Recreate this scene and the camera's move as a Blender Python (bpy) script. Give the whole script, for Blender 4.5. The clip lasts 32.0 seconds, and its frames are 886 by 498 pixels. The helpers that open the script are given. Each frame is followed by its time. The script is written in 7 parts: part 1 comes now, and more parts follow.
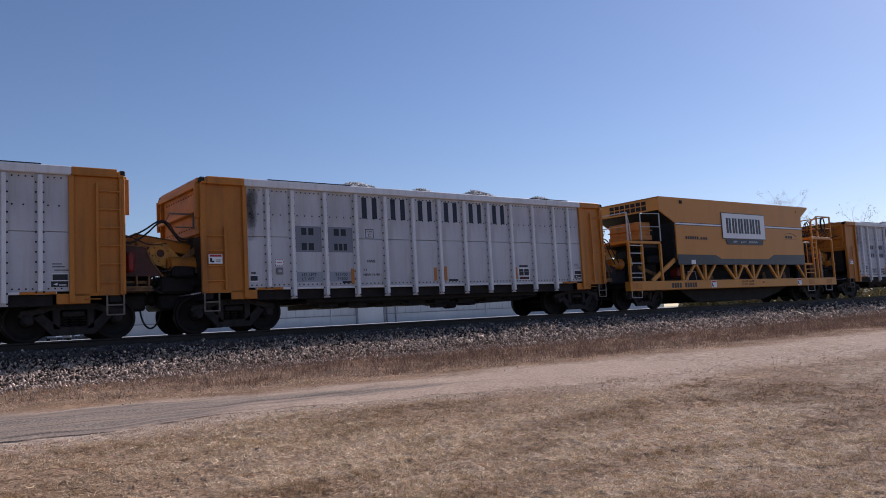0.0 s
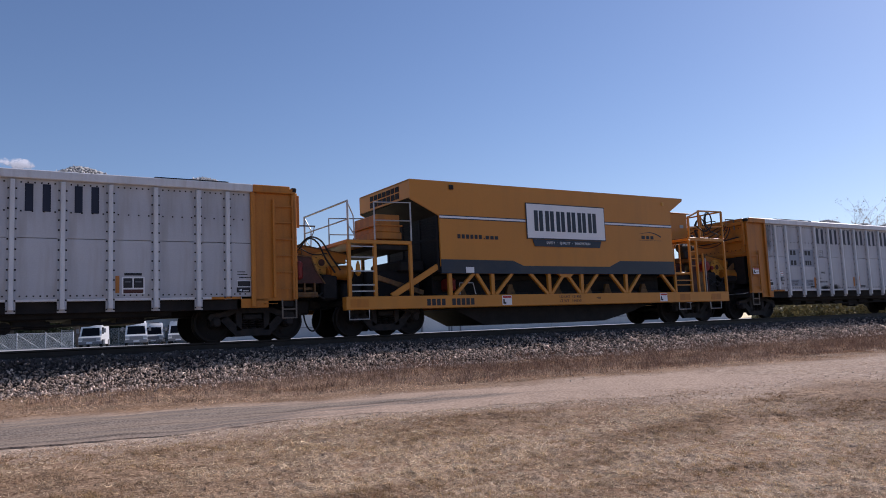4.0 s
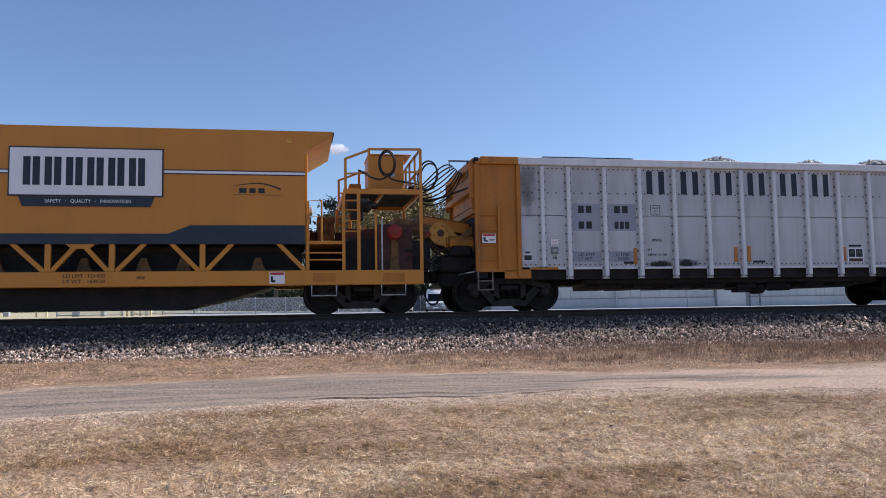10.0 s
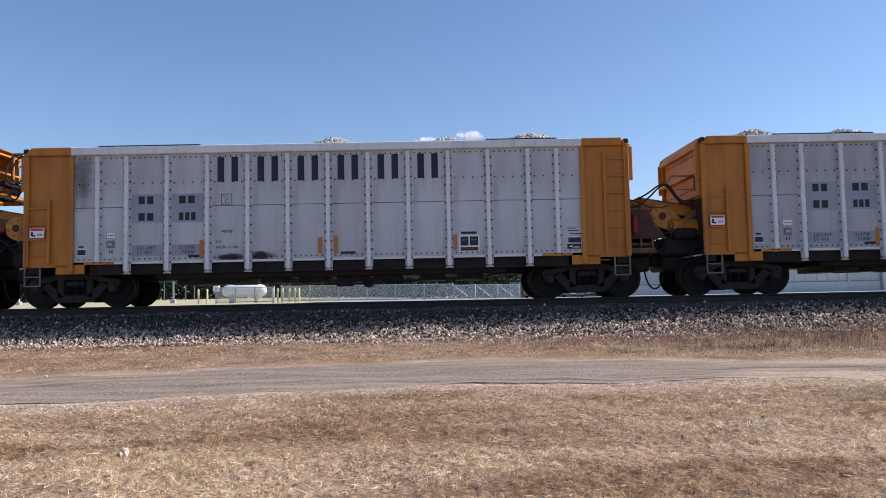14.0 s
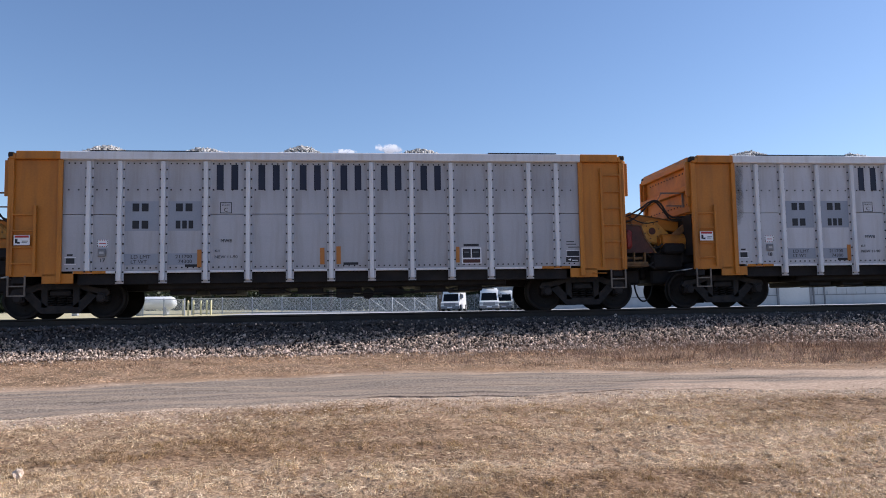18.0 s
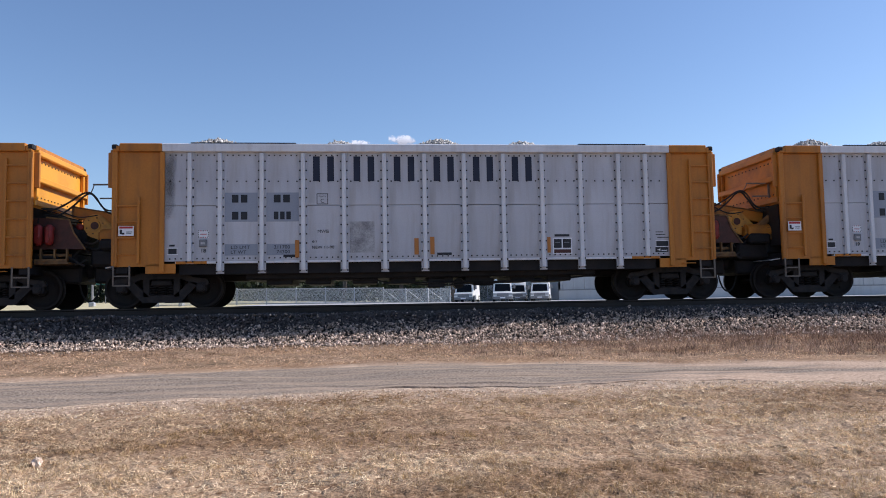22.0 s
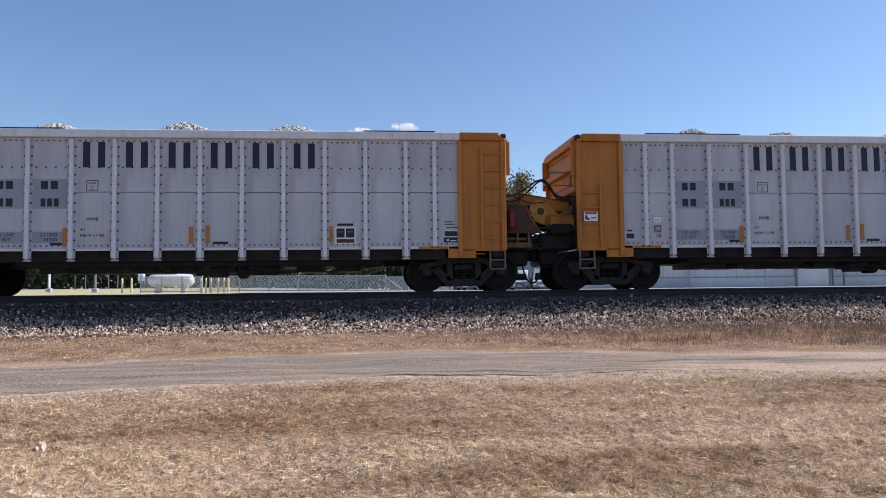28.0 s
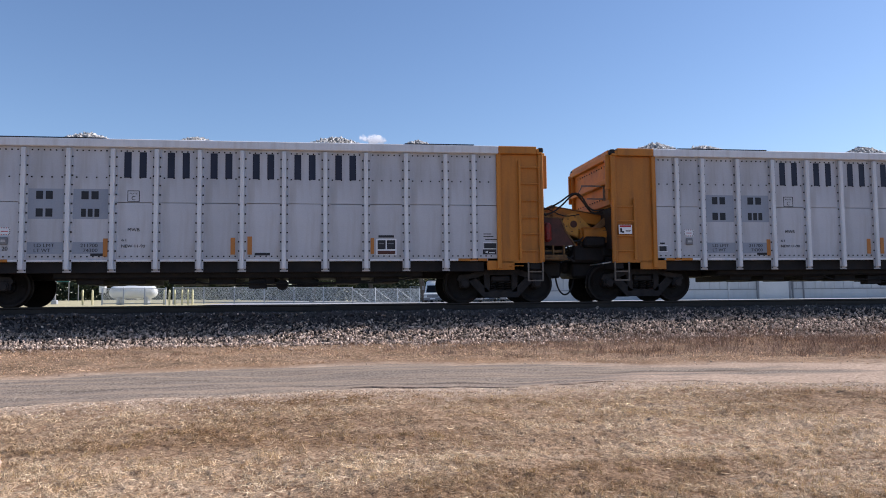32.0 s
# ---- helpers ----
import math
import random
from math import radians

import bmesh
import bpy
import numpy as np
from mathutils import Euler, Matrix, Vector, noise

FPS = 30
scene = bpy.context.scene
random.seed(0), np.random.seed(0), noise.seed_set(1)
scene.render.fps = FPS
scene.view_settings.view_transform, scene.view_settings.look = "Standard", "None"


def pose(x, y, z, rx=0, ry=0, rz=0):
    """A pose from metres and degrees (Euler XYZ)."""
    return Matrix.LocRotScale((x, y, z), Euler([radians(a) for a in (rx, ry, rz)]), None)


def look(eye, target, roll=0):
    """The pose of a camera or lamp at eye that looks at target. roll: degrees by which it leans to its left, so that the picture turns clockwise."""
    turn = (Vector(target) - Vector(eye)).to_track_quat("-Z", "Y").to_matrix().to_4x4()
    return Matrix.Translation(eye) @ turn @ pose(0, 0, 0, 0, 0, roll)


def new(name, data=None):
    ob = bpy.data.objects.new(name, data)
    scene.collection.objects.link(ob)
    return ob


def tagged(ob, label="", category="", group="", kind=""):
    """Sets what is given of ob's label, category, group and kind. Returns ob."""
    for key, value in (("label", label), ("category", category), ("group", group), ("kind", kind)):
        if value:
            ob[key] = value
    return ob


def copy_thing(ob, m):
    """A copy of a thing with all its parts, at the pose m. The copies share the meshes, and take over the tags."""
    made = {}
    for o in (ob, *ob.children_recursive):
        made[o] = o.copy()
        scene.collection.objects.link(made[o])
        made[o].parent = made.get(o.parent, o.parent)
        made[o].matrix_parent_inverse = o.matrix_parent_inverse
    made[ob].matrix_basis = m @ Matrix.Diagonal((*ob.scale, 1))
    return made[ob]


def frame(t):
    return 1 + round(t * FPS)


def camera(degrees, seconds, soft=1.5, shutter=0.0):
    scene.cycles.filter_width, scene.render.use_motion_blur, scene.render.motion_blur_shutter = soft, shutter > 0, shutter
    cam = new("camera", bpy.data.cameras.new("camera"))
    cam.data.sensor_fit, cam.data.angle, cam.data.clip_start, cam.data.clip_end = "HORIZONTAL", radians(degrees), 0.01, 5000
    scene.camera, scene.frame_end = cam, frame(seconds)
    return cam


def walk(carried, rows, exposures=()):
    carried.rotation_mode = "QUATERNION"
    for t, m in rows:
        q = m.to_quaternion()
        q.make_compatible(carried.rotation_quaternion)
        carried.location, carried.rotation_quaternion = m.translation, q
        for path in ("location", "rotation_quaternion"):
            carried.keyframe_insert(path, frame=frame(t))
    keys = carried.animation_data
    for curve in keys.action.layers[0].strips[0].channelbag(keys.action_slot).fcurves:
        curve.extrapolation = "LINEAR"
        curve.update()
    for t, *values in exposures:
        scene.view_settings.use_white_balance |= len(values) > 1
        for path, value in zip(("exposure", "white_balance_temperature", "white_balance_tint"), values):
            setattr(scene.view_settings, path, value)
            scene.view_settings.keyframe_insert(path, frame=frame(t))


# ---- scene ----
# ---------------------------------------------------------------- camera
# The camera stands still in the grass, its eye 1.5 m up, and only turns.
# World: the track runs along x, the rail tops lie at z = RAIL, the train rolls towards -x.
EYE = (0.0, 0.0, 1.5)
cam = camera(60.35, 32.0, soft=0.95)
# seconds, yaw, pitch, roll
TURNS = (
    (0, -36.78, 5.23, 3.05), (0.5, -36.05, 5.45, 3.2), (1, -35.46, 5.66, 3.28), (1.5, -35.12, 5.81, 3.33),
    (2, -34.85, 5.92, 3.33), (2.5, -34.53, 6, 3.18), (3, -34.05, 6.01, 2.89), (3.5, -33.25, 6.08, 2.66),
    (5.5, -25.68, 5.75, 1.96), (6, -23.36, 5.44, 1.88), (6.5, -22.11, 5.27, 1.67), (7, -21.98, 5.15, 1.42),
    (7.5, -22.41, 5.06, 1.3), (8, -22.24, 4.94, 1.31), (8.5, -20.78, 4.91, 1.36), (9, -17.96, 4.93, 1.34),
    (9.5, -14.34, 4.83, 1.2), (10, -10.7, 4.6, 0.95), (10.5, -7.82, 4.35, 0.94), (11, -5.8, 4.15, 1.04),
    (11.5, -4.47, 3.97, 1.05), (12, -3.58, 3.79, 1.08), (12.5, -2.76, 3.63, 0.98), (13, -1.94, 3.57, 1.01),
    (13.5, -1.12, 3.66, 1.13), (15.5, 0.39, 3.78, 0.99), (16, -0.6, 3.8, 0.87), (16.5, -2.2, 3.95, 0.83),
    (17, -4.01, 4.23, 0.82), (17.5, -5.57, 4.48, 0.88), (18, -6.68, 4.6, 1), (18.5, -7.41, 4.67, 0.89),
    (19, -7.86, 4.66, 0.8), (19.5, -8.04, 4.61, 0.73), (20, -7.92, 4.45, 0.67), (20.5, -7.52, 4.22, 0.6),
    (21, -6.9, 4.03, 0.7), (21.5, -6.25, 3.96, 0.89), (22, -5.67, 3.94, 0.98), (22.5, -5.21, 4.04, 1.01),
    (23, -4.96, 4.06, 0.93), (23.5, -4.86, 3.98, 0.99), (24, -4.93, 3.86, 0.99), (24.5, -5.04, 3.77, 1.05),
    (25, -5.14, 3.75, 1.14), (25.5, -5.17, 3.78, 1.1), (26, -5.22, 3.8, 1.12), (26.5, -5.29, 3.74, 1.07),
    (28.5, -5.62, 2.86, 0.46), (29, -5.8, 2.8, 0.34), (29.5, -6.1, 2.82, 0.23), (30, -6.43, 2.92, 0.15),
    (30.5, -6.72, 3.1, 0.19), (31, -6.98, 3.34, 0.34), (31.5, -7.4, 3.64, 0.45), (32, -7.96, 3.93, 0.58),
)
# stops, white balance
EXPOSURES = ((0, -0.32, 5860, 22), (3.5, -0.27, 5860, 22), (6, -0.02, 5860, 19), (8, 0.06, 5870, 18), (10, 0.25, 5880, 17), (12, 0.3, 5900, 16), (20, 0.26, 5890, 16), (32, 0.26, 5890, 16))
walk(cam, [(t, pose(*EYE, 90 + pitch, roll, yaw)) for t, yaw, pitch, roll in TURNS], EXPOSURES)

# how far the train has rolled: seconds, metres along x of the fourth vehicle's datum
ROLLED = (
    (0, 43.748), (0.5, 42.093), (1, 40.434), (1.5, 38.77), (2, 37.108), (2.5, 35.435),
    (3, 33.753), (3.5, 32.066), (5.5, 25.308), (6, 23.642), (6.5, 21.998), (7, 20.366),
    (7.5, 18.723), (8, 17.056), (8.5, 15.361), (9, 13.65), (9.5, 11.936), (10, 10.236),
    (10.5, 8.549), (11, 6.86), (11.5, 5.153), (12, 3.428), (12.5, 1.71), (13, 0),
    (13.5, -1.706), (15.5, -8.508), (16, -10.224), (16.5, -11.95), (17, -13.682), (17.5, -15.417),
    (18, -17.15), (18.5, -18.897), (19, -20.652), (19.5, -22.403), (20, -24.139), (20.5, -25.861),
    (21, -27.579), (21.5, -29.298), (22, -31.024), (22.5, -32.757), (23, -34.493), (23.5, -36.232),
    (24, -37.974), (24.5, -39.719), (25, -41.469), (25.5, -43.226), (26, -44.976), (26.5, -46.716),
    (28.5, -53.646), (29, -55.372), (29.5, -57.101), (30, -58.853), (30.5, -60.628), (31, -62.406),
    (31.5, -64.179), (32, -65.95),
)
TRACK_Y = 19.15     # centre line of the track
RAIL = 1.46         # rail top
PITCH = 15.73       # coupled length of a vehicle
DATUM = 0.92        # datum to vehicle centre

# ---------------------------------------------------------------- light
SUN_EL, SUN_AZ = 35.0, 7.3     # degrees up; degrees from +x towards +y
world = bpy.data.worlds.new("sky")
scene.world = world
world.use_nodes = True
wn = world.node_tree.nodes
sky = wn.new("ShaderNodeTexSky")
sky.sky_type = "NISHITA"
sky.sun_disc = False
sky.sun_elevation = radians(SUN_EL)
sky.sun_rotation = radians(90 - SUN_AZ)
sky.air_density, sky.dust_density, sky.ozone_density = 1.0, 0.3, 2.5
wn["Background"].inputs[1].default_value = 0.11
world.node_tree.links.new(sky.outputs[0], wn["Background"].inputs[0])
sun_data = bpy.data.lights.new("sun", "SUN")
sun_data.energy, sun_data.angle, sun_data.color = 5.0, radians(0.55), (1.0, 0.93, 0.82)
sun = new("sun", sun_data)
toward = Vector((math.cos(radians(SUN_EL)) * math.cos(radians(SUN_AZ)),
                 math.cos(radians(SUN_EL)) * math.sin(radians(SUN_AZ)), math.sin(radians(SUN_EL))))
sun.matrix_world = look(toward * 60, (0, 0, 0))


# ---------------------------------------------------------------- materials
def surface(name, dark, light, rough=0.6, scale=2.0, fine=40.0, bump=0.15, metal=0.0, dirt=None, amount=0.4,
            streak=False, per_piece=0.0, fine_mix=0.35, spec=0.4):
    """A painted or natural surface: two scales of variation, optional dirt, fine relief."""
    m = bpy.data.materials.new(name)
    m.use_nodes = True
    n, l = m.node_tree.nodes, m.node_tree.links
    b = n["Principled BSDF"]
    co = n.new("ShaderNodeTexCoord")
    n1, n2 = n.new("ShaderNodeTexNoise"), n.new("ShaderNodeTexNoise")
    n1.inputs["Scale"].default_value, n1.inputs["Detail"].default_value = scale, 6
    n2.inputs["Scale"].default_value, n2.inputs["Detail"].default_value = fine, 4
    for t in (n1, n2):
        l.new(co.outputs["Object"], t.inputs["Vector"])
    add = n.new("ShaderNodeMix")
    add.inputs[0].default_value = fine_mix
    l.new(n1.outputs[0], add.inputs[2])
    l.new(n2.outputs[0], add.inputs[3])
    ramp = n.new("ShaderNodeValToRGB")
    ramp.color_ramp.elements[0].position, ramp.color_ramp.elements[1].position = 0.36, 0.64
    ramp.color_ramp.elements[0].color, ramp.color_ramp.elements[1].color = (*dark, 1), (*light, 1)
    l.new(add.outputs[0], ramp.inputs[0])
    colour = ramp.outputs[0]
    if dirt:
        n3 = n.new("ShaderNodeTexNoise")
        n3.inputs["Scale"].default_value, n3.inputs["Detail"].default_value = scale * 1.7, 7
        mp = n.new("ShaderNodeMapping")
        mp.inputs["Scale"].default_value = (3.0, 3.0, 0.35) if streak else (1, 1, 1)
        mp.inputs["Location"].default_value = (3.1, 7.7, 1.3)
        l.new(co.outputs["Object"], mp.inputs["Vector"])
        l.new(mp.outputs[0], n3.inputs["Vector"])
        r3 = n.new("ShaderNodeValToRGB")
        r3.color_ramp.elements[0].position, r3.color_ramp.elements[1].position = 0.48, 0.72
        r3.color_ramp.elements[1].color = (amount, amount, amount, 1)
        l.new(n3.outputs[0], r3.inputs[0])
        mx = n.new("ShaderNodeMix")
        mx.data_type = "RGBA"
        l.new(r3.outputs[0], mx.inputs[0])
        l.new(colour, mx.inputs[6])
        mx.inputs[7].default_value = (*dirt, 1)
        colour = mx.outputs[2]
    if per_piece:
        geo = n.new("ShaderNodeNewGeometry")
        hsv = n.new("ShaderNodeHueSaturation")
        mr = n.new("ShaderNodeMapRange")
        mr.inputs[3].default_value, mr.inputs[4].default_value = 1 - per_piece, 1 + per_piece
        l.new(geo.outputs["Random Per Island"], mr.inputs[0])
        l.new(mr.outputs[0], hsv.inputs["Value"])
        l.new(colour, hsv.inputs["Color"])
        colour = hsv.outputs[0]
    l.new(colour, b.inputs["Base Color"])
    b.inputs["Roughness"].default_value, b.inputs["Metallic"].default_value = rough, metal
    b.inputs["Specular IOR Level"].default_value = spec
    if bump:
        bp = n.new("ShaderNodeBump")
        bp.inputs["Strength"].default_value, bp.inputs["Distance"].default_value = bump, 0.01
        l.new(n2.outputs[0], bp.inputs["Height"])
        l.new(bp.outputs[0], b.inputs["Normal"])
    return m


def stain(name, colour, scale=4.0, cover=0.5, strength=0.8):
    """Grime that breaks up into nothing at its edges."""
    m = surface(name, colour, tuple(min(1, c * 2.2) for c in colour), 0.75, scale, 30, 0.03)
    n, l = m.node_tree.nodes, m.node_tree.links
    co, ns, rp = n.new("ShaderNodeTexCoord"), n.new("ShaderNodeTexNoise"), n.new("ShaderNodeMapRange")
    tp, mx = n.new("ShaderNodeBsdfTransparent"), n.new("ShaderNodeMixShader")
    ns.inputs["Scale"].default_value, ns.inputs["Detail"].default_value = scale, 7
    rp.inputs[1].default_value, rp.inputs[2].default_value, rp.inputs[4].default_value = cover, cover + 0.42, strength
    l.new(co.outputs["Object"], ns.inputs["Vector"])
    mp, ln, fade, add = n.new("ShaderNodeMapping"), n.new("ShaderNodeVectorMath"), n.new("ShaderNodeMath"), n.new("ShaderNodeMath")
    mp.inputs["Location"].default_value, mp.inputs["Scale"].default_value = (-1, 0, -1), (2, 0, 2)
    ln.operation, fade.operation, add.operation = "LENGTH", "MULTIPLY_ADD", "ADD"
    fade.inputs[1].default_value, fade.inputs[2].default_value = -0.50, 0.36
    l.new(co.outputs["Generated"], mp.inputs["Vector"])
    l.new(mp.outputs[0], ln.inputs[0])
    l.new(ln.outputs["Value"], fade.inputs[0])
    l.new(fade.outputs[0], add.inputs[0])
    l.new(ns.outputs[0], add.inputs[1])
    l.new(add.outputs[0], rp.inputs[0])
    l.new(rp.outputs[0], mx.inputs[0])
    l.new(tp.outputs[0], mx.inputs[1])
    l.new(n["Principled BSDF"].outputs[0], mx.inputs[2])
    l.new(mx.outputs[0], n["Material Output"].inputs[0])
    return m


def varied(m, spread):
    """Lets each separate piece differ a little in tone."""
    n, l = m.node_tree.nodes, m.node_tree.links
    b = n["Principled BSDF"]
    old = b.inputs["Base Color"].links[0].from_socket
    info, mr, hsv = n.new("ShaderNodeObjectInfo"), n.new("ShaderNodeMapRange"), n.new("ShaderNodeHueSaturation")
    mr.inputs[3].default_value, mr.inputs[4].default_value = 1 - spread, 1 + spread
    l.new(info.outputs["Random"], mr.inputs[0])
    l.new(mr.outputs[0], hsv.inputs["Value"])
    l.new(old, hsv.inputs["Color"])
    l.new(hsv.outputs[0], b.inputs["Base Color"])
    return m


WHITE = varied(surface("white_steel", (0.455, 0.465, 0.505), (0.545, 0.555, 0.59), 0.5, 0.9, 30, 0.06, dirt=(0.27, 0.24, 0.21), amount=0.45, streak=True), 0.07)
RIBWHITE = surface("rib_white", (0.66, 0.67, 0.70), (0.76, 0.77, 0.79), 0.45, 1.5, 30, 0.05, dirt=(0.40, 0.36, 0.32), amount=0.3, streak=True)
YELLOW = varied(surface("yellow_steel", (0.42, 0.152, 0.016), (0.52, 0.196, 0.022), 0.5, 0.8, 25, 0.06, dirt=(0.13, 0.065, 0.025), amount=0.5, streak=True), 0.08)
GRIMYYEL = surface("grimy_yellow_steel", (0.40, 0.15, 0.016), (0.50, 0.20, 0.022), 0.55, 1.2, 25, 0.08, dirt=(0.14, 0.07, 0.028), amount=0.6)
# yellow brightened for the ends that face the sun; sunlight is in the colour
SUNLITYEL = varied(surface("sunlit_end_yellow", (0.60, 0.262, 0.020), (0.67, 0.30, 0.028), 0.45, 0.9, 25, 0.05, dirt=(0.30, 0.13, 0.02), amount=0.35), 0.05)
ACTYEL = surface("conveyor_yellow", (0.53, 0.215, 0.026), (0.58, 0.24, 0.03), 0.42, 0.5, 20, 0.03, dirt=(0.25, 0.12, 0.03), amount=0.18, streak=True)
PALEYEL = surface("worn_yellow", (0.56, 0.275, 0.042), (0.64, 0.33, 0.055), 0.5, 3, 30, 0.1, dirt=(0.20, 0.11, 0.04), amount=0.4)
GRIMYTAN = surface("grimy_tan_steel", (0.13, 0.07, 0.026), (0.24, 0.13, 0.045), 0.65, 4, 30, 0.15, dirt=(0.03, 0.022, 0.016), amount=0.8)
NAVY = surface("navy_paint", (0.012, 0.022, 0.04), (0.018, 0.03, 0.052), 0.4, 1, 25, 0.03, dirt=(0.10, 0.08, 0.06), amount=0.2)
NAMEINK = surface("navy_lettering", (0.009, 0.013, 0.032), (0.015, 0.020, 0.046), 0.5, 3, 30, 0.02)
INK = surface("dark_lettering", (0.014, 0.016, 0.022), (0.022, 0.024, 0.032), 0.5, 3, 30, 0.02)
GREYPATCH = surface("grey_patch", (0.27, 0.30, 0.36), (0.33, 0.36, 0.42), 0.5, 1.2, 30, 0.05)
OLDGREY = surface("old_grey", (0.36, 0.36, 0.37), (0.50, 0.50, 0.50), 0.6, 5, 30, 0.05)
SIGNWHITE = surface("sign_white", (0.76, 0.77, 0.80), (0.82, 0.83, 0.85), 0.4, 1, 25, 0.02)
BLACKSTEEL = surface("black_steel", (0.010, 0.0105, 0.013), (0.023, 0.022, 0.024), 0.7, 2.5, 30, 0.15, dirt=(0.035, 0.028, 0.024), amount=0.4, spec=0.25)
TRUCKSTEEL = surface("bogie_steel", (0.012, 0.012, 0.014), (0.032, 0.029, 0.030), 0.7, 4, 40, 0.2, dirt=(0.05, 0.04, 0.032), amount=0.45, spec=0.25)
WHEELSTEEL = surface("wheel_steel", (0.008, 0.008, 0.008), (0.022, 0.018, 0.017), 0.65, 3, 40, 0.1, spec=0.2)
RUBBER = surface("rubber", (0.012, 0.012, 0.012), (0.025, 0.025, 0.025), 0.7, 8, 60, 0.1)
GALV = surface("galvanised", (0.34, 0.35, 0.36), (0.48, 0.49, 0.50), 0.45, 6, 50, 0.05, metal=0.5)
STEPSTEEL = surface("weathered_steel", (0.10, 0.085, 0.07), (0.20, 0.17, 0.14), 0.6, 6, 50, 0.05)
REDPAINT = surface("red_paint", (0.20, 0.018, 0.015), (0.30, 0.03, 0.024), 0.5, 4, 30, 0.1, dirt=(0.06, 0.03, 0.02), amount=0.6)
RAILSTEEL = surface("rail_steel", (0.014, 0.011, 0.010), (0.035, 0.025, 0.02), 0.6, 3, 40, 0.2)
TIEWOOD = surface("tie_wood", (0.03, 0.025, 0.02), (0.09, 0.075, 0.06), 0.85, 4, 50, 0.4)
STONE = surface("crushed_stone", (0.20, 0.146, 0.110), (0.76, 0.60, 0.485), 0.85, 9, 60, 0.3, per_piece=0.6, spec=0.2)
# darker stone colour that stands in for the train's shade on the bank
SHADESTONE = surface("shade_dark_stone", (0.07, 0.061, 0.058), (0.165, 0.142, 0.132), 0.8, 9, 60, 0.2, per_piece=0.28, spec=0.2)
PALESTONE = surface("pale_stone", (0.34, 0.32, 0.30), (0.58, 0.55, 0.51), 0.85, 9, 60, 0.3, per_piece=0.4)
LANESTONE = surface("lane_stone", (0.34, 0.27, 0.21), (0.58, 0.48, 0.39), 0.85, 9, 60, 0.3, per_piece=0.4)
MAROON = surface("grimy_maroon", (0.05, 0.018, 0.014), (0.10, 0.035, 0.026), 0.6, 3, 30, 0.1, dirt=(0.02, 0.015, 0.012), amount=0.6)
ORANGETAPE = surface("orange_mark", (0.42, 0.165, 0.035), (0.50, 0.20, 0.045), 0.5, 4, 30, 0.05)
SIGNRED = surface("sign_red", (0.40, 0.03, 0.03), (0.46, 0.04, 0.04), 0.5, 4, 30, 0.03)
CONVEYOR = surface("belt_grey", (0.012, 0.012, 0.013), (0.03, 0.028, 0.026), 0.75, 3, 40, 0.15)


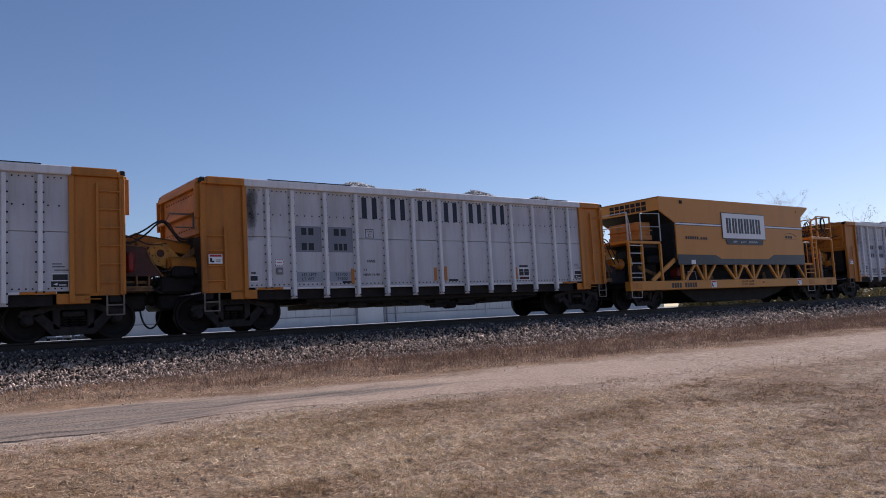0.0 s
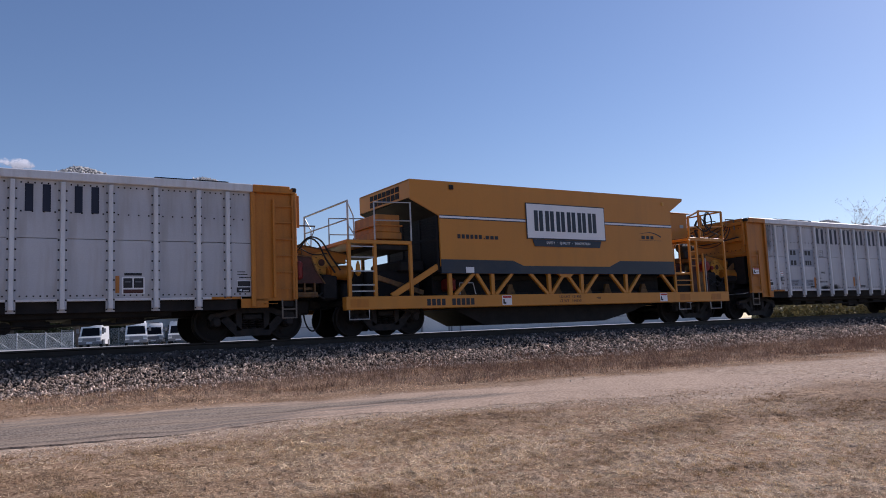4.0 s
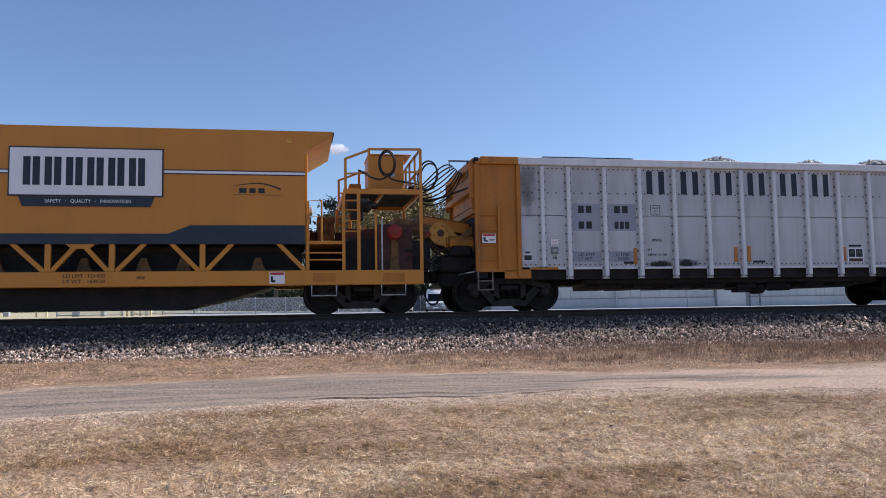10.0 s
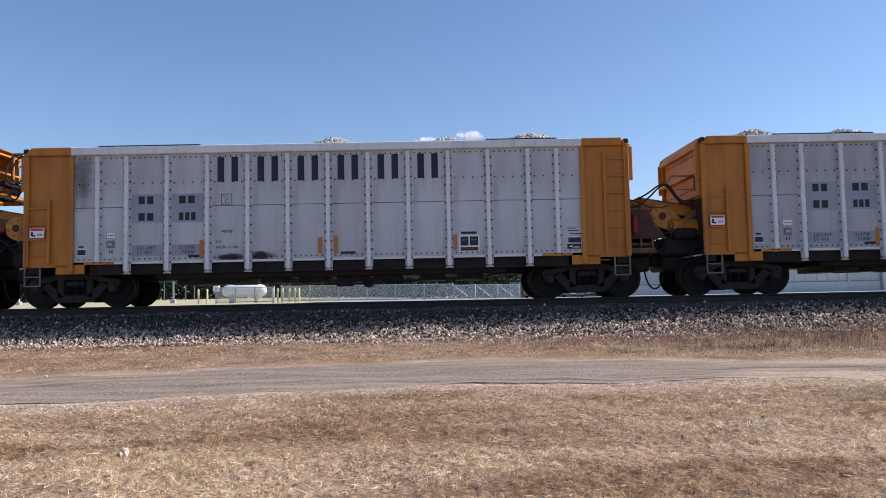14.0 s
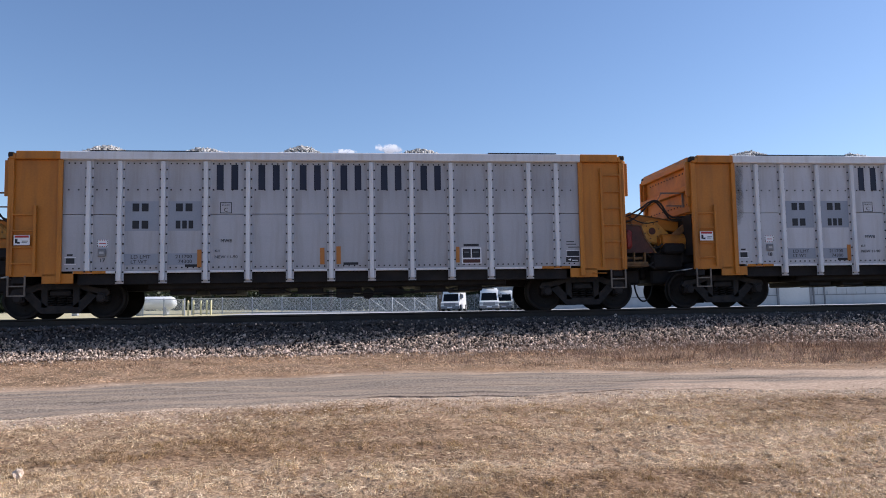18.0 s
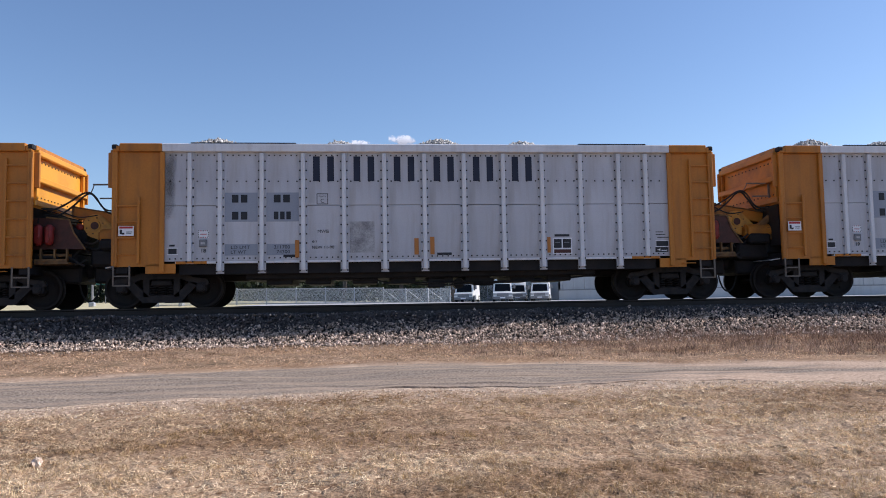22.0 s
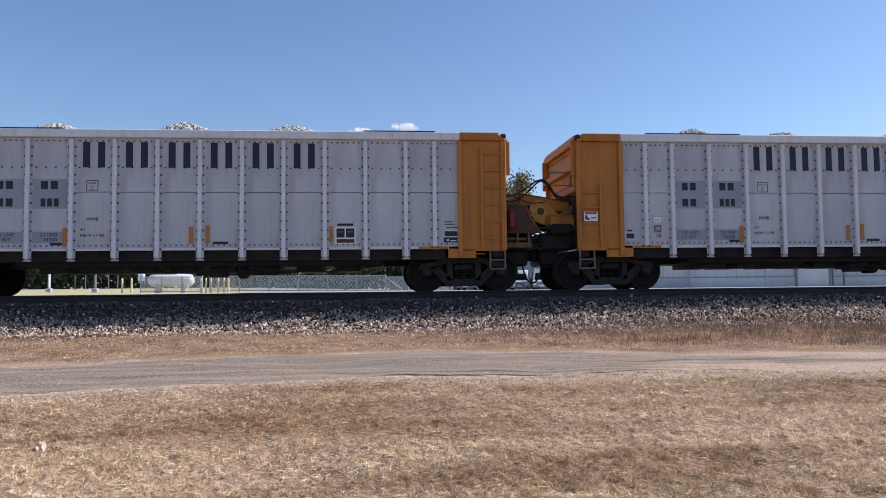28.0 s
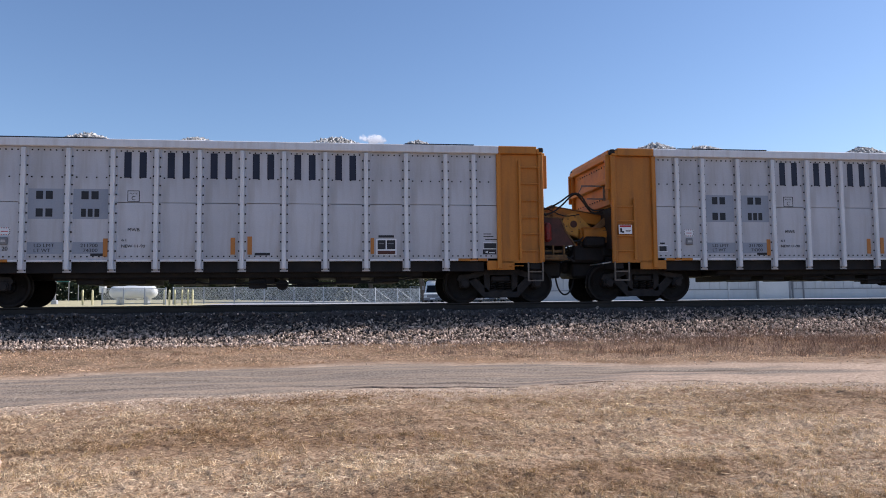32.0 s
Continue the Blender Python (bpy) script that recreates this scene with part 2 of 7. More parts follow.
# ---------------------------------------------------------------- mesh tools
class Mesh:
    """Collects simple solids and turns them into one mesh."""

    def __init__(self):
        self.v, self.f = [], []

    def add(self, verts, faces):
        k = len(self.v)
        self.v += [tuple(p) for p in verts]
        self.f += [tuple(i + k for i in q) for q in faces]
        return self

    def box(self, x0, x1, y0, y1, z0, z1, c=0.0):
        """A box, with chamfered edges of width c."""
        if c <= 0:
            v = [(x, y, z) for x in (x0, x1) for y in (y0, y1) for z in (z0, z1)]
            return self.add(v, [(0, 1, 3, 2), (4, 6, 7, 5), (0, 4, 5, 1), (2, 3, 7, 6), (0, 2, 6, 4), (1, 5, 7, 3)])
        c = min(c, 0.3 * min(x1 - x0, y1 - y0, z1 - z0))
        v, f = [], []
        for i in (0, 1):
            for j in (0, 1):
                for k in (0, 1):
                    p = ((x0, x1)[i], (y0, y1)[j], (z0, z1)[k])
                    q = ((x0 + c, x1 - c)[i], (y0 + c, y1 - c)[j], (z0 + c, z1 - c)[k])
                    v += [(p[0], q[1], q[2]), (q[0], p[1], q[2]), (q[0], q[1], p[2])]
        at = lambda i, j, k, a: 3 * (4 * i + 2 * j + k) + a
        for i in (0, 1):
            o = 1 if i else -1
            f.append([at(i, 0, 0, 0), at(i, 1, 0, 0), at(i, 1, 1, 0), at(i, 0, 1, 0)][::o])
            f.append([at(0, i, 0, 1), at(0, i, 1, 1), at(1, i, 1, 1), at(1, i, 0, 1)][::o])
            f.append([at(0, 0, i, 2), at(1, 0, i, 2), at(1, 1, i, 2), at(0, 1, i, 2)][::o])
        for i in (0, 1):
            for j in (0, 1):
                o = 1 if i ^ j else -1
                f.append([at(i, j, 0, 0), at(i, j, 0, 1), at(i, j, 1, 1), at(i, j, 1, 0)][::o])
                f.append([at(i, 0, j, 0), at(i, 0, j, 2), at(i, 1, j, 2), at(i, 1, j, 0)][::-o])
                f.append([at(0, i, j, 1), at(0, i, j, 2), at(1, i, j, 2), at(1, i, j, 1)][::o])
                for k in (0, 1):
                    f.append([at(i, j, k, 0), at(i, j, k, 1), at(i, j, k, 2)][::(-1 if i ^ j ^ k else 1)])
        return self.add(v, f)

    def beam(self, p, q, w, h, c=0.0):
        """A bar from p to q, w across and h deep (h lies nearest to the upright)."""
        p, q = Vector(p), Vector(q)
        d = q - p
        side = d.cross(Vector((0, 0, 1)))
        if side.length < 1e-5:
            side = Vector((1, 0, 0))
        side.normalize()
        up = side.cross(d).normalized()
        k = len(self.v)
        tmp = Mesh().box(0, d.length, -w / 2, w / 2, -h / 2, h / 2, c)
        d.normalize()
        return self.add([p + d * x + side * y + up * z for x, y, z in tmp.v], tmp.f)

    def tube(self, pts, r, n=8, closed=False):
        """A round bar or hose through the points."""
        pts = [Vector(p) for p in pts]
        k, ring = len(pts), []
        verts, faces = [], []
        last = None
        for i, p in enumerate(pts):
            a = pts[(i - 1) % k] if closed or i else p
            b = pts[(i + 1) % k] if closed or i < k - 1 else p
            d = (b - a).normalized()
            if last is None:
                u = d.cross(Vector((0.3, 0.2, 1))).normalized()
            else:
                u = (last - d * last.dot(d)).normalized()
            last = u
            w = d.cross(u)
            verts += [p + (u * math.cos(t) + w * math.sin(t)) * r for t in [2 * math.pi * j / n for j in range(n)]]
        for i in range(k if closed else k - 1):
            a, b = i * n, ((i + 1) % k) * n
            faces += [(a + j, a + (j + 1) % n, b + (j + 1) % n, b + j) for j in range(n)]
        if not closed:
            faces += [tuple(range(n))[::-1], tuple(range((k - 1) * n, k * n))]
        return self.add(verts, faces)

    def turned(self, profile, n=24, axis="y", at=(0, 0, 0)):
        """A solid of revolution: profile of (along, radius) about an axis through the point."""
        verts, faces = [], []
        for a, r in profile:
            for j in range(n):
                t = 2 * math.pi * j / n
                c, s = r * math.cos(t), r * math.sin(t)
                p = {"y": (c, a, s), "x": (a, c, s), "z": (c, s, a)}[axis]
                verts.append((p[0] + at[0], p[1] + at[1], p[2] + at[2]))
        for i in range(len(profile) - 1):
            faces += [(i * n + j, i * n + (j + 1) % n, (i + 1) * n + (j + 1) % n, (i + 1) * n + j) for j in range(n)]
        faces += [tuple(range(n))[::-1], tuple(range((len(profile) - 1) * n, len(profile) * n))]
        return self.add(verts, faces)

    def plate(self, outline, y0, y1):
        """A flat plate with an outline in x and z, from y0 to y1."""
        n = len(outline)
        v = [(x, y0, z) for x, z in outline] + [(x, y1, z) for x, z in outline]
        f = [tuple(range(n)), tuple(range(n, 2 * n))[::-1]]
        f += [(i, i + n, (i + 1) % n + n, (i + 1) % n) for i in range(n)]
        return self.add(v, f)

    def data(self, name, mat, smooth=False):
        me = bpy.data.meshes.new(name)
        me.from_pydata(self.v, [], self.f)
        bm = bmesh.new()
        bm.from_mesh(me)
        bmesh.ops.recalc_face_normals(bm, faces=bm.faces)
        bm.to_mesh(me)
        bm.free()
        me.materials.append(mat)
        if smooth:
            me.shade_smooth()
            me.set_sharp_from_angle(angle=radians(40))
        return me


def part(name, mesh, mat, parent, label="", smooth=False, at=(0, 0, 0)):
    """One mesh object under a thing or a part."""
    ob = new(name, mesh.data(name, mat, smooth) if isinstance(mesh, Mesh) else mesh)
    ob.parent = parent
    ob.location = at
    return tagged(ob, label)


def thing(name, at, label, category, group="", kind=""):
    ob = new(name)
    ob.empty_display_size = 0.3
    ob.location = at
    return tagged(ob, label, category, group, kind)


def words(text, height, mat, parent, at, name="lettering", label="", width=None, thick=0.004):
    """Lettering that faces -y, left end and base line at the point."""
    cu = bpy.data.curves.new(name, "FONT")
    cu.body, cu.size, cu.extrude = text, height / 0.69, thick / 2
    tmp = new("tmp", cu)
    me = bpy.data.meshes.new_from_object(tmp.evaluated_get(bpy.context.evaluated_depsgraph_get()))
    bpy.data.objects.remove(tmp)
    me.name = name
    co = np.empty(len(me.vertices) * 3, np.float32)
    me.vertices.foreach_get("co", co)
    co = co.reshape(-1, 3)
    co[:, 0] -= co[:, 0].min()
    if width:
        co[:, 0] *= width / max(co[:, 0].max(), 1e-3)
    out = np.stack([co[:, 0], -co[:, 2], co[:, 1]], 1)
    me.vertices.foreach_set("co", out.astype(np.float32).ravel())
    me.materials.clear()
    me.materials.append(mat)
    ob = new(name, me)
    ob.parent, ob.location = parent, at
    return tagged(ob, label)


# ---------------------------------------------------------------- ground
ROAD_FAR = ((-60, 3.0), (-14, 9.6), (-5.5, 11.1), (-2.9, 11.8), (0.5, 12.35), (3.0, 12.1), (5.0, 11.5), (8.0, 10.9), (14.0, 10.2), (30, 9.0), (70, 6.0))
ROAD_NEAR = ((-60, 0.0), (-14, 6.6), (-4.1, 8.2), (-2.1, 8.45), (0.4, 8.75), (3.0, 8.8), (5.5, 8.6), (7.1, 8.1), (8.4, 7.75), (10.2, 7.6), (13.0, 7.5), (16.0, 7.2), (30, 5.8), (70, 1.0))


def road_at(x):
    far = np.interp(x, [p[0] for p in ROAD_FAR], [p[1] for p in ROAD_FAR])
    near = np.interp(x, [p[0] for p in ROAD_NEAR], [p[1] for p in ROAD_NEAR])
    return near, far


def rough(x, y, f, seed=0.0):
    """Cheap smooth noise about 0, amplitude about 1, on arrays."""
    s = seed
    return (np.sin(x * f + 1.3 * np.sin(y * f * 0.83 + s) + s) + np.sin(y * f * 1.17 + 1.7 * np.sin(x * f * 0.61 - s) + 2.1 * s)
            + 0.6 * np.sin((x + y) * f * 2.3 + s * 3) + 0.6 * np.sin((x - 0.7 * y) * f * 2.9 - s)) / 2.4


LATTICE = np.random.default_rng(77).random((256, 256))


def lumps(x, y, size, seed=0):
    """Smooth random lumps of a given size, 0 to 1, on arrays."""
    u, v = np.asarray(x, float) / size + 17.3 * seed + 900, np.asarray(y, float) / size + 31.7 * seed + 900
    i, j = np.floor(u).astype(int), np.floor(v).astype(int)
    a, b = u - i, v - j
    a, b = a * a * (3 - 2 * a), b * b * (3 - 2 * b)
    at = lambda p, q: LATTICE[p % 256, q % 256]
    return (at(i, j) * (1 - a) + at(i + 1, j) * a) * (1 - b) + (at(i, j + 1) * (1 - a) + at(i + 1, j + 1) * a) * b


def turf_z(x, y):
    """Height of the matted thatch over the ground; below it where the earth is bare."""
    near, far = road_at(x)
    thick = lumps(x, y * 2.2, 1.1, 1) + 0.6 * lumps(x, y * 1.6, 0.42, 2) - 0.8
    z = 0.010 * (lumps(x, y, 0.21, 3) - 0.5) + 0.018 * (lumps(x, y, 0.085, 4) - 0.5) + 0.018 * (lumps(x, y, 0.045, 5) - 0.5)
    return z * 1.2 + 0.014 * thick + 0.003 - 0.03 * np.clip(1 - (near - y) / 0.95, 0, 1)


def ground_z(x, y):
    """Height of the ground: rises to the road, up the bank to the track, then a field beyond it."""
    x, y = np.asarray(x, float), np.asarray(y, float)
    lift = 0.32 * np.clip(x / 8, -0.3, 1) * np.clip((17.9 - y) / 0.6, 0, 1) * np.clip((y - 13.5) / 2, 0, 1)
    z = np.interp(y + lift, [-400, -5, 0, 4, 8, 12.4, 15.9, 16.4, 17.55, 18.0, 20.3, 20.8, 22.4], [0.0, 0.0, 0.05, 0.2, 0.47, 0.5, 0.58, 0.62, 1.2, 1.2, 1.2, 1.2, 1.25])
    left = np.clip((10 - x) / 40, 0, 1)
    far = np.clip(y - 22.4, 0, 200)
    z = z + far * (0.002 + 0.0065 * left)
    z = z + np.where((y > 3) & (y < 16.2), 0.018 * rough(x, y, 2.1) + 0.03 * rough(x, y, 0.5, 2.0), 0)
    return z


def ticks(*stretches):
    out = []
    for a, b, step in stretches:
        out += list(np.arange(a, b, step))
    return np.array(out + [stretches[-1][1]])


def grid_mesh(name, xs, ys, zfun):
    X, Y = np.meshgrid(xs, ys)
    co = np.stack([X, Y, zfun(X, Y)], -1).reshape(-1, 3)
    nx, ny = len(xs), len(ys)
    i = (np.arange(ny - 1)[:, None] * nx + np.arange(nx - 1)[None, :]).ravel()
    faces = np.stack([i, i + 1, i + nx + 1, i + nx], 1)
    me = bpy.data.meshes.new(name)
    me.from_pydata(co.tolist(), [], faces.tolist())
    me.shade_smooth()
    return me, X.ravel(), Y.ravel()


def ground_material():
    m = bpy.data.materials.new("dry_ground")
    m.use_nodes = True
    n, l = m.node_tree.nodes, m.node_tree.links
    b = n["Principled BSDF"]
    co = n.new("ShaderNodeTexCoord")

    def noise_of(scale, detail=6):
        t = n.new("ShaderNodeTexNoise")
        t.inputs["Scale"].default_value, t.inputs["Detail"].default_value = scale, detail
        l.new(co.outputs["Object"], t.inputs["Vector"])
        return t.outputs[0]

    def ramp_of(fac, a, c, lo=0.35, hi=0.65):
        r = n.new("ShaderNodeValToRGB")
        r.color_ramp.elements[0].position, r.color_ramp.elements[1].position = lo, hi
        r.color_ramp.elements[0].color, r.color_ramp.elements[1].color = (*a, 1), (*c, 1)
        l.new(fac, r.inputs[0])
        return r.outputs[0]

    def mix_of(fac, a, c):
        x = n.new("ShaderNodeMix")
        x.data_type = "RGBA"
        l.new(fac, x.inputs[0])
        l.new(a, x.inputs[6])
        l.new(c, x.inputs[7])
        return x.outputs[2]

    def mask(name):
        a = n.new("ShaderNodeAttribute")
        a.attribute_name = name
        return a.outputs["Fac"]

    grass = mix_of(ramp_of(noise_of(0.9), (0, 0, 0), (1, 1, 1), 0.42, 0.62),
                   ramp_of(noise_of(22), (0.18, 0.105, 0.059), (0.54, 0.365, 0.225)),
                   ramp_of(noise_of(30), (0.105, 0.06, 0.036), (0.37, 0.235, 0.14)))
    gravel = mix_of(ramp_of(noise_of(1.6), (0, 0, 0), (1, 1, 1)),
                    ramp_of(noise_of(24), (0.25, 0.165, 0.11), (0.60, 0.44, 0.315)),
                    ramp_of(noise_of(9, 9), (0.27, 0.187, 0.128), (0.62, 0.47, 0.345), 0.34, 0.66))
    # near-black ground under the ballast: shade of the gaps put into the colour
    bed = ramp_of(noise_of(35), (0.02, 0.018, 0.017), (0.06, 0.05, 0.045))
    earth = mix_of(ramp_of(noise_of(1.7), (0, 0, 0), (1, 1, 1), 0.42, 0.60),
                   ramp_of(noise_of(20), (0.15, 0.090, 0.056), (0.50, 0.345, 0.225)), ramp_of(noise_of(24), (0.085, 0.056, 0.036), (0.33, 0.225, 0.138)))
    lawn = ramp_of(noise_of(1.2), (0.46, 0.40, 0.23), (0.58, 0.51, 0.32))
    c = mix_of(mask("gravel"), grass, gravel)
    c = mix_of(mask("verge"), c, earth)
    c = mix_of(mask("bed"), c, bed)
    c = mix_of(mask("field"), c, lawn)
    l.new(c, b.inputs["Base Color"])
    b.inputs["Roughness"].default_value = 0.95
    b.inputs["Specular IOR Level"].default_value = 0.1
    bp = n.new("ShaderNodeBump")
    bp.inputs["Strength"].default_value, bp.inputs["Distance"].default_value = 0.7, 0.03
    l.new(noise_of(28, 8), bp.inputs["Height"])
    l.new(bp.outputs[0], b.inputs["Normal"])
    return m


def build_ground():
    xs = ticks((-2500, -60, 120), (-60, -14, 2.0), (-14, 20, 0.18), (20, 60, 0.6), (60, 2500, 120))
    ys = ticks((-1500, -20, 120), (-20, 3, 1.5), (3, 23, 0.16), (23, 200, 6), (200, 3500, 150))
    me, X, Y = grid_mesh("ground", xs, ys, ground_z)
    near, far = road_at(X)
    wob = 0.25 * rough(X, Y, 1.4) + 0.12 * rough(X, Y, 4.0, 1.0)
    d = np.maximum(near - Y, Y - far)
    reach = np.where(Y > far, 0.62, 0.95)
    gravel = np.clip((reach + wob * 1.2 - d) / 0.7, 0, 1)
    gravel = np.where(X > 6, np.maximum(gravel, np.clip((0.9 + wob * 1.6 - d) / 1.6, 0, 1)), gravel)
    at = me.attributes.new("gravel", "FLOAT", "POINT")
    at.data.foreach_set("value", gravel.astype(np.float32))
    at = me.attributes.new("field", "FLOAT", "POINT")
    at.data.foreach_set("value", (Y > 21).astype(np.float32))
    at = me.attributes.new("verge", "FLOAT", "POINT")
    at.data.foreach_set("value", (np.clip((Y - far - 0.62 + wob) / 0.4, 0, 1) * (Y < 21)).astype(np.float32))
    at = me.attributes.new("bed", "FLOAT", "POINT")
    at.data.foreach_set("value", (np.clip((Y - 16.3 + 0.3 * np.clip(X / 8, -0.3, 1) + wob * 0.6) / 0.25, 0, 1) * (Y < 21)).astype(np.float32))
    me.materials.append(ground_material())
    return tagged(new("ground", me), "dry tan mown grass and bare earth beside the track", "ground", kind="structure")


def road_material():
    m = bpy.data.materials.new("worn_asphalt")
    m.use_nodes = True
    n, l = m.node_tree.nodes, m.node_tree.links
    b = n["Principled BSDF"]
    co = n.new("ShaderNodeTexCoord")

    def layer(scale, stretch, lo, hi, a, c, detail=5):
        mp, t, r = n.new("ShaderNodeMapping"), n.new("ShaderNodeTexNoise"), n.new("ShaderNodeValToRGB")
        mp.inputs["Scale"].default_value = stretch
        t.inputs["Scale"].default_value, t.inputs["Detail"].default_value = scale, detail
        r.color_ramp.elements[0].position, r.color_ramp.elements[1].position = lo, hi
        r.color_ramp.elements[0].color, r.color_ramp.elements[1].color = (*a, 1), (*c, 1)
        l.new(co.outputs["Object"], mp.inputs["Vector"])
        l.new(mp.outputs[0], t.inputs["Vector"])
        l.new(t.outputs[0], r.inputs[0])
        return r.outputs[0], t.outputs[0]

    def mix_of(fac, a, c, how="MIX"):
        x = n.new("ShaderNodeMix")
        x.data_type, x.blend_type = "RGBA", how
        l.new(fac, x.inputs[0])
        l.new(a, x.inputs[6])
        l.new(c, x.inputs[7])
        return x.outputs[2]

    speck, height = layer(38, (1, 1, 1), 0.36, 0.66, (0.11, 0.083, 0.064), (0.40, 0.325, 0.255), 8)
    tracks, _ = layer(2.2, (0.10, 1.8, 1), 0.42, 0.66, (0.0, 0.0, 0.0), (0.85, 0.85, 0.85))
    dusty, _ = layer(45, (1, 1, 1), 0.36, 0.64, (0.23, 0.165, 0.118), (0.55, 0.42, 0.305), 8)
    cracks, _ = layer(1.5, (0.16, 3.0, 1), 0.60, 0.66, (1, 1, 1), (0.62, 0.60, 0.60), 6)
    sand, _ = layer(26, (1, 1, 1), 0.34, 0.66, (0.33, 0.228, 0.158), (0.60, 0.445, 0.325), 9)
    drift, _ = layer(1.0, (0.45, 2.2, 1), 0.0, 1.0, (0, 0, 0), (1, 1, 1), 7)
    c = mix_of(tracks, speck, dusty)
    one = n.new("ShaderNodeValue")
    one.outputs[0].default_value = 1.0
    c = mix_of(one.outputs[0], c, cracks, "MULTIPLY")
    at, sub_, rp = n.new("ShaderNodeAttribute"), n.new("ShaderNodeMath"), n.new("ShaderNodeMapRange")
    at.attribute_name = "dust"
    sub_.operation = "ADD"
    l.new(at.outputs["Fac"], sub_.inputs[0])
    l.new(drift, sub_.inputs[1])
    rp.inputs[1].default_value, rp.inputs[2].default_value = 0.98, 1.12
    l.new(sub_.outputs[0], rp.inputs[0])
    c = mix_of(rp.outputs[0], c, sand)
    l.new(c, b.inputs["Base Color"])
    b.inputs["Roughness"].default_value = 0.95
    b.inputs["Specular IOR Level"].default_value = 0.1
    bp = n.new("ShaderNodeBump")
    bp.inputs["Strength"].default_value, bp.inputs["Distance"].default_value = 0.8, 0.015
    l.new(height, bp.inputs["Height"])
    l.new(bp.outputs[0], b.inputs["Normal"])
    return m


def build_road():
    xs = ticks((-60, -10, 1.0), (-10, 12.0, 0.10))
    across = [0.0, 0.004] + list(np.linspace(0.03, 0.97, 26)) + [0.996, 1.0]
    near, far = road_at(xs)
    co, dust = [], []
    for j, s in enumerate(across):
        edge = 0.10 * rough(xs, xs * 0 + 9.0 * s, 2.2) + 0.06 * rough(xs, xs * 0 + s, 7.0, 1.0)
        lo, hi = near + 0.08 + edge * (1 - s), far - 0.08 + edge * s
        y = lo + (hi - lo) * s
        thick = np.clip(0.008 + 0.012 * rough(xs, xs * 0 + 9.0 * s, 1.1), 0, 0.02) * np.clip((8.5 - xs) / 4, 0, 1)
        crown = 0.02 * (1 - (2 * s - 1) ** 2) + thick if 0 < j < len(across) - 1 else -0.02 + 0 * xs
        co.append(np.stack([xs, y, ground_z(xs, y) + crown], 1))
        dust.append(np.clip(0.30 + (xs - 1.0) * 0.052 + 0.5 * np.abs(s - 0.52) ** 1.5 * np.clip(xs / 4, 0, 1) + 0.10 * (abs(2 * s - 1) > 0.93), 0, 1))
    co = np.concatenate(co)
    nx = len(xs)
    i = (np.arange(len(across) - 1)[:, None] * nx + np.arange(nx - 1)[None, :]).ravel()
    me = bpy.data.meshes.new("road")
    me.from_pydata(co.tolist(), [], np.stack([i, i + 1, i + nx + 1, i + nx], 1).tolist())
    me.shade_smooth()
    me.set_sharp_from_angle(angle=radians(50))
    at = me.attributes.new("dust", "FLOAT", "POINT")
    at.data.foreach_set("value", np.concatenate(dust).astype(np.float32))
    me.materials.append(road_material())
    return tagged(new("road", me), "worn grey asphalt lane with ragged gravel edges", "road", kind="structure")


def scatter(name, pts, sizes, mat, squash=0.7, seed=1):
    """Many small angular stones as one mesh."""
    rng = np.random.default_rng(seed)
    n = len(pts)
    base = np.array([(1.3, 0, 0), (-1.3, 0, 0), (0, 1.3, 0), (0, -1.3, 0), (0, 0, 1.3), (0, 0, -1.3)], float)
    v = base[None] * (0.55 + 0.6 * rng.random((n, 6, 1))) + rng.uniform(-0.35, 0.35, (n, 6, 3))
    v *= (sizes[:, None, None] * (0.4 + 0.95 * rng.random((n, 1, 3))) / 2)
    v[:, :, 2] *= squash
    q = rng.normal(size=(n, 4))
    q /= np.linalg.norm(q, axis=1, keepdims=True)
    w, x, y, z = q.T
    R = np.stack([1 - 2 * (y * y + z * z), 2 * (x * y - z * w), 2 * (x * z + y * w), 2 * (x * y + z * w), 1 - 2 * (x * x + z * z), 2 * (y * z - x * w),
                  2 * (x * z - y * w), 2 * (y * z + x * w), 1 - 2 * (x * x + y * y)], 1).reshape(n, 3, 3)
    v = np.einsum("nij,nkj->nki", R, v) + pts[:, None]
    f = np.array([(4, 0, 2), (4, 2, 1), (4, 1, 3), (4, 3, 0), (5, 2, 0), (5, 1, 2), (5, 3, 1), (5, 0, 3)])
    return quads(name, v.reshape(-1, 3), (f[None] + 6 * np.arange(n)[:, None, None]).reshape(-1, 3), mat)


def quads(name, v, f, mat):
    me = bpy.data.meshes.new(name)
    me.vertices.add(len(v))
    me.vertices.foreach_set("co", v.astype(np.float32).ravel())
    me.loops.add(f.size)
    me.loops.foreach_set("vertex_index", f.astype(np.int32).ravel())
    me.polygons.add(len(f))
    me.polygons.foreach_set("loop_start", np.arange(0, f.size, f.shape[1], dtype=np.int32))
    me.update(calc_edges=True)
    me.materials.append(mat)
    return me


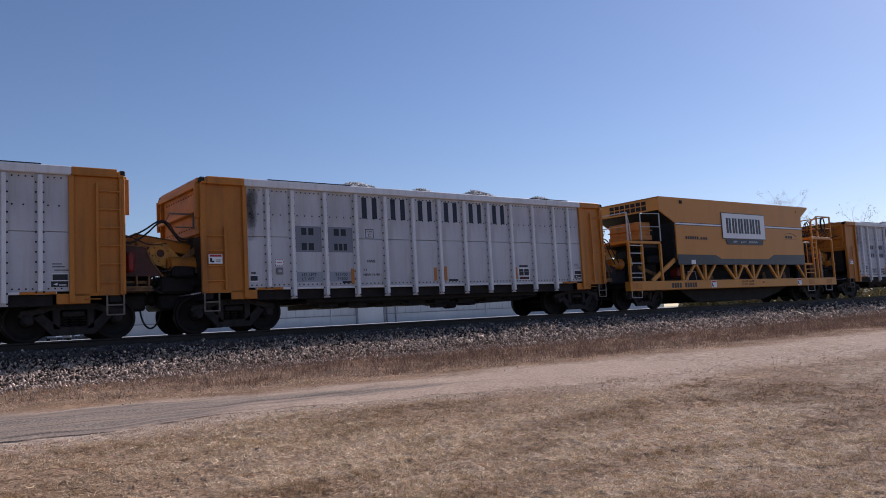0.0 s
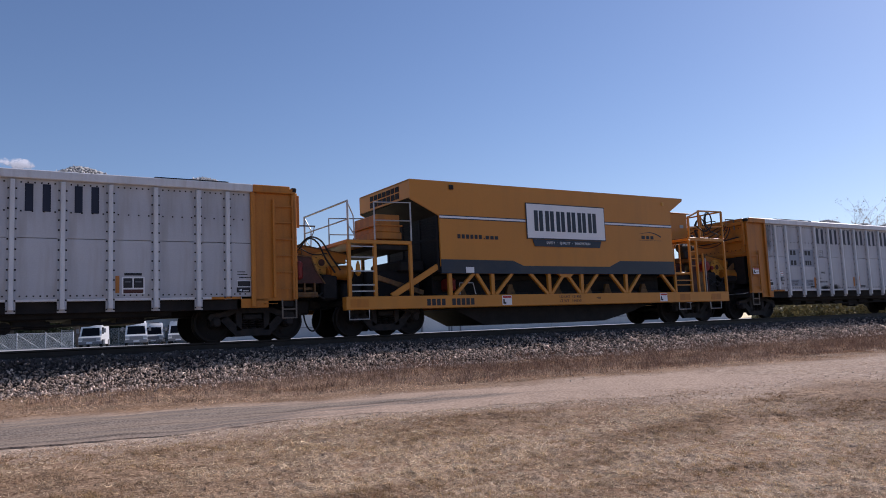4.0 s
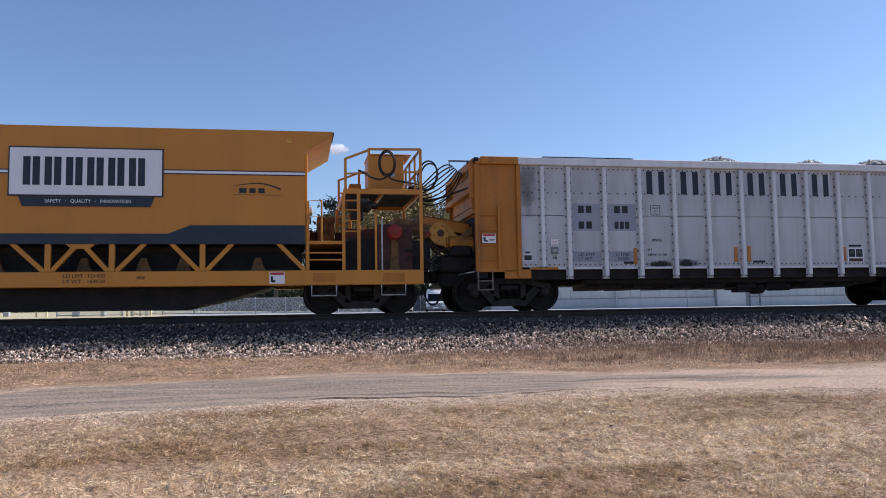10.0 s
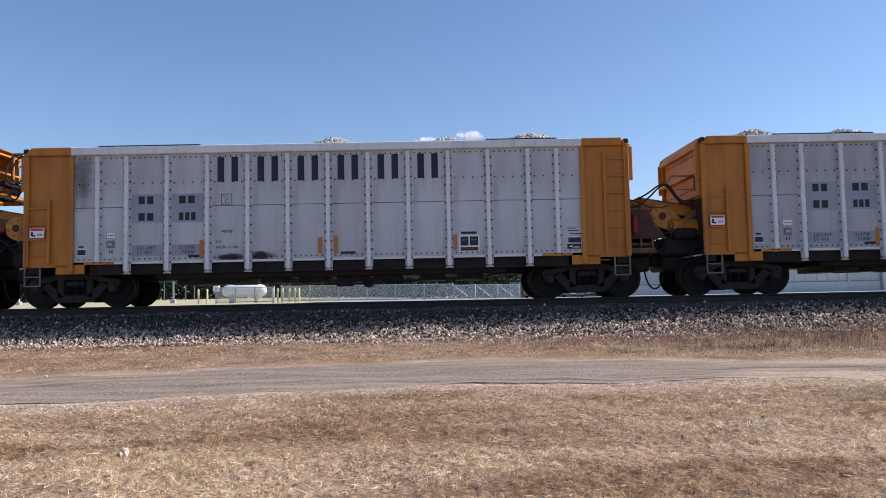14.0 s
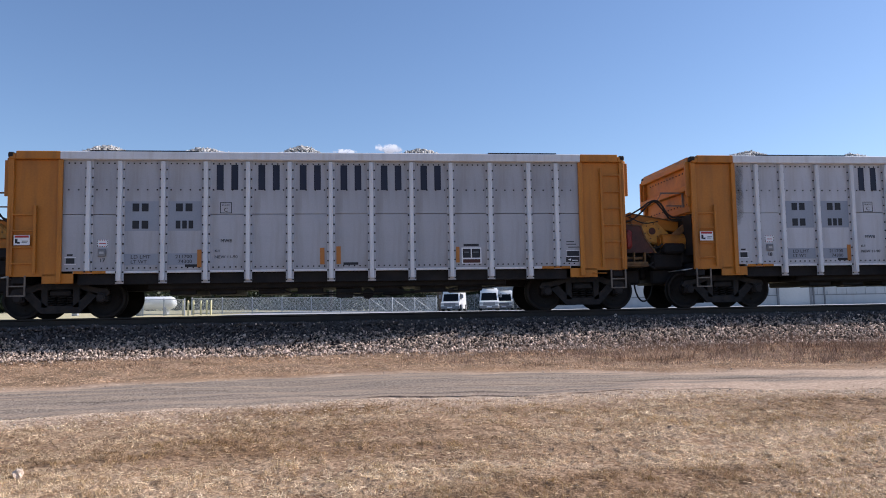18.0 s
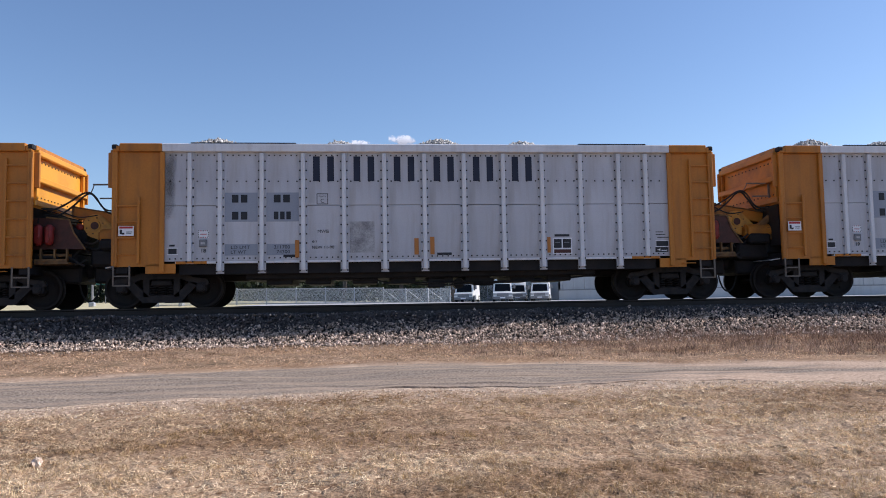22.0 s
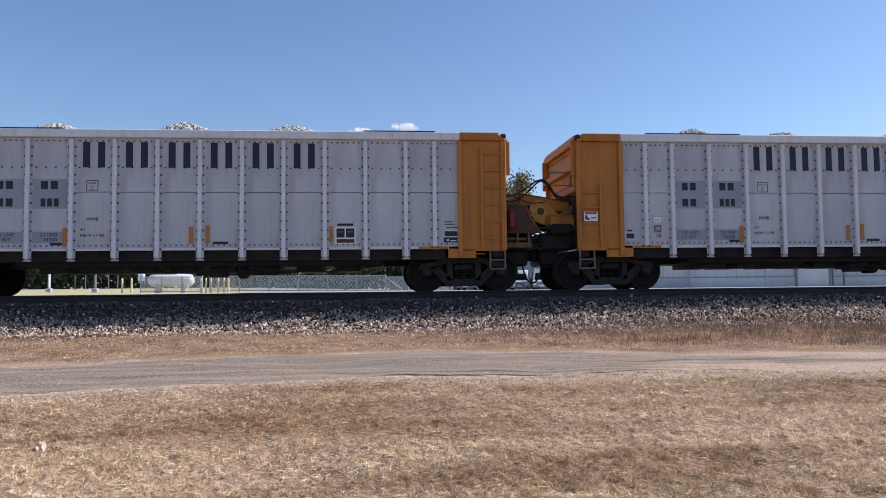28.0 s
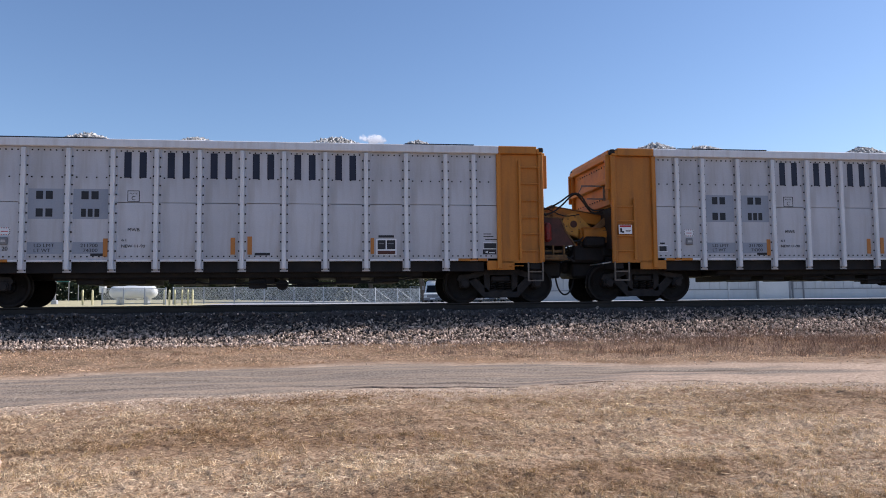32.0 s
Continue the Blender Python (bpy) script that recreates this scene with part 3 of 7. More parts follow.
def blades(name, x, y, z, height, lean, width, mat, seed):
    """Dry blades of grass, each a bent strip of two quads."""
    rng = np.random.default_rng(seed)
    n = len(x)
    a, b = rng.random(n) * 2 * np.pi, rng.random(n) * 2 * np.pi
    base = np.stack([x, y, z], 1)
    out = np.stack([np.cos(a), np.sin(a), np.zeros(n)], 1)
    side = np.stack([np.cos(b), np.sin(b), np.zeros(n)], 1) * width[:, None] / 2
    up = np.array([0, 0, 1.0])
    mid = base + out * (height * lean * 0.35)[:, None] + up * (height * np.sqrt(np.clip(1 - lean ** 2, 0.02, 1)) * 0.6)[:, None]
    tip = base + out * (height * lean)[:, None] + up * (height * np.sqrt(np.clip(1 - lean ** 2, 0.02, 1)) * 0.85)[:, None]
    v = np.stack([base - side, base + side, mid + side * 0.8, mid - side * 0.8, tip + side * 0.25, tip - side * 0.25], 1)
    f = np.array([(0, 1, 2, 3), (3, 2, 4, 5)])
    return quads(name, v.reshape(-1, 3), (f[None] + 6 * np.arange(n)[:, None, None]).reshape(-1, 4), mat)


def build_track():
    bed = tagged(new("railway_track"), "two steel rails on timber ties in crushed stone", "railway track", kind="structure")
    bed.location = (0, TRACK_Y, RAIL)
    for side in (-1, 1):
        y = side * 0.7525
        prof = [(-0.0375, 0), (0.0375, 0), (0.0375, -0.035), (0.009, -0.05), (0.009, -0.155), (0.075, -0.172), (0.075, -0.185), (-0.075, -0.185), (-0.075, -0.172), (-0.009, -0.155), (-0.009, -0.05), (-0.0375, -0.035)]
        k = len(prof)
        v = [(-150, y + a, b) for a, b in prof] + [(220, y + a, b) for a, b in prof]
        f = [tuple(range(k)), tuple(range(k, 2 * k))[::-1]] + [(i, (i + 1) % k, (i + 1) % k + k, i + k) for i in range(k)]
        part("rail", Mesh().add(v, f), RAILSTEEL, bed, "rusty steel rail with a worn head")
    tie = Mesh().box(-0.115, 0.115, -1.3, 1.3, -0.36, -0.187, 0.012).data("tie", TIEWOOD)
    for i in range(150):
        ob = part("tie", tie, None, bed, at=(-22 + i * 0.53 + random.uniform(-0.02, 0.02), random.uniform(-0.04, 0.04), random.uniform(-0.01, 0.008)))
        ob.rotation_euler = (0, 0, random.uniform(-0.015, 0.015))


def build_ballast():
    rng = np.random.default_rng(5)
    # near slope and shoulder, dense where the camera looks square on
    parts = []
    for x0, x1, n, s in ((-14, 12, 42000, 0.047), (12, 30, 16000, 0.060), (30, 75, 7000, 0.10)):
        x = rng.uniform(x0, x1, n)
        y = 18.35 - (2.15 + 0.3 * np.clip(x / 8, -0.3, 1)) * rng.random(n) ** 0.85
        parts.append((x, y, s * (0.75 + 0.9 * rng.random(n) ** 2)))
    n = 2600
    x = rng.uniform(-14, 40, n)
    y = 16.35 - 0.3 * np.clip(x / 8, -0.3, 1) - 0.9 * rng.random(n) ** 1.8
    parts.append((x, y, 0.05 * (0.6 + 0.8 * rng.random(n))))
    n = 3600
    parts.append((rng.uniform(-14, 45, n), rng.uniform(18.3, 20.6, n), 0.08 * (0.7 + 0.7 * rng.random(n))))
    x, y, s = (np.concatenate(c) for c in zip(*parts))
    z = ground_z(x, y) + 0.006 + 0.045 * rng.random(len(x)) ** 1.5 + 0.02 * rough(x, y, 3.0)
    z = np.where((y > 17.6), z + 0.03, z)
    pts = np.stack([x, y, z], 1)
    # towards the ties most stones take the dark colour: the train's shade, painted
    in_shade = rng.random(len(x)) < np.clip((y - 16.9) / 0.45, 0, 0.93)
    tagged(new("ballast_bed", scatter("ballast_bed", pts[~in_shade], s[~in_shade], STONE, seed=7)), "grey brown crushed stone bank beside the track", "ballast", kind="stuff")
    tagged(new("grimed_ballast", scatter("grimed_ballast", pts[in_shade], s[in_shade], SHADESTONE, seed=8)), "crushed stone round the ties, coloured dark for shade", "ballast", kind="stuff")


def straw(name, dark, light, patch, spread=0.45, coarse=7, fine=40, mix=0.35):
    """Dry stalks: light and dark pieces, with long patches of another tone."""
    m = surface(name, dark, light, 0.8, coarse, fine, 0.5 if coarse > 20 else 0, per_piece=spread, fine_mix=mix, spec=0.15)
    n, l = m.node_tree.nodes, m.node_tree.links
    b = n["Principled BSDF"]
    old = b.inputs["Base Color"].links[0].from_socket
    co, mp, t, r, mx = (n.new("ShaderNode" + k) for k in ("TexCoord", "Mapping", "TexNoise", "ValToRGB", "Mix"))
    mp.inputs["Scale"].default_value = (0.32, 1.7, 1.0)
    mp.inputs["Location"].default_value = (0, 2.04, 0)
    t.inputs["Scale"].default_value, t.inputs["Detail"].default_value = 0.75, 5
    r.color_ramp.elements[0].position, r.color_ramp.elements[1].position = 0.46, 0.64
    r.color_ramp.elements[1].color = (0.8, 0.8, 0.8, 1)
    mx.data_type, mx.blend_type = "RGBA", "MULTIPLY"
    sep, along, both = n.new("ShaderNodeSeparateXYZ"), n.new("ShaderNodeMapRange"), n.new("ShaderNodeMath")
    along.inputs[1].default_value, along.inputs[2].default_value, along.inputs[4].default_value = 3.5, 10.0, 0.14
    both.operation = "ADD"
    l.new(co.outputs["Object"], mp.inputs["Vector"])
    l.new(co.outputs["Object"], sep.inputs[0])
    l.new(sep.outputs["X"], along.inputs[0])
    l.new(mp.outputs[0], t.inputs["Vector"])
    l.new(t.outputs[0], both.inputs[0])
    l.new(along.outputs[0], both.inputs[1])
    l.new(both.outputs[0], r.inputs[0])
    l.new(r.outputs[0], mx.inputs[0])
    l.new(old, mx.inputs[6])
    mx.inputs[7].default_value = (*patch, 1)
    l.new(mx.outputs[2], b.inputs["Base Color"])
    if coarse < 20:         # dry blades let light through
        thin, mix2 = n.new("ShaderNodeBsdfTranslucent"), n.new("ShaderNodeMixShader")
        mix2.inputs[0].default_value = 0.24
        l.new(mx.outputs[2], thin.inputs[0])
        l.new(b.outputs[0], mix2.inputs[1])
        l.new(thin.outputs[0], mix2.inputs[2])
        l.new(mix2.outputs[0], n["Material Output"].inputs[0])
    return m


def stalks(name, x, y, z, length, width, rise, mat, seed):
    """Cut stalks lying nearly flat, each one a thin tapered strip."""
    rng = np.random.default_rng(seed)
    n = len(x)
    a = rng.random(n) * 2 * np.pi
    d = np.stack([np.cos(a) * np.cos(rise), np.sin(a) * np.cos(rise), np.sin(rise)], 1) * length[:, None]
    side = np.stack([-np.sin(a), np.cos(a), rng.normal(0, 0.5, n)], 1) * width[:, None] / 2
    base = np.stack([x, y, z], 1)
    v = np.stack([base - side, base + side, base + d + side * 0.35, base + d - side * 0.35], 1)
    return quads(name, v.reshape(-1, 3), np.arange(4 * n).reshape(-1, 4), mat)


def build_grass():
    rng = np.random.default_rng(11)
    grass_mat = straw("straw", (0.46, 0.305, 0.172), (1.0, 0.82, 0.56), (0.47, 0.365, 0.27), 0.45)
    # matted thatch: a lumpy sheet of dead turf over the earth, fading out towards the lane
    ring = 4.2 * np.exp(np.arange(0, math.log(21.0 / 4.2), 0.0042))
    bear = np.radians(np.arange(-35, 70.01, 0.26))
    R, B = np.meshgrid(ring, bear, indexing="ij")
    X, Y = R * np.sin(B), R * np.cos(B)
    near, far = road_at(X)
    Z = ground_z(X, Y) + turf_z(X, Y)
    nb = len(bear)
    i = (np.arange(len(ring) - 1)[:, None] * nb + np.arange(nb - 1)[None, :])
    inside = (Y < near - 0.05)
    use = inside[:-1, :-1] & inside[1:, 1:]
    i = i[use]
    me = bpy.data.meshes.new("thatch")
    me.from_pydata(np.stack([X, Y, Z], -1).reshape(-1, 3).tolist(), [], np.stack([i, i + 1, i + nb + 1, i + nb], 1).tolist())
    me.materials.append(straw("thatch", (0.066, 0.040, 0.022), (0.72, 0.505, 0.32), (0.44, 0.34, 0.25), 0.0, 60, 170, 0.5))
    tagged(new("thatch", me), "lumpy mat of dead tan turf on the lawn", "grass", kind="stuff")
    # short cut stalks standing and lying in it
    n = 900000
    r = 4.2 + 8.0 * rng.random(n) ** 1.45
    a = np.radians(-34 + 103 * rng.random(n))
    r = np.where((rng.random(n) < 0.22) & (a > 0.6), 6 + 12 * rng.random(n), r)
    x, y = r * np.sin(a), r * np.cos(a)
    near, far = road_at(x)
    full = lumps(x, y * 2.2, 1.1, 1) + 0.6 * lumps(x, y * 1.6, 0.42, 2)
    clump = 0.6 * lumps(x, y, 0.20, 6) + 0.4 * lumps(x, y, 0.085, 7)
    on_lane = np.clip((x - 4.5) / 4, 0, 1) * np.clip(1.05 - (y - near) / (far - near) * 1.15, 0.04, 0.9)
    keep = ((y < near - 0.02 - 1.1 * rng.random(n) ** 1.4) | (rng.random(n) < on_lane * 0.6)) & (y < far) & (rng.random(n) < np.clip(0.9 * full - 0.20, 0.25, 1) * np.clip(4.2 * (clump - 0.32), 0.14, 1))
    x, y = x[keep], y[keep]
    k = len(x)
    rise = np.where(rng.random(k) < 0.30, 0.35 + 0.65 * rng.random(k), 0.02 + 0.35 * rng.random(k) ** 1.5)
    me = stalks("mown_grass", x, y, ground_z(x, y) + np.clip(turf_z(x, y), 0, 1) + 0.010 * rng.random(k) - 0.002, 0.016 + 0.036 * rng.random(k) ** 1.5, (0.0026 + 0.0030 * rng.random(k)) * np.clip(np.hypot(x, y) / 6, 0.8, 1.6), rise,
                grass_mat, 2)
    tagged(new("mown_grass", me), "short dry straw coloured lawn grass", "grass", kind="stuff")
    # longer bleached cuttings lying loose on top
    n = 15000
    r = 4.3 + 5.2 * rng.random(n) ** 1.5
    a = np.radians(-34 + 103 * rng.random(n))
    x, y = r * np.sin(a), r * np.cos(a)
    keep = (y < road_at(x)[0] - 0.5) & (lumps(x, y * 1.6, 0.5, 9) + 0.5 * rng.random(n) > 0.62)
    x, y = x[keep], y[keep]
    k = len(x)
    me = stalks("cut_straw", x, y, ground_z(x, y) + np.clip(turf_z(x, y), 0, 1) + 0.010 + 0.010 * rng.random(k), 0.035 + 0.065 * rng.random(k) ** 1.5, 0.0030 + 0.0025 * rng.random(k), 0.02 + 0.35 * rng.random(k) ** 1.5,
                straw("cut_straw", (0.62, 0.44, 0.265), (1.0, 0.84, 0.60), (0.62, 0.52, 0.42), 0.3), 31)
    tagged(new("cut_straw", me), "loose bleached grass cuttings on the lawn", "grass", kind="stuff")
    # low tufts that the mower left, in loose drifts
    m, each = 2600, 22
    r = 4.3 + 4.6 * rng.random(m) ** 1.3
    a = np.radians(-34 + 103 * rng.random(m))
    cx, cy = r * np.sin(a), r * np.cos(a)
    ok = (lumps(cx, cy * 1.8, 0.9, 8) > 0.42) & (cy < road_at(cx)[0] - 0.7)
    cx, cy = cx[ok], cy[ok]
    m = len(cx)
    big = np.repeat(0.6 + 0.8 * rng.random(m), each)
    x, y = np.repeat(cx, each) + rng.normal(0, 0.030, m * each) * big, np.repeat(cy, each) + rng.normal(0, 0.030, m * each) * big
    k = len(x)
    me = blades("low_tufts", x, y, ground_z(x, y) + np.clip(turf_z(x, y), 0, 1) - 0.004, (0.022 + 0.032 * rng.random(k)) * big, 0.35 + 0.6 * rng.random(k), 0.0028 + 0.0022 * rng.random(k),
                straw("tuft_straw", (0.40, 0.27, 0.135), (0.84, 0.63, 0.36), (0.50, 0.42, 0.28), 0.4), 21)
    tagged(new("low_tufts", me), "low dry tufts of yellowish grass", "grass", kind="stuff")
    n = 56000
    r, a = 0.25 + 15 * rng.random(n) ** 0.7, rng.random(n) * 2 * np.pi
    a = np.where(rng.random(n) < 0.55, np.radians(-36 + 107 * rng.random(n)), a)
    x, y = r * np.sin(a), r * np.cos(a)
    az = np.degrees(np.arctan2(x, y))
    keep = ~((az > -34) & (az < 69) & (r > 4.2)) & (y < road_at(x)[0] - 0.3)
    x, y = x[keep], y[keep]
    k = len(x)
    me = stalks("trodden_grass", x, y, ground_z(x, y) + 0.002 + 0.016 * rng.random(k), 0.025 + 0.05 * rng.random(k) ** 1.5, 0.004 + 0.007 * rng.random(k), 0.02 + 0.5 * rng.random(k) ** 2, grass_mat, 6)
    tagged(new("trodden_grass", me), "thin trodden straw coloured grass", "grass", kind="stuff")
    # bleached straw and grit along the near edge of the lane
    n = 34000
    x = rng.uniform(-9, 9, n)
    near, far = road_at(x)
    y = near - 0.03 - 1.3 * rng.random(n) ** 1.4 * (0.75 + 0.35 * rough(x, x * 0, 1.3, 2.0))
    k = n
    me = stalks("lane_edge_straw", x, y, ground_z(x, y) + 0.006 + 0.016 * rng.random(k), 0.008 + 0.022 * rng.random(k) ** 1.5, 0.003 + 0.004 * rng.random(k), 0.02 + 0.5 * rng.random(k) ** 2,
                surface("bleached_straw", (0.48, 0.35, 0.235), (0.92, 0.76, 0.57), 0.8, 7, 40, 0, per_piece=0.4, spec=0.15), 12)
    tagged(new("lane_edge_straw", me), "bleached straw along the edge of the lane", "grass", kind="stuff")
    # dry litter and low tufts on the verge
    n = 230000
    x = -13 + 47 * rng.random(n) ** 1.15
    y = 10.0 + 6.6 * rng.random(n)
    near, far = road_at(x)
    keep = (y > far + 0.28 + 0.5 * rng.random(n) ** 2) & (rough(x, y, 2.3) + 0.7 * rough(x, y, 7.0, 3.0) + rng.normal(0, 0.5, n) > -0.35)
    x, y = x[keep], y[keep]
    k = len(x)
    me = stalks("verge_grass", x, y, ground_z(x, y) + 0.002 + 0.03 * rng.random(k), 0.025 + 0.05 * rng.random(k) ** 2, 0.004 + 0.005 * rng.random(k), 0.05 + 0.85 * rng.random(k) ** 1.7,
                straw("verge_straw", (0.36, 0.222, 0.132), (1.0, 0.72, 0.47), (0.46, 0.36, 0.29), 0.5), 4)
    tagged(new("verge_grass", me), "matted tan grass between the lane and the bank", "grass", kind="stuff")
    # tall brown weeds at the foot of the bank, in clumps, thicker further along
    clumps, each = 9000, 13
    cx = -13 + 62 * rng.random(clumps) ** 1.05
    start = np.where(cx > 3, road_at(cx)[1] + 0.45 + 0.6 * rng.random(clumps), 13.6)
    start = np.clip(start, 11.2 + np.clip((12 - cx) * 0.22, 0, 2.4), 14)
    cy = start + (16.5 - start) * rng.random(clumps) ** 0.8
    wish = np.clip((cx + 1) / 9, 0.17, 1) + 0.28 * rough(cx, cy, 1.3, 1.0)
    ok = rng.random(clumps) < wish
    cx, cy = cx[ok], cy[ok]
    m = len(cx)
    tall = np.repeat((0.45 + 0.75 * rng.random(m)) * np.clip(0.45 + (cx + 2) / 14, 0.45, 1.15), each)
    x = np.repeat(cx, each) + rng.normal(0, 0.07, m * each)
    y = np.minimum(np.repeat(cy, each) + rng.normal(0, 0.07, m * each), 16.55 - 0.3 * np.clip(x / 8, 0, 1))
    near, far = road_at(x)
    keep = y > far + 0.5
    x, y, tall = x[keep], y[keep], tall[keep]
    k = len(x)
    me = blades("dry_weeds", x, y, ground_z(x, y) - 0.005, (0.07 + 0.18 * rng.random(k) ** 1.3) * tall, 0.25 + 0.72 * rng.random(k), 0.005 + 0.006 * rng.random(k),
                straw("dry_weed", (0.18, 0.118, 0.088), (0.54, 0.385, 0.285), (0.5, 0.42, 0.40), 0.5), 3)
    tagged(new("dry_weeds", me), "brown dry weeds along the foot of the bank", "weeds", kind="stuff")
    # loose stones along the lane
    n = 5600
    x = rng.uniform(-8, 24, n)
    near, far = road_at(x)
    side = rng.random(n)
    y = np.where(side < 0.6, near - 0.1 + rng.normal(0, 0.45, n), np.where(side < 0.85, far + rng.normal(0.1, 0.25, n), near + (far - near) * rng.random(n)))
    y = np.where((x < 7) & (y > near + 0.15) & (y < far - 0.1), near - 0.2, y)
    s = 0.007 + 0.03 * rng.random(n) ** 5
    me = scatter("lane_gravel", np.stack([x, y, ground_z(x, y) + 0.004], 1), s, LANESTONE, 0.5, seed=9)
    tagged(new("lane_gravel", me), "pale loose gravel along the lane", "gravel", kind="stuff")


def white_rock():
    x, y = -2.41, 5.93
    bm = bmesh.new()
    bmesh.ops.create_icosphere(bm, subdivisions=3, radius=0.038)
    for v in bm.verts:
        d = v.co.normalized()
        v.co = v.co * (1 + 0.5 * noise.noise(d * 1.7)) * 1.0
        v.co.z *= 1.25
    me = bpy.data.meshes.new("rock")
    bm.to_mesh(me)
    bm.free()
    me.materials.append(surface("white_rock", (0.50, 0.37, 0.27), (0.72, 0.57, 0.44), 0.8, 8, 60, 0.5))
    ob = new("rock", me)
    ob.location = (x, y, float(ground_z(x, y)) + 0.03)
    tagged(ob, "small pale rock lying in the dry grass", "rock")


white_rock()
build_ground()
build_road()
build_track()
build_ballast()
build_grass()


# ---------------------------------------------------------------- the train
GREYMID = surface("mid_grey_paint", (0.15, 0.155, 0.17), (0.22, 0.225, 0.24), 0.5, 5, 30, 0.05)
RIBS = [-4.66 + 0.932 * k for k in range(11)]
WHEEL_R = 0.457


def bogie_meshes():
    """Meshes of one three-piece bogie, about its centre at rail height."""
    m = {}
    m["bolster"] = Mesh().box(-0.23, 0.23, -1.075, 1.075, 0.50, 0.64, 0.03).box(-0.4, 0.4, -0.2, 0.2, 0.55, 0.70, 0.02).data("bolster", TRUCKSTEEL)
    m["plank"] = Mesh().box(-0.33, 0.33, -0.86, 0.86, 0.24, 0.56, 0.02).box(-0.62, -0.54, -0.75, 0.75, 0.30, 0.46, 0.02).box(0.54, 0.62, -0.75, 0.75, 0.30, 0.46, 0.02).data("brake_beam", BLACKSTEEL)
    for side in (-1, 1):
        y0, y1 = sorted((side * 0.93, side * 1.06))
        sf = Mesh()
        top = [(-1.07, 0.56), (-1.02, 0.66), (-0.72, 0.70), (-0.45, 0.80), (0.45, 0.80), (0.72, 0.70), (1.02, 0.66), (1.07, 0.56), (1.0, 0.50), (0.78, 0.52), (0.45, 0.66), (-0.45, 0.66), (-0.78, 0.52), (-1.0, 0.50)]
        sf.plate(top, y0, y1)
        sf.plate([(-0.84, 0.56), (-0.62, 0.60), (-0.30, 0.29), (0.30, 0.29), (0.62, 0.60), (0.84, 0.56), (0.42, 0.12), (-0.42, 0.12)], y0, y1)
        for sx in (-1, 1):
            sf.box(sx * 0.34 - 0.075, sx * 0.34 + 0.075, y0, y1, 0.24, 0.68, 0.015)
            sf.box(sx * 0.89 - 0.12, sx * 0.89 + 0.12, y0 - 0.01, y1 + 0.01, 0.36, 0.60, 0.03)
        m[f"side{side}"] = sf.data("side_frame", TRUCKSTEEL)
        m[f"cap{side}"] = Mesh().turned([(side * 1.05, 0.10), (side * 1.12, 0.10), (side * 1.13, 0.07), (side * 1.15, 0.07)], 14, at=(0, 0, WHEEL_R)).data("bearing_cap", TRUCKSTEEL, True)
        for sx in (0,):
            spring = Mesh()
            pts = [(sx + 0.075 * math.cos(a), side * 0.99 + 0.075 * math.sin(a), 0.27 + 0.27 * a / (2 * math.pi * 5)) for a in np.linspace(0, 2 * math.pi * 5, 50)]
            spring.tube(pts, 0.016, 5)
        m[f"spring{side}"] = spring.data("coil_spring", WHEELSTEEL, True)
    wh = Mesh()
    wh.turned([(-1.05, 0.075), (1.05, 0.075)], 14)
    for side in (-1, 1):
        g = side
        wh.turned([(g * 0.685, 0.08), (g * 0.685, 0.40), (g * 0.683, 0.485), (g * 0.712, 0.485), (g * 0.725, WHEEL_R + 0.004), (g * 0.815, WHEEL_R - 0.006), (g * 0.818, 0.40), (g * 0.79, 0.375), (g * 0.755, 0.30), (g * 0.775, 0.15), (g * 0.84, 0.13), (g * 0.845, 0.08)], 36)
        for j in range(4):      # casting marks and chalk on the wheel plate
            a = j * math.pi / 2 + 0.3
            wh.box(0.25 * math.cos(a) - 0.03, 0.25 * math.cos(a) + 0.03, min(g * 0.755, g * 0.785), max(g * 0.755, g * 0.785), 0.25 * math.sin(a) - 0.03, 0.25 * math.sin(a) + 0.03)
    m["wheels"] = wh.data("wheelset", WHEELSTEEL, True)
    return m


BOGIE = bogie_meshes()


def add_bogie(car, u):
    b = part("bogie", BOGIE["bolster"], None, car, "dark cast steel three-piece bogie", at=(u, 0, 0))
    part("brake_beam", BOGIE["plank"], None, b)
    for s in (-1, 1):
        part("side_frame", BOGIE[f"side{s}"], None, b)
        for dx in (-0.89, 0.89):
            part("bearing_cap", BOGIE[f"cap{s}"], None, b, at=(dx, 0, 0))
        for dx in (-0.2, 0.0, 0.2):
            part("coil_spring", BOGIE[f"spring{s}"], None, b, at=(dx, 0, 0))
    for dx in (-0.89, 0.89):
        part("wheelset", BOGIE["wheels"], None, b, "dark steel wheelset", at=(dx, 0, WHEEL_R))


def coupler(car, side):
    """Coupler, yoke and hanging air hose on one end; side is -1 or 1."""
    c = Mesh().box(min(side * 6.6, side * 7.55), max(side * 6.6, side * 7.55), -0.1, 0.1, 0.78, 0.98, 0.02)
    c.box(min(side * 7.5, side * 7.88), max(side * 7.5, side * 7.88), -0.17, 0.17, 0.73, 1.03, 0.05)
    part("coupler", c, TRUCKSTEEL, car)
    pts = [(side * 7.2, -0.35, 0.78)]
    for i in range(13):
        a = i / 12 * math.pi / 2
        pts.append((side * (7.62 + 0.245 * (1 - math.cos(a))), -0.38, 0.74 - 0.56 * math.sin(a)))
    part("air_hose", Mesh().tube(pts, 0.022, 8), RUBBER, car, "black rubber air hose", True)


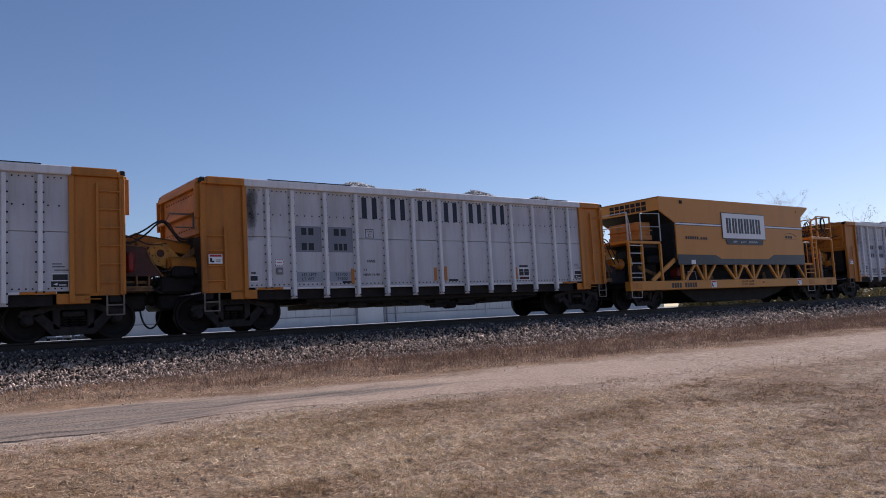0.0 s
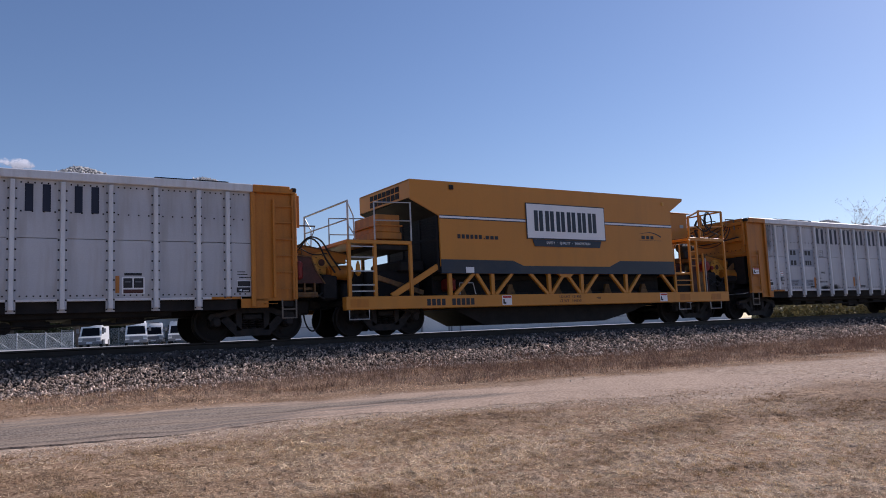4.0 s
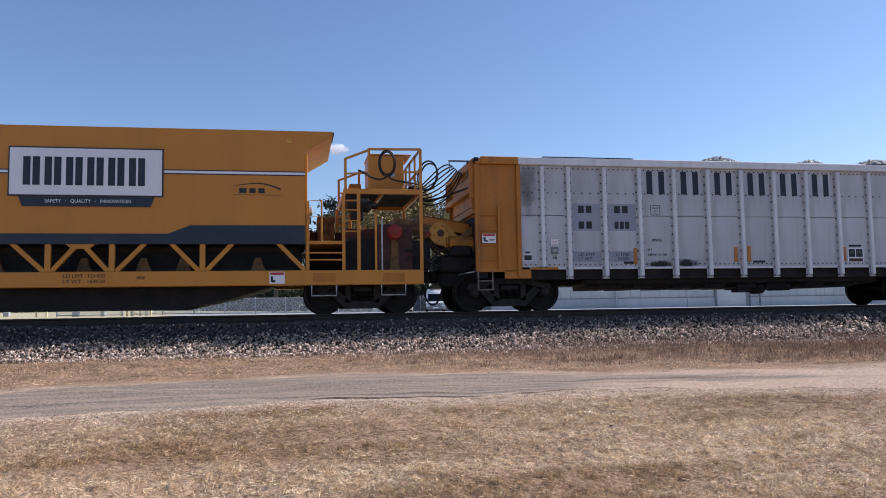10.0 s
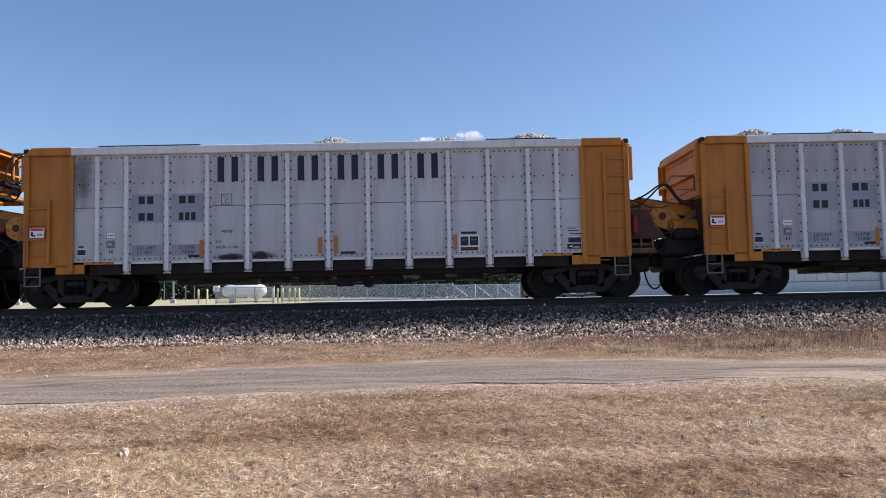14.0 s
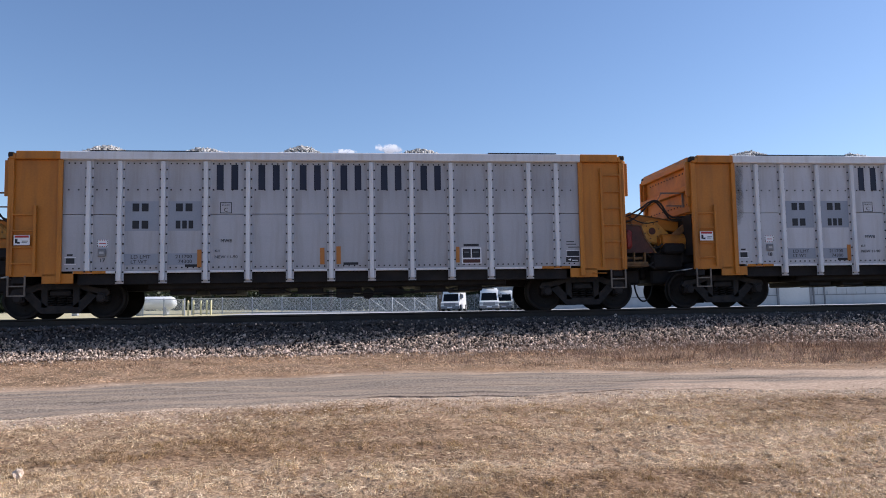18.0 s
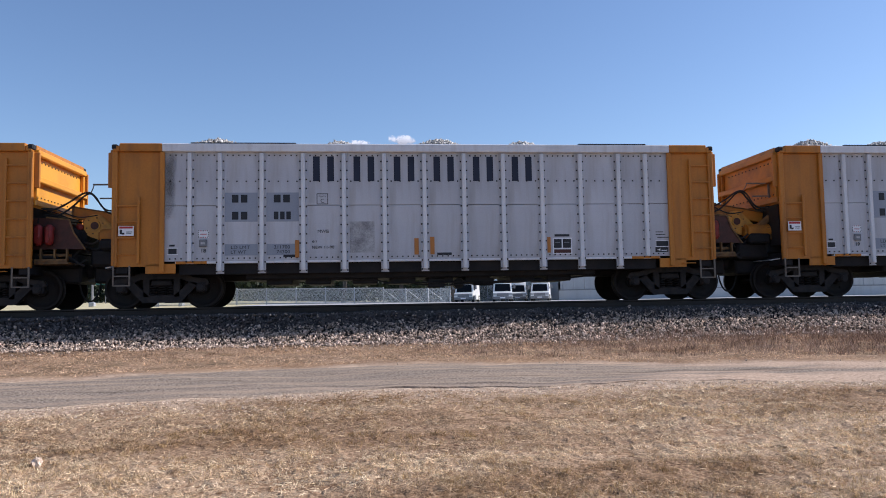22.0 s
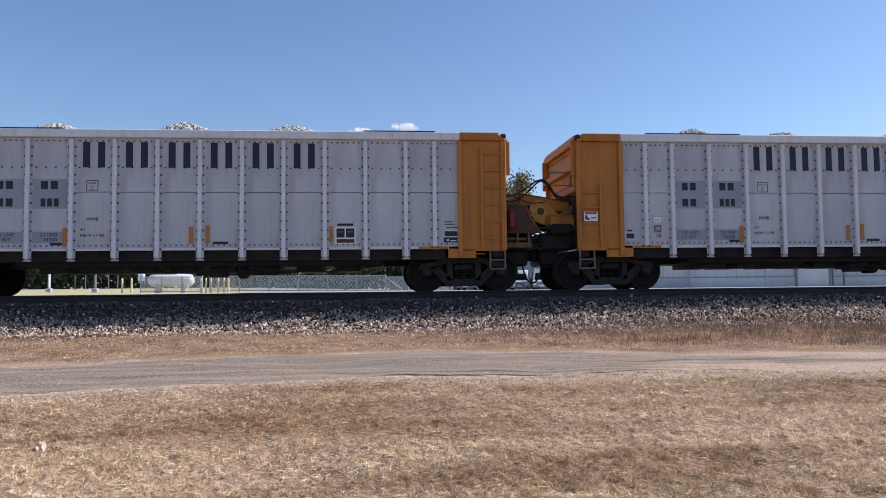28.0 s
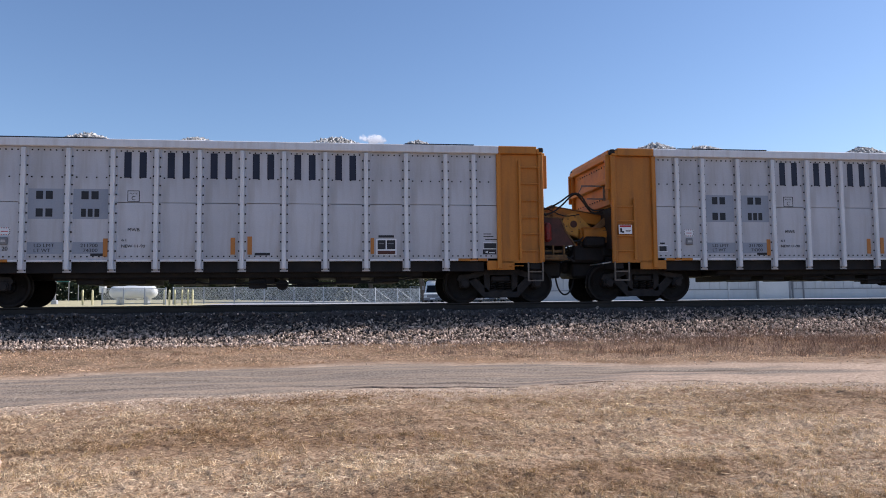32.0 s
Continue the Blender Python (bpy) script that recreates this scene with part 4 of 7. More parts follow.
def blank_letters(car, mat, rects, y, name, label, thick=0.004):
    """Plain blocks in place of a name or a number: rects of (x0, x1, z0, z1)."""
    for x0, x1, z0, z1 in rects:
        part(name, Mesh().box(x0, x1, y - thick, y, z0, z1), mat, car, label)


def boom_head(car):
    """The raised end of the belt on the leading end: two head plates, pulley, trough and drive casing."""
    head = [(-7.69 + 0.25 * math.cos(a), 1.95 + 0.25 * math.sin(a)) for a in np.linspace(radians(62), radians(245), 16)]
    tail = [(-7.33 + 0.16 * math.cos(a), 1.72 + 0.16 * math.sin(a)) for a in np.linspace(radians(245), radians(422), 12)]
    rim = [(-7.69 + 0.28 * math.cos(a), 1.95 + 0.28 * math.sin(a)) for a in np.linspace(radians(62), radians(245), 16)] + [(-7.33 + 0.19 * math.cos(a), 1.72 + 0.19 * math.sin(a)) for a in np.linspace(radians(245), radians(422), 12)]
    for y in (-0.62, 0.56):
        cheek = part("boom_cheek", Mesh().plate(rim, y, y + 0.035), PALEYEL, car, "worn yellow conveyor head plate")
        part("cheek_face", Mesh().plate(head + tail, y - 0.025, y + 0.002), PALEYEL, cheek)
        ring = Mesh().turned([(y - 0.04, 0.085), (y - 0.05, 0.10), (y - 0.05, 0.125), (y - 0.024, 0.13)], 20, at=(-7.69, 0, 1.95))
        part("bearing_ring", ring, PALEYEL, cheek, "", True)
        part("bearing_hole", Mesh().turned([(y - 0.053, 0.09), (y - 0.03, 0.09)], 18, at=(-7.69, 0, 1.95)), MAROON, cheek)
        for a in range(6):
            t = a * math.pi / 3 + 0.3
            part("bolt_head", Mesh().turned([(y - 0.045, 0.018), (y - 0.02, 0.018)], 6, at=(-7.69 + 0.19 * math.cos(t), 0, 1.95 + 0.19 * math.sin(t))), GRIMYTAN, cheek)
        part("pivot_pin", Mesh().turned([(y - 0.06, 0.03), (y - 0.055, 0.05), (y - 0.02, 0.05)], 14, at=(-7.47, 0, 1.79)), ORANGETAPE, cheek, "", True)
    part("head_pulley", Mesh().turned([(-0.55, 0.19), (0.55, 0.19)], 20, at=(-7.69, 0, 1.95)), CONVEYOR, car, "", True)
    trough = Mesh().beam((-8.20, -0.55, 2.27), (-6.95, -0.55, 2.05), 0.06, 0.26, 0.012).beam((-8.20, 0.55, 2.27), (-6.95, 0.55, 2.05), 0.06, 0.26, 0.012)
    trough.beam((-8.18, 0, 2.20), (-6.9, 0, 1.98), 1.06, 0.03)
    side_trough = part("belt_trough", trough, GRIMYYEL, car, "grimy orange belt trough")
    part("trough_lip", Mesh().beam((-8.23, -0.56, 2.41), (-6.95, -0.56, 2.192), 0.09, 0.03, 0.006).box(-8.24, -8.19, -0.6, 0.6, 2.16, 2.44, 0.01), GRIMYTAN, side_trough)
    part("trough_dirt", Mesh().beam((-8.15, 0, 2.28), (-6.95, 0, 2.07), 1.0, 0.10), CONVEYOR, side_trough)
    ram = Mesh().turned([(-7.52, 0.10), (-7.50, 0.18), (-6.98, 0.20), (-6.90, 0.20)], 18, "x", (0, -0.72, 1.68)).turned([(-7.56, 0.12), (-7.53, 0.12)], 14, "x", (0, -0.72, 1.68))
    part("boom_ram", ram, GRIMYYEL, car, "grimy orange round drive casing", True)
    part("red_knob", Mesh().turned([(-0.74, 0.03), (-0.72, 0.07), (-0.62, 0.075), (-0.60, 0.05)], 14, at=(-8.01, 0, 1.92)), REDPAINT, car, "faded red shaft cover", True)


def ballast_car(label):
    car = thing("ballast_car", (0, TRACK_Y, RAIL), label, "railway wagon", "ballast cars of the train")
    Y = 1.50
    # side sheets, one between each pair of ribs
    edges = [-5.93, -5.33] + RIBS + [5.33, 5.93]
    shared = {}
    for side in (-1, 1):
        for a, b in zip(edges[:-1], edges[1:]):
            w = round(b - a, 3)
            key = (w, side)
            if key not in shared:
                m = Mesh()
                y0, y1 = sorted((side * (Y - 0.03), side * Y))
                m.box(-w / 2, w / 2, y0, y1, 1.04, 2.297, 0.004).box(-w / 2, w / 2, y0, y1, 2.309, 3.53, 0.004)
                yb0, yb1 = sorted((side * (Y - 0.002), side * (Y + 0.012)))
                shared[key] = m.data("side_panel", WHITE)
                r = Mesh()
                for z in (3.46, 2.86, 1.10):
                    for x in np.arange(-w / 2 + 0.16, w / 2 - 0.1, 0.125 if z != 2.86 else 0.21):
                        r.box(x - 0.015, x + 0.015, yb0, yb1, z - 0.015, z + 0.015)
                shared[key, 1] = r.data("rivets", BLACKSTEEL)
            p = part("side_panel", shared[key], None, car, at=((a + b) / 2, 0, 0))
            if side < 0:
                tagged(part("rivets", shared[key, 1], None, p), kind="stuff")
        # hat-shaped ribs with bolted flanges
        for kind, z0 in (("long", 0.75), ("short", 0.98)):
            f = Mesh()
            ya, yb = sorted((side * Y, side * (Y + 0.014)))
            yc, yd = sorted((side * (Y + 0.014), side * (Y + 0.10)))
            flange = Mesh().box(-0.09, 0.09, ya, yb, z0, 3.53, 0.003).data("rib_flange", WHITE)
            f.box(-0.045, 0.045, yc, yd, z0 + 0.06, 3.50, 0.012)
            bolts = Mesh()
            yf, yg = sorted((side * (Y + 0.013), side * (Y + 0.026)))
            for z in np.arange(z0 + 0.05, 3.48, 0.21):
                for s in (-1, 1):
                    bolts.box(s * 0.072 - 0.016, s * 0.072 + 0.016, yf, yg, z - 0.017, z + 0.017)
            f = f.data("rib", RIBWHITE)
            bolts = bolts.data("bolts", BLACKSTEEL)
            for x in (RIBS if kind == "long" else (-5.33, 5.33)):
                r = part("rib", f, None, car, at=(x, 0, 0))
                part("rib_flange", flange, None, r)
                tagged(part("bolts", bolts, None, r), kind="stuff")
        ya, yb = sorted((side * (Y - 0.06), side * (Y + 0.11)))
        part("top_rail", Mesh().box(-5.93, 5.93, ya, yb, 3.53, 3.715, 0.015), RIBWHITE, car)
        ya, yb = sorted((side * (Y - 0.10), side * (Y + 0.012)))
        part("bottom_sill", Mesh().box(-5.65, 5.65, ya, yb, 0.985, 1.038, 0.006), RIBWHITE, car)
        for e in (-1, 1):
            xa, xb = sorted((e * 4.95, e * 5.64))
            ya, yb = sorted((side * (Y - 0.09), side * (Y + 0.016)))
            part("sill_end", Mesh().box(xa, xb, ya, yb, 0.982, 1.041, 0.006), YELLOW, car)
        ya, yb = sorted((side * 1.20, side * 1.36))
        part("side_sill", Mesh().box(-5.6, 5.6, ya, yb, 0.74, 0.99, 0.01), BLACKSTEEL, car)
        # yellow ends
        for e in (-1, 1):
            x0, x1 = sorted((e * 5.93, e * 7.0))
            ya, yb = sorted((side * (Y - 0.03), side * (Y + 0.012)))
            s = Mesh().box(x0, x1, ya, yb, 0.93, 3.53, 0.006)
            xa, xb = sorted((e * 5.64, e * 6.30))
            s.box(xa, xb, ya, yb, 0.77, 0.99, 0.008)
            end = part("end_side_sheet", s, YELLOW, car, "yellow painted steel end sheet")
            xa, xb = sorted((e * 5.88, e * 5.98))
            ya, yb = sorted((side * (Y + 0.012), side * (Y + 0.085)))
            part("corner_post", Mesh().box(xa, xb, ya, yb, 0.80, 3.53, 0.01), YELLOW, end)
            xa, xb = sorted((e * 6.90, e * 7.02))
            part("end_post", Mesh().box(xa, xb, ya, yb - 0.02 if side > 0 else yb, 0.95, 3.53, 0.01), YELLOW, end)
            xa, xb = sorted((e * 5.93, e * 6.86))
            ya, yb = sorted((side * (Y - 0.06), side * (Y + 0.11)))
            part("end_top_rail", Mesh().box(xa, xb, ya, yb, 3.53, 3.715, 0.015), YELLOW, end)
            xa, xb = sorted((e * 6.86, e * 7.0))
            part("top_corner", Mesh().box(xa, xb, ya, yb, 3.53, 3.66, 0.015), YELLOW, end)
            xa, xb = sorted((e * 6.90, e * 7.03))
            part("corner_cap", Mesh().box(xa, xb, ya - 0.004, yb + 0.004, 3.565, 3.69, 0.025), BLACKSTEEL, end)
            # ladder: short on one end, tall on the other
            tall = (e == 1) == (side == -1)
            xa, xb = (e * 6.44, e * 6.98)
            ztop = 3.38 if tall else 2.50
            yl = side * (Y + 0.075)
            lad = None
            for x in (xa, xb):
                stile = Mesh().box(x - 0.028, x + 0.028, yl - 0.025, yl + 0.025, 1.0, ztop, 0.006)
                for z in (1.1, ztop - 0.1):
                    stile.box(x - 0.02, x + 0.02, min(yl, side * Y), max(yl, side * Y), z - 0.02, z + 0.02)
                if lad is None:
                    lad = part("ladder", stile, YELLOW, car)
                else:
                    part("stile", stile, YELLOW, lad)
            for i in range(6 if tall else 4):
                z = 1.22 + i * (0.40 if tall else 0.36)
                part("rung", Mesh().beam((xa, yl, z), (xb, yl, z), 0.028, 0.03), YELLOW, lad)
            st = Mesh()
            for x in (e * 6.62, e * 6.97):
                st.box(x - 0.018, x + 0.018, yl - 0.015, yl + 0.015, 0.50, 0.95, 0.004)
            for z in (0.51, 0.72):
                st.beam((e * 6.62, yl, z), (e * 6.97, yl, z), 0.03, 0.03)
            part("stirrup_step", st, STEPSTEEL, end, "weathered steel stirrup step")
    # end walls with stiffeners
    for e in (-1, 1):
        w = Mesh()
        xa, xb = sorted((e * 6.93, e * 6.97))
        w.box(xa, xb, -1.47, 1.47, 2.30, 3.62, 0.01)
        # sunward wall in the brightened yellow, shaded wall duller: light put into the colours
        part("end_wall", w, SUNLITYEL if e > 0 else GRIMYYEL, car, "yellow end wall with raised stiffeners")
        w = Mesh()
        for z, d in ((2.34, 0.07), (2.86, 0.15), (3.46, 0.13)):
            xa, xb = sorted((e * 6.97, e * (6.97 + d)))
            w.box(xa, xb, -1.46, 1.46, z, z + 0.13, 0.015)
        for y in (-1.40, 1.40):
            xa, xb = sorted((e * 6.97, e * 7.06))
            w.box(xa, xb, y - 0.04, y + 0.04, 2.47, 3.5, 0.01)
        part("stiffener", w, SUNLITYEL if e > 0 else GRIMYYEL, car)
        bolts = Mesh()
        xa, xb = sorted((e * 6.965, e * 6.985))
        for z in (2.55, 3.36):
            for yb in np.arange(-1.2, 1.25, 0.19):
                bolts.box(xa, xb, yb - 0.016, yb + 0.016, z - 0.016, z + 0.016)
        tagged(part("end_bolts", bolts, BLACKSTEEL, car), kind="stuff")
        xa, xb = sorted((e * 7.0, e * 7.13))
        for y in (-1.50, 1.44):
            part("end_wing", Mesh().box(xa, xb, y, y + 0.06, 2.72, 3.52, 0.01), YELLOW, car)
        xa, xb = sorted((e * 6.86, e * 7.04))
        part("end_top_beam", Mesh().box(xa, xb, -1.42, 1.42, 3.56, 3.70, 0.02), YELLOW, car)
        xa, xb = sorted((e * 6.0, e * 6.9))
        part("end_deck", Mesh().box(xa, xb, -1.46, 1.46, 1.00, 1.10, 0.01), BLACKSTEEL, car)
        xa, xb = sorted((e * 5.95, e * 6.05))
        part("inner_bulkhead", Mesh().box(xa, xb, -1.46, 1.46, 1.10, 2.9, 0.01), BLACKSTEEL, car)
        part("end_sill", Mesh().box(min(e * 6.7, e * 6.95), max(e * 6.7, e * 6.95), -1.45, 1.45, 0.78, 1.0, 0.015), BLACKSTEEL, car)
    # hopper floor and under-frame
    part("floor", Mesh().box(-6.9, 6.9, -1.46, 1.46, 2.9, 2.96), BLACKSTEEL, car)
    part("centre_sill", Mesh().box(-6.8, 6.8, -0.32, 0.32, 0.62, 1.02, 0.02), BLACKSTEEL, car)
    part("hopper_bottom", Mesh().box(-4.15, 4.15, -1.15, 1.15, 0.62, 1.02, 0.03), BLACKSTEEL, car)
    gate = Mesh().box(-0.3, 0.3, -0.95, 0.95, 0.50, 0.64, 0.02).data("discharge_gate", BLACKSTEEL)
    for x in (-3.4, -2.5, -1.4, -0.5, 0.4, 1.3, 2.4, 3.3):
        part("discharge_gate", gate, None, car, at=(x, 0, 0))
    pipes = Mesh()
    pipes.tube([(-4.0, -1.05, 0.63), (-1.2, -1.05, 0.60), (-0.9, -1.05, 0.50), (3.0, -1.05, 0.50), (4.1, -1.05, 0.62)], 0.02, 6)
    pipes.tube([(-0.2, -0.9, 0.46), (0.6, -1.0, 0.44), (1.6, -1.0, 0.46), (2.9, -1.02, 0.55)], 0.018, 6)
    pipes.box(0.1, 0.5, -1.0, -0.7, 0.38, 0.60, 0.02).box(1.2, 1.7, -0.95, -0.6, 0.42, 0.60, 0.03)
    pipes.turned([(-0.9, 0.13), (-0.5, 0.13)], 12, at=(0.85, 0, 0.47))
    part("brake_rigging", pipes, BLACKSTEEL, car)
    belt = Mesh()
    belt.box(4.0, 6.9, -0.5, 0.5, 1.12, 1.2, 0.01)
    part("belt_bed", belt, CONVEYOR, car)
    # conveyor boom on the leading end
    boom_head(car)
    part("boom_drum", Mesh().turned([(-0.9, 0.16), (0.9, 0.16)], 20, at=(-6.95, 0, 1.62)), GRIMYTAN, car, "", True)
    part("boom_gearbox", Mesh().box(-7.0, -6.3, -0.8, 0.8, 1.12, 1.5, 0.04).box(-7.35, -7.0, -0.7, -0.2, 1.15, 1.42, 0.04), BLACKSTEEL, car)
    for s in (-1, 1):
        part("boom_strut", Mesh().beam((-6.2, s * 0.9, 2.6), (-7.3, s * 0.75, 1.7), 0.1, 0.16, 0.02), GRIMYTAN, car)
    part("hopper_slope", Mesh().plate([(-6.95, 2.30), (-6.60, 2.30), (-5.98, 1.3), (-6.9, 1.3)], -1.30, 1.30), BLACKSTEEL, car, "dark grimy hopper slope")
    part("hopper_slope", Mesh().plate([(6.95, 2.30), (6.60, 2.30), (5.98, 1.2), (6.3, 1.2)], -1.38, 1.38), BLACKSTEEL, car, "dark grimy hopper slope")
    part("draft_box", Mesh().box(-7.75, -6.9, -0.75, 0.75, 0.98, 1.40, 0.06).box(-7.5, -6.95, -0.95, -0.3, 1.36, 1.62, 0.05), BLACKSTEEL, car, "black oily drive housing")
    for q in range(5):
        pts = [(-7.1 - 0.75 * a, -0.85 + 0.12 * q, 1.55 - 0.1 * q + 0.28 * math.sin(a * (5 + q)) * (1 - a)) for a in np.linspace(0, 1, 12)]
        part("oil_hose", Mesh().tube(pts, 0.022, 6), RUBBER, car, "black oil hose", True)
    part("trailing_housing", Mesh().box(7.0, 7.72, -0.8, 0.8, 1.0, 1.32, 0.05).box(7.05, 7.5, -0.85, 0.85, 1.32, 1.72, 0.05), BLACKSTEEL, car, "black oily drive housing")
    part("engine_cover", Mesh().box(7.45, 7.85, -0.7, 0.7, 1.30, 1.88, 0.08), BLACKSTEEL, car, "black oily engine cover")
    for q in range(6):
        pts = [(7.0 + 0.95 * a, -1.0 + 0.1 * q, 1.1 + 0.09 * q + 0.16 * math.sin(a * (4 + q) + q)) for a in np.linspace(0, 1, 12)]
        part("oil_hose", Mesh().tube(pts, 0.024, 6), RUBBER, car, "black oil hose", True)
    part("trailing_roller", Mesh().turned([(-0.7, 0.14), (0.7, 0.14)], 16, at=(7.62, 0, 1.62)), CONVEYOR, car, "", True)
    part("uncoupling_lever", Mesh().tube([(-7.0, -1.4, 0.95), (-7.2, -1.35, 0.92), (-7.25, -0.3, 0.92), (-7.6, -0.2, 0.95)], 0.016, 6), GALV, car)
    # chute and engine box on the trailing end
    box = part("engine_box", Mesh().plate([(6.30, 1.38), (7.96, 1.38), (7.72, 1.74), (7.60, 2.04), (7.20, 2.10), (6.30, 2.10)], -1.02, -0.98).plate([(6.30, 1.38), (7.85, 1.38), (7.60, 1.74), (7.50, 2.00), (6.30, 2.05)], -0.98, 0.6), MAROON, car, "grimy maroon engine housing")
    part("box_edge", Mesh().beam((7.97, -1.03, 1.37), (7.70, -1.03, 1.76), 0.03, 0.03).beam((7.71, -1.03, 1.75), (7.60, -1.03, 2.05), 0.03, 0.03).beam((7.61, -1.03, 2.05), (7.1, -1.03, 2.11), 0.03, 0.03), GRIMYTAN, box)
    for x in (6.98, 7.22):
        part("red_motor", Mesh().box(x - 0.10, x + 0.09, -1.24, -1.04, 1.46, 1.93, 0.06).turned([(-1.26, 0.05), (-1.24, 0.05)], 10, at=(x, 0, 1.62)), REDPAINT, box, "faded red motor cover", True)
    part("foot_ledge", Mesh().box(6.95, 7.68, -1.28, -0.7, 1.02, 1.07, 0.008).box(6.95, 7.66, -1.28, -1.24, 1.07, 1.14, 0.008).box(6.95, 7.60, -1.1, -0.8, 1.20, 1.27, 0.01), GRIMYTAN, car, "grimy tan foot ledge")
    for x in (7.05, 7.35, 7.62):
        part("ledge_bracket", Mesh().box(x - 0.02, x + 0.02, -1.2, -1.12, 1.05, 1.38, 0.006), GRIMYTAN, car)
    part("tail_frame", Mesh().beam((6.9, -1.0, 2.05), (7.85, -0.6, 1.75), 0.07, 0.14, 0.01).beam((6.9, 1.0, 2.05), (7.85, 0.6, 1.75), 0.07, 0.14, 0.01).box(6.9, 7.4, -1.1, 1.1, 1.15, 1.25, 0.02), BLACKSTEEL, car)
    for q in range(3):
        pts = [(6.9 + 1.25 * a, -1.0 + 0.35 * q + 0.2 * a, 2.30 - 0.05 * q - 0.16 * a + 0.06 * math.sin(a * 7 + q)) for a in np.linspace(0, 1, 10)]
        part("control_cable", Mesh().tube(pts, 0.014, 6), RUBBER, car, "black control cable", True)
    # lettering blocks: a wide name, reporting marks, and small stencils
    y = -Y
    rects = []
    for k, x in enumerate((-2.33, -1.40, -0.466, 0.466, 1.40, 2.33)):
        rects += [(x - 0.24, x - 0.085, 2.86, 3.44), (x + 0.085, x + 0.24, 2.86, 3.44)]
    blank_letters(car, NAMEINK, rects, y, "name_block", "plain dark block in place of the owner's name")
    for x0 in (-4.66, -3.728):
        for z0, z1 in ((1.93, 2.60), (1.16, 1.42)):
            part("grey_patch", Mesh().box(x0 + 0.10, x0 + 0.832, y - 0.003, y, z0, z1), GREYPATCH, car, "grey repainted patch")
    marks = []
    for x0, w in ((-4.40, 0.40), (-3.46, 0.42)):
        for z in (2.37, 1.98):
            nb = 2 if x0 < -4 or z > 2.2 else 3
            for i in range(nb):
                a = x0 + i * w / nb
                marks.append((a, a + w / nb * 0.72, z, z + 0.18))
    blank_letters(car, INK, marks, y - 0.004, "mark_block", "plain dark block in place of reporting marks")
    for t, x, z, h, w in (("LD LMT", -4.42, 1.31, 0.075, 0.42), ("LT WT", -4.42, 1.20, 0.075, 0.34), ("211700", -3.46, 1.31, 0.075, 0.36), ("74300", -3.40, 1.20, 0.075, 0.30),
                          ("MWB", -2.47, 1.66, 0.075, 0.25), ("61", -2.60, 1.44, 0.055, 0.1), ("NEW 11-90", -2.60, 1.30, 0.065, 0.5)):
        words(t, h, INK, car, (x, y - 0.006, z), width=w)
    box = Mesh()
    for a in ((-2.49, -2.23, 2.56, 2.575), (-2.49, -2.23, 2.325, 2.34), (-2.49, -2.475, 2.34, 2.56), (-2.245, -2.23, 2.34, 2.56)):
        box.box(a[0], a[1], y - 0.004, y, a[2], a[3])
    part("plate_box", box, INK, car)
    words("PLATE", 0.035, INK, car, (-2.44, y - 0.004, 2.49), width=0.16)
    words("C", 0.09, INK, car, (-2.40, y - 0.004, 2.36))
    for a in ((-2.985, -2.89, 1.10, 1.50), (-0.13 - 0.12, -0.13 - 0.02, 1.14, 1.52), (0.12, 0.22, 1.14, 1.55), (2.90, 2.98, 1.15, 1.52)):
        part("orange_mark", Mesh().box(a[0], a[1], y - 0.012, y - 0.002, a[2], a[3]), ORANGETAPE, car)
    for a in ((-3.25, -2.92, 1.11, 1.17), (0.28, 0.62, 1.12, 1.18), (-5.80, -5.62, 1.21, 1.33), (-5.78, -5.66, 1.38, 1.42),
              (5.57, 5.86, 1.28, 1.40), (5.56, 5.80, 1.55, 1.57), (5.56, 5.75, 1.61, 1.63), (5.60, 5.88, 1.48, 1.50)):
        part("stencil_mark", Mesh().box(a[0], a[1], y - 0.004, y, a[2], a[3]), INK, car, "plain dark block in place of a small notice")
    for a in ((5.55, 5.88, 1.405, 1.42), (5.55, 5.88, 1.26, 1.275), (-5.83, -5.59, 1.335, 1.35), (-5.83, -5.59, 1.19, 1.205)):
        part("notice_border", Mesh().box(a[0], a[1], y - 0.005, y, a[2], a[3]), SIGNWHITE, car)
    nb = part("notice_board", Mesh().box(3.03, 3.50, y - 0.006, y, 1.12, 1.50, 0.002), SIGNWHITE, car, "white framed notice board with dark panes")
    for a in ((3.06, 3.245, 1.26, 1.47), (3.275, 3.47, 1.26, 1.47)):
        part("pane", Mesh().box(a[0], a[1], y - 0.010, y - 0.006, a[2], a[3]), INK, nb)
        part("pane_line", Mesh().box(a[0] + 0.03, a[1] - 0.04, y - 0.012, y - 0.010, 1.38, 1.40), GREYMID, nb)
    part("notice_foot", Mesh().box(3.06, 3.47, y - 0.010, y - 0.006, 1.14, 1.225), MAROON, nb)
    part("notice_head", Mesh().box(3.08, 3.44, y - 0.006, y, 1.53, 1.585), INK, car, "plain dark block in place of a small notice")
    for e in (-1, 1):
        part("drawgear", Mesh().box(min(e * 6.9, e * 7.72), max(e * 6.9, e * 7.72), -0.55, 0.55, 0.60, 0.99, 0.05), BLACKSTEEL, car, "black oily draw gear")
    part("valve_box", Mesh().box(-5.12, -4.95, y - 0.05, y, 1.36, 1.53, 0.015), GREYMID, car, "grey steel valve box")
    part("valve_plate", Mesh().box(-5.08, -4.99, y - 0.056, y - 0.05, 1.42, 1.47), OLDGREY, car)
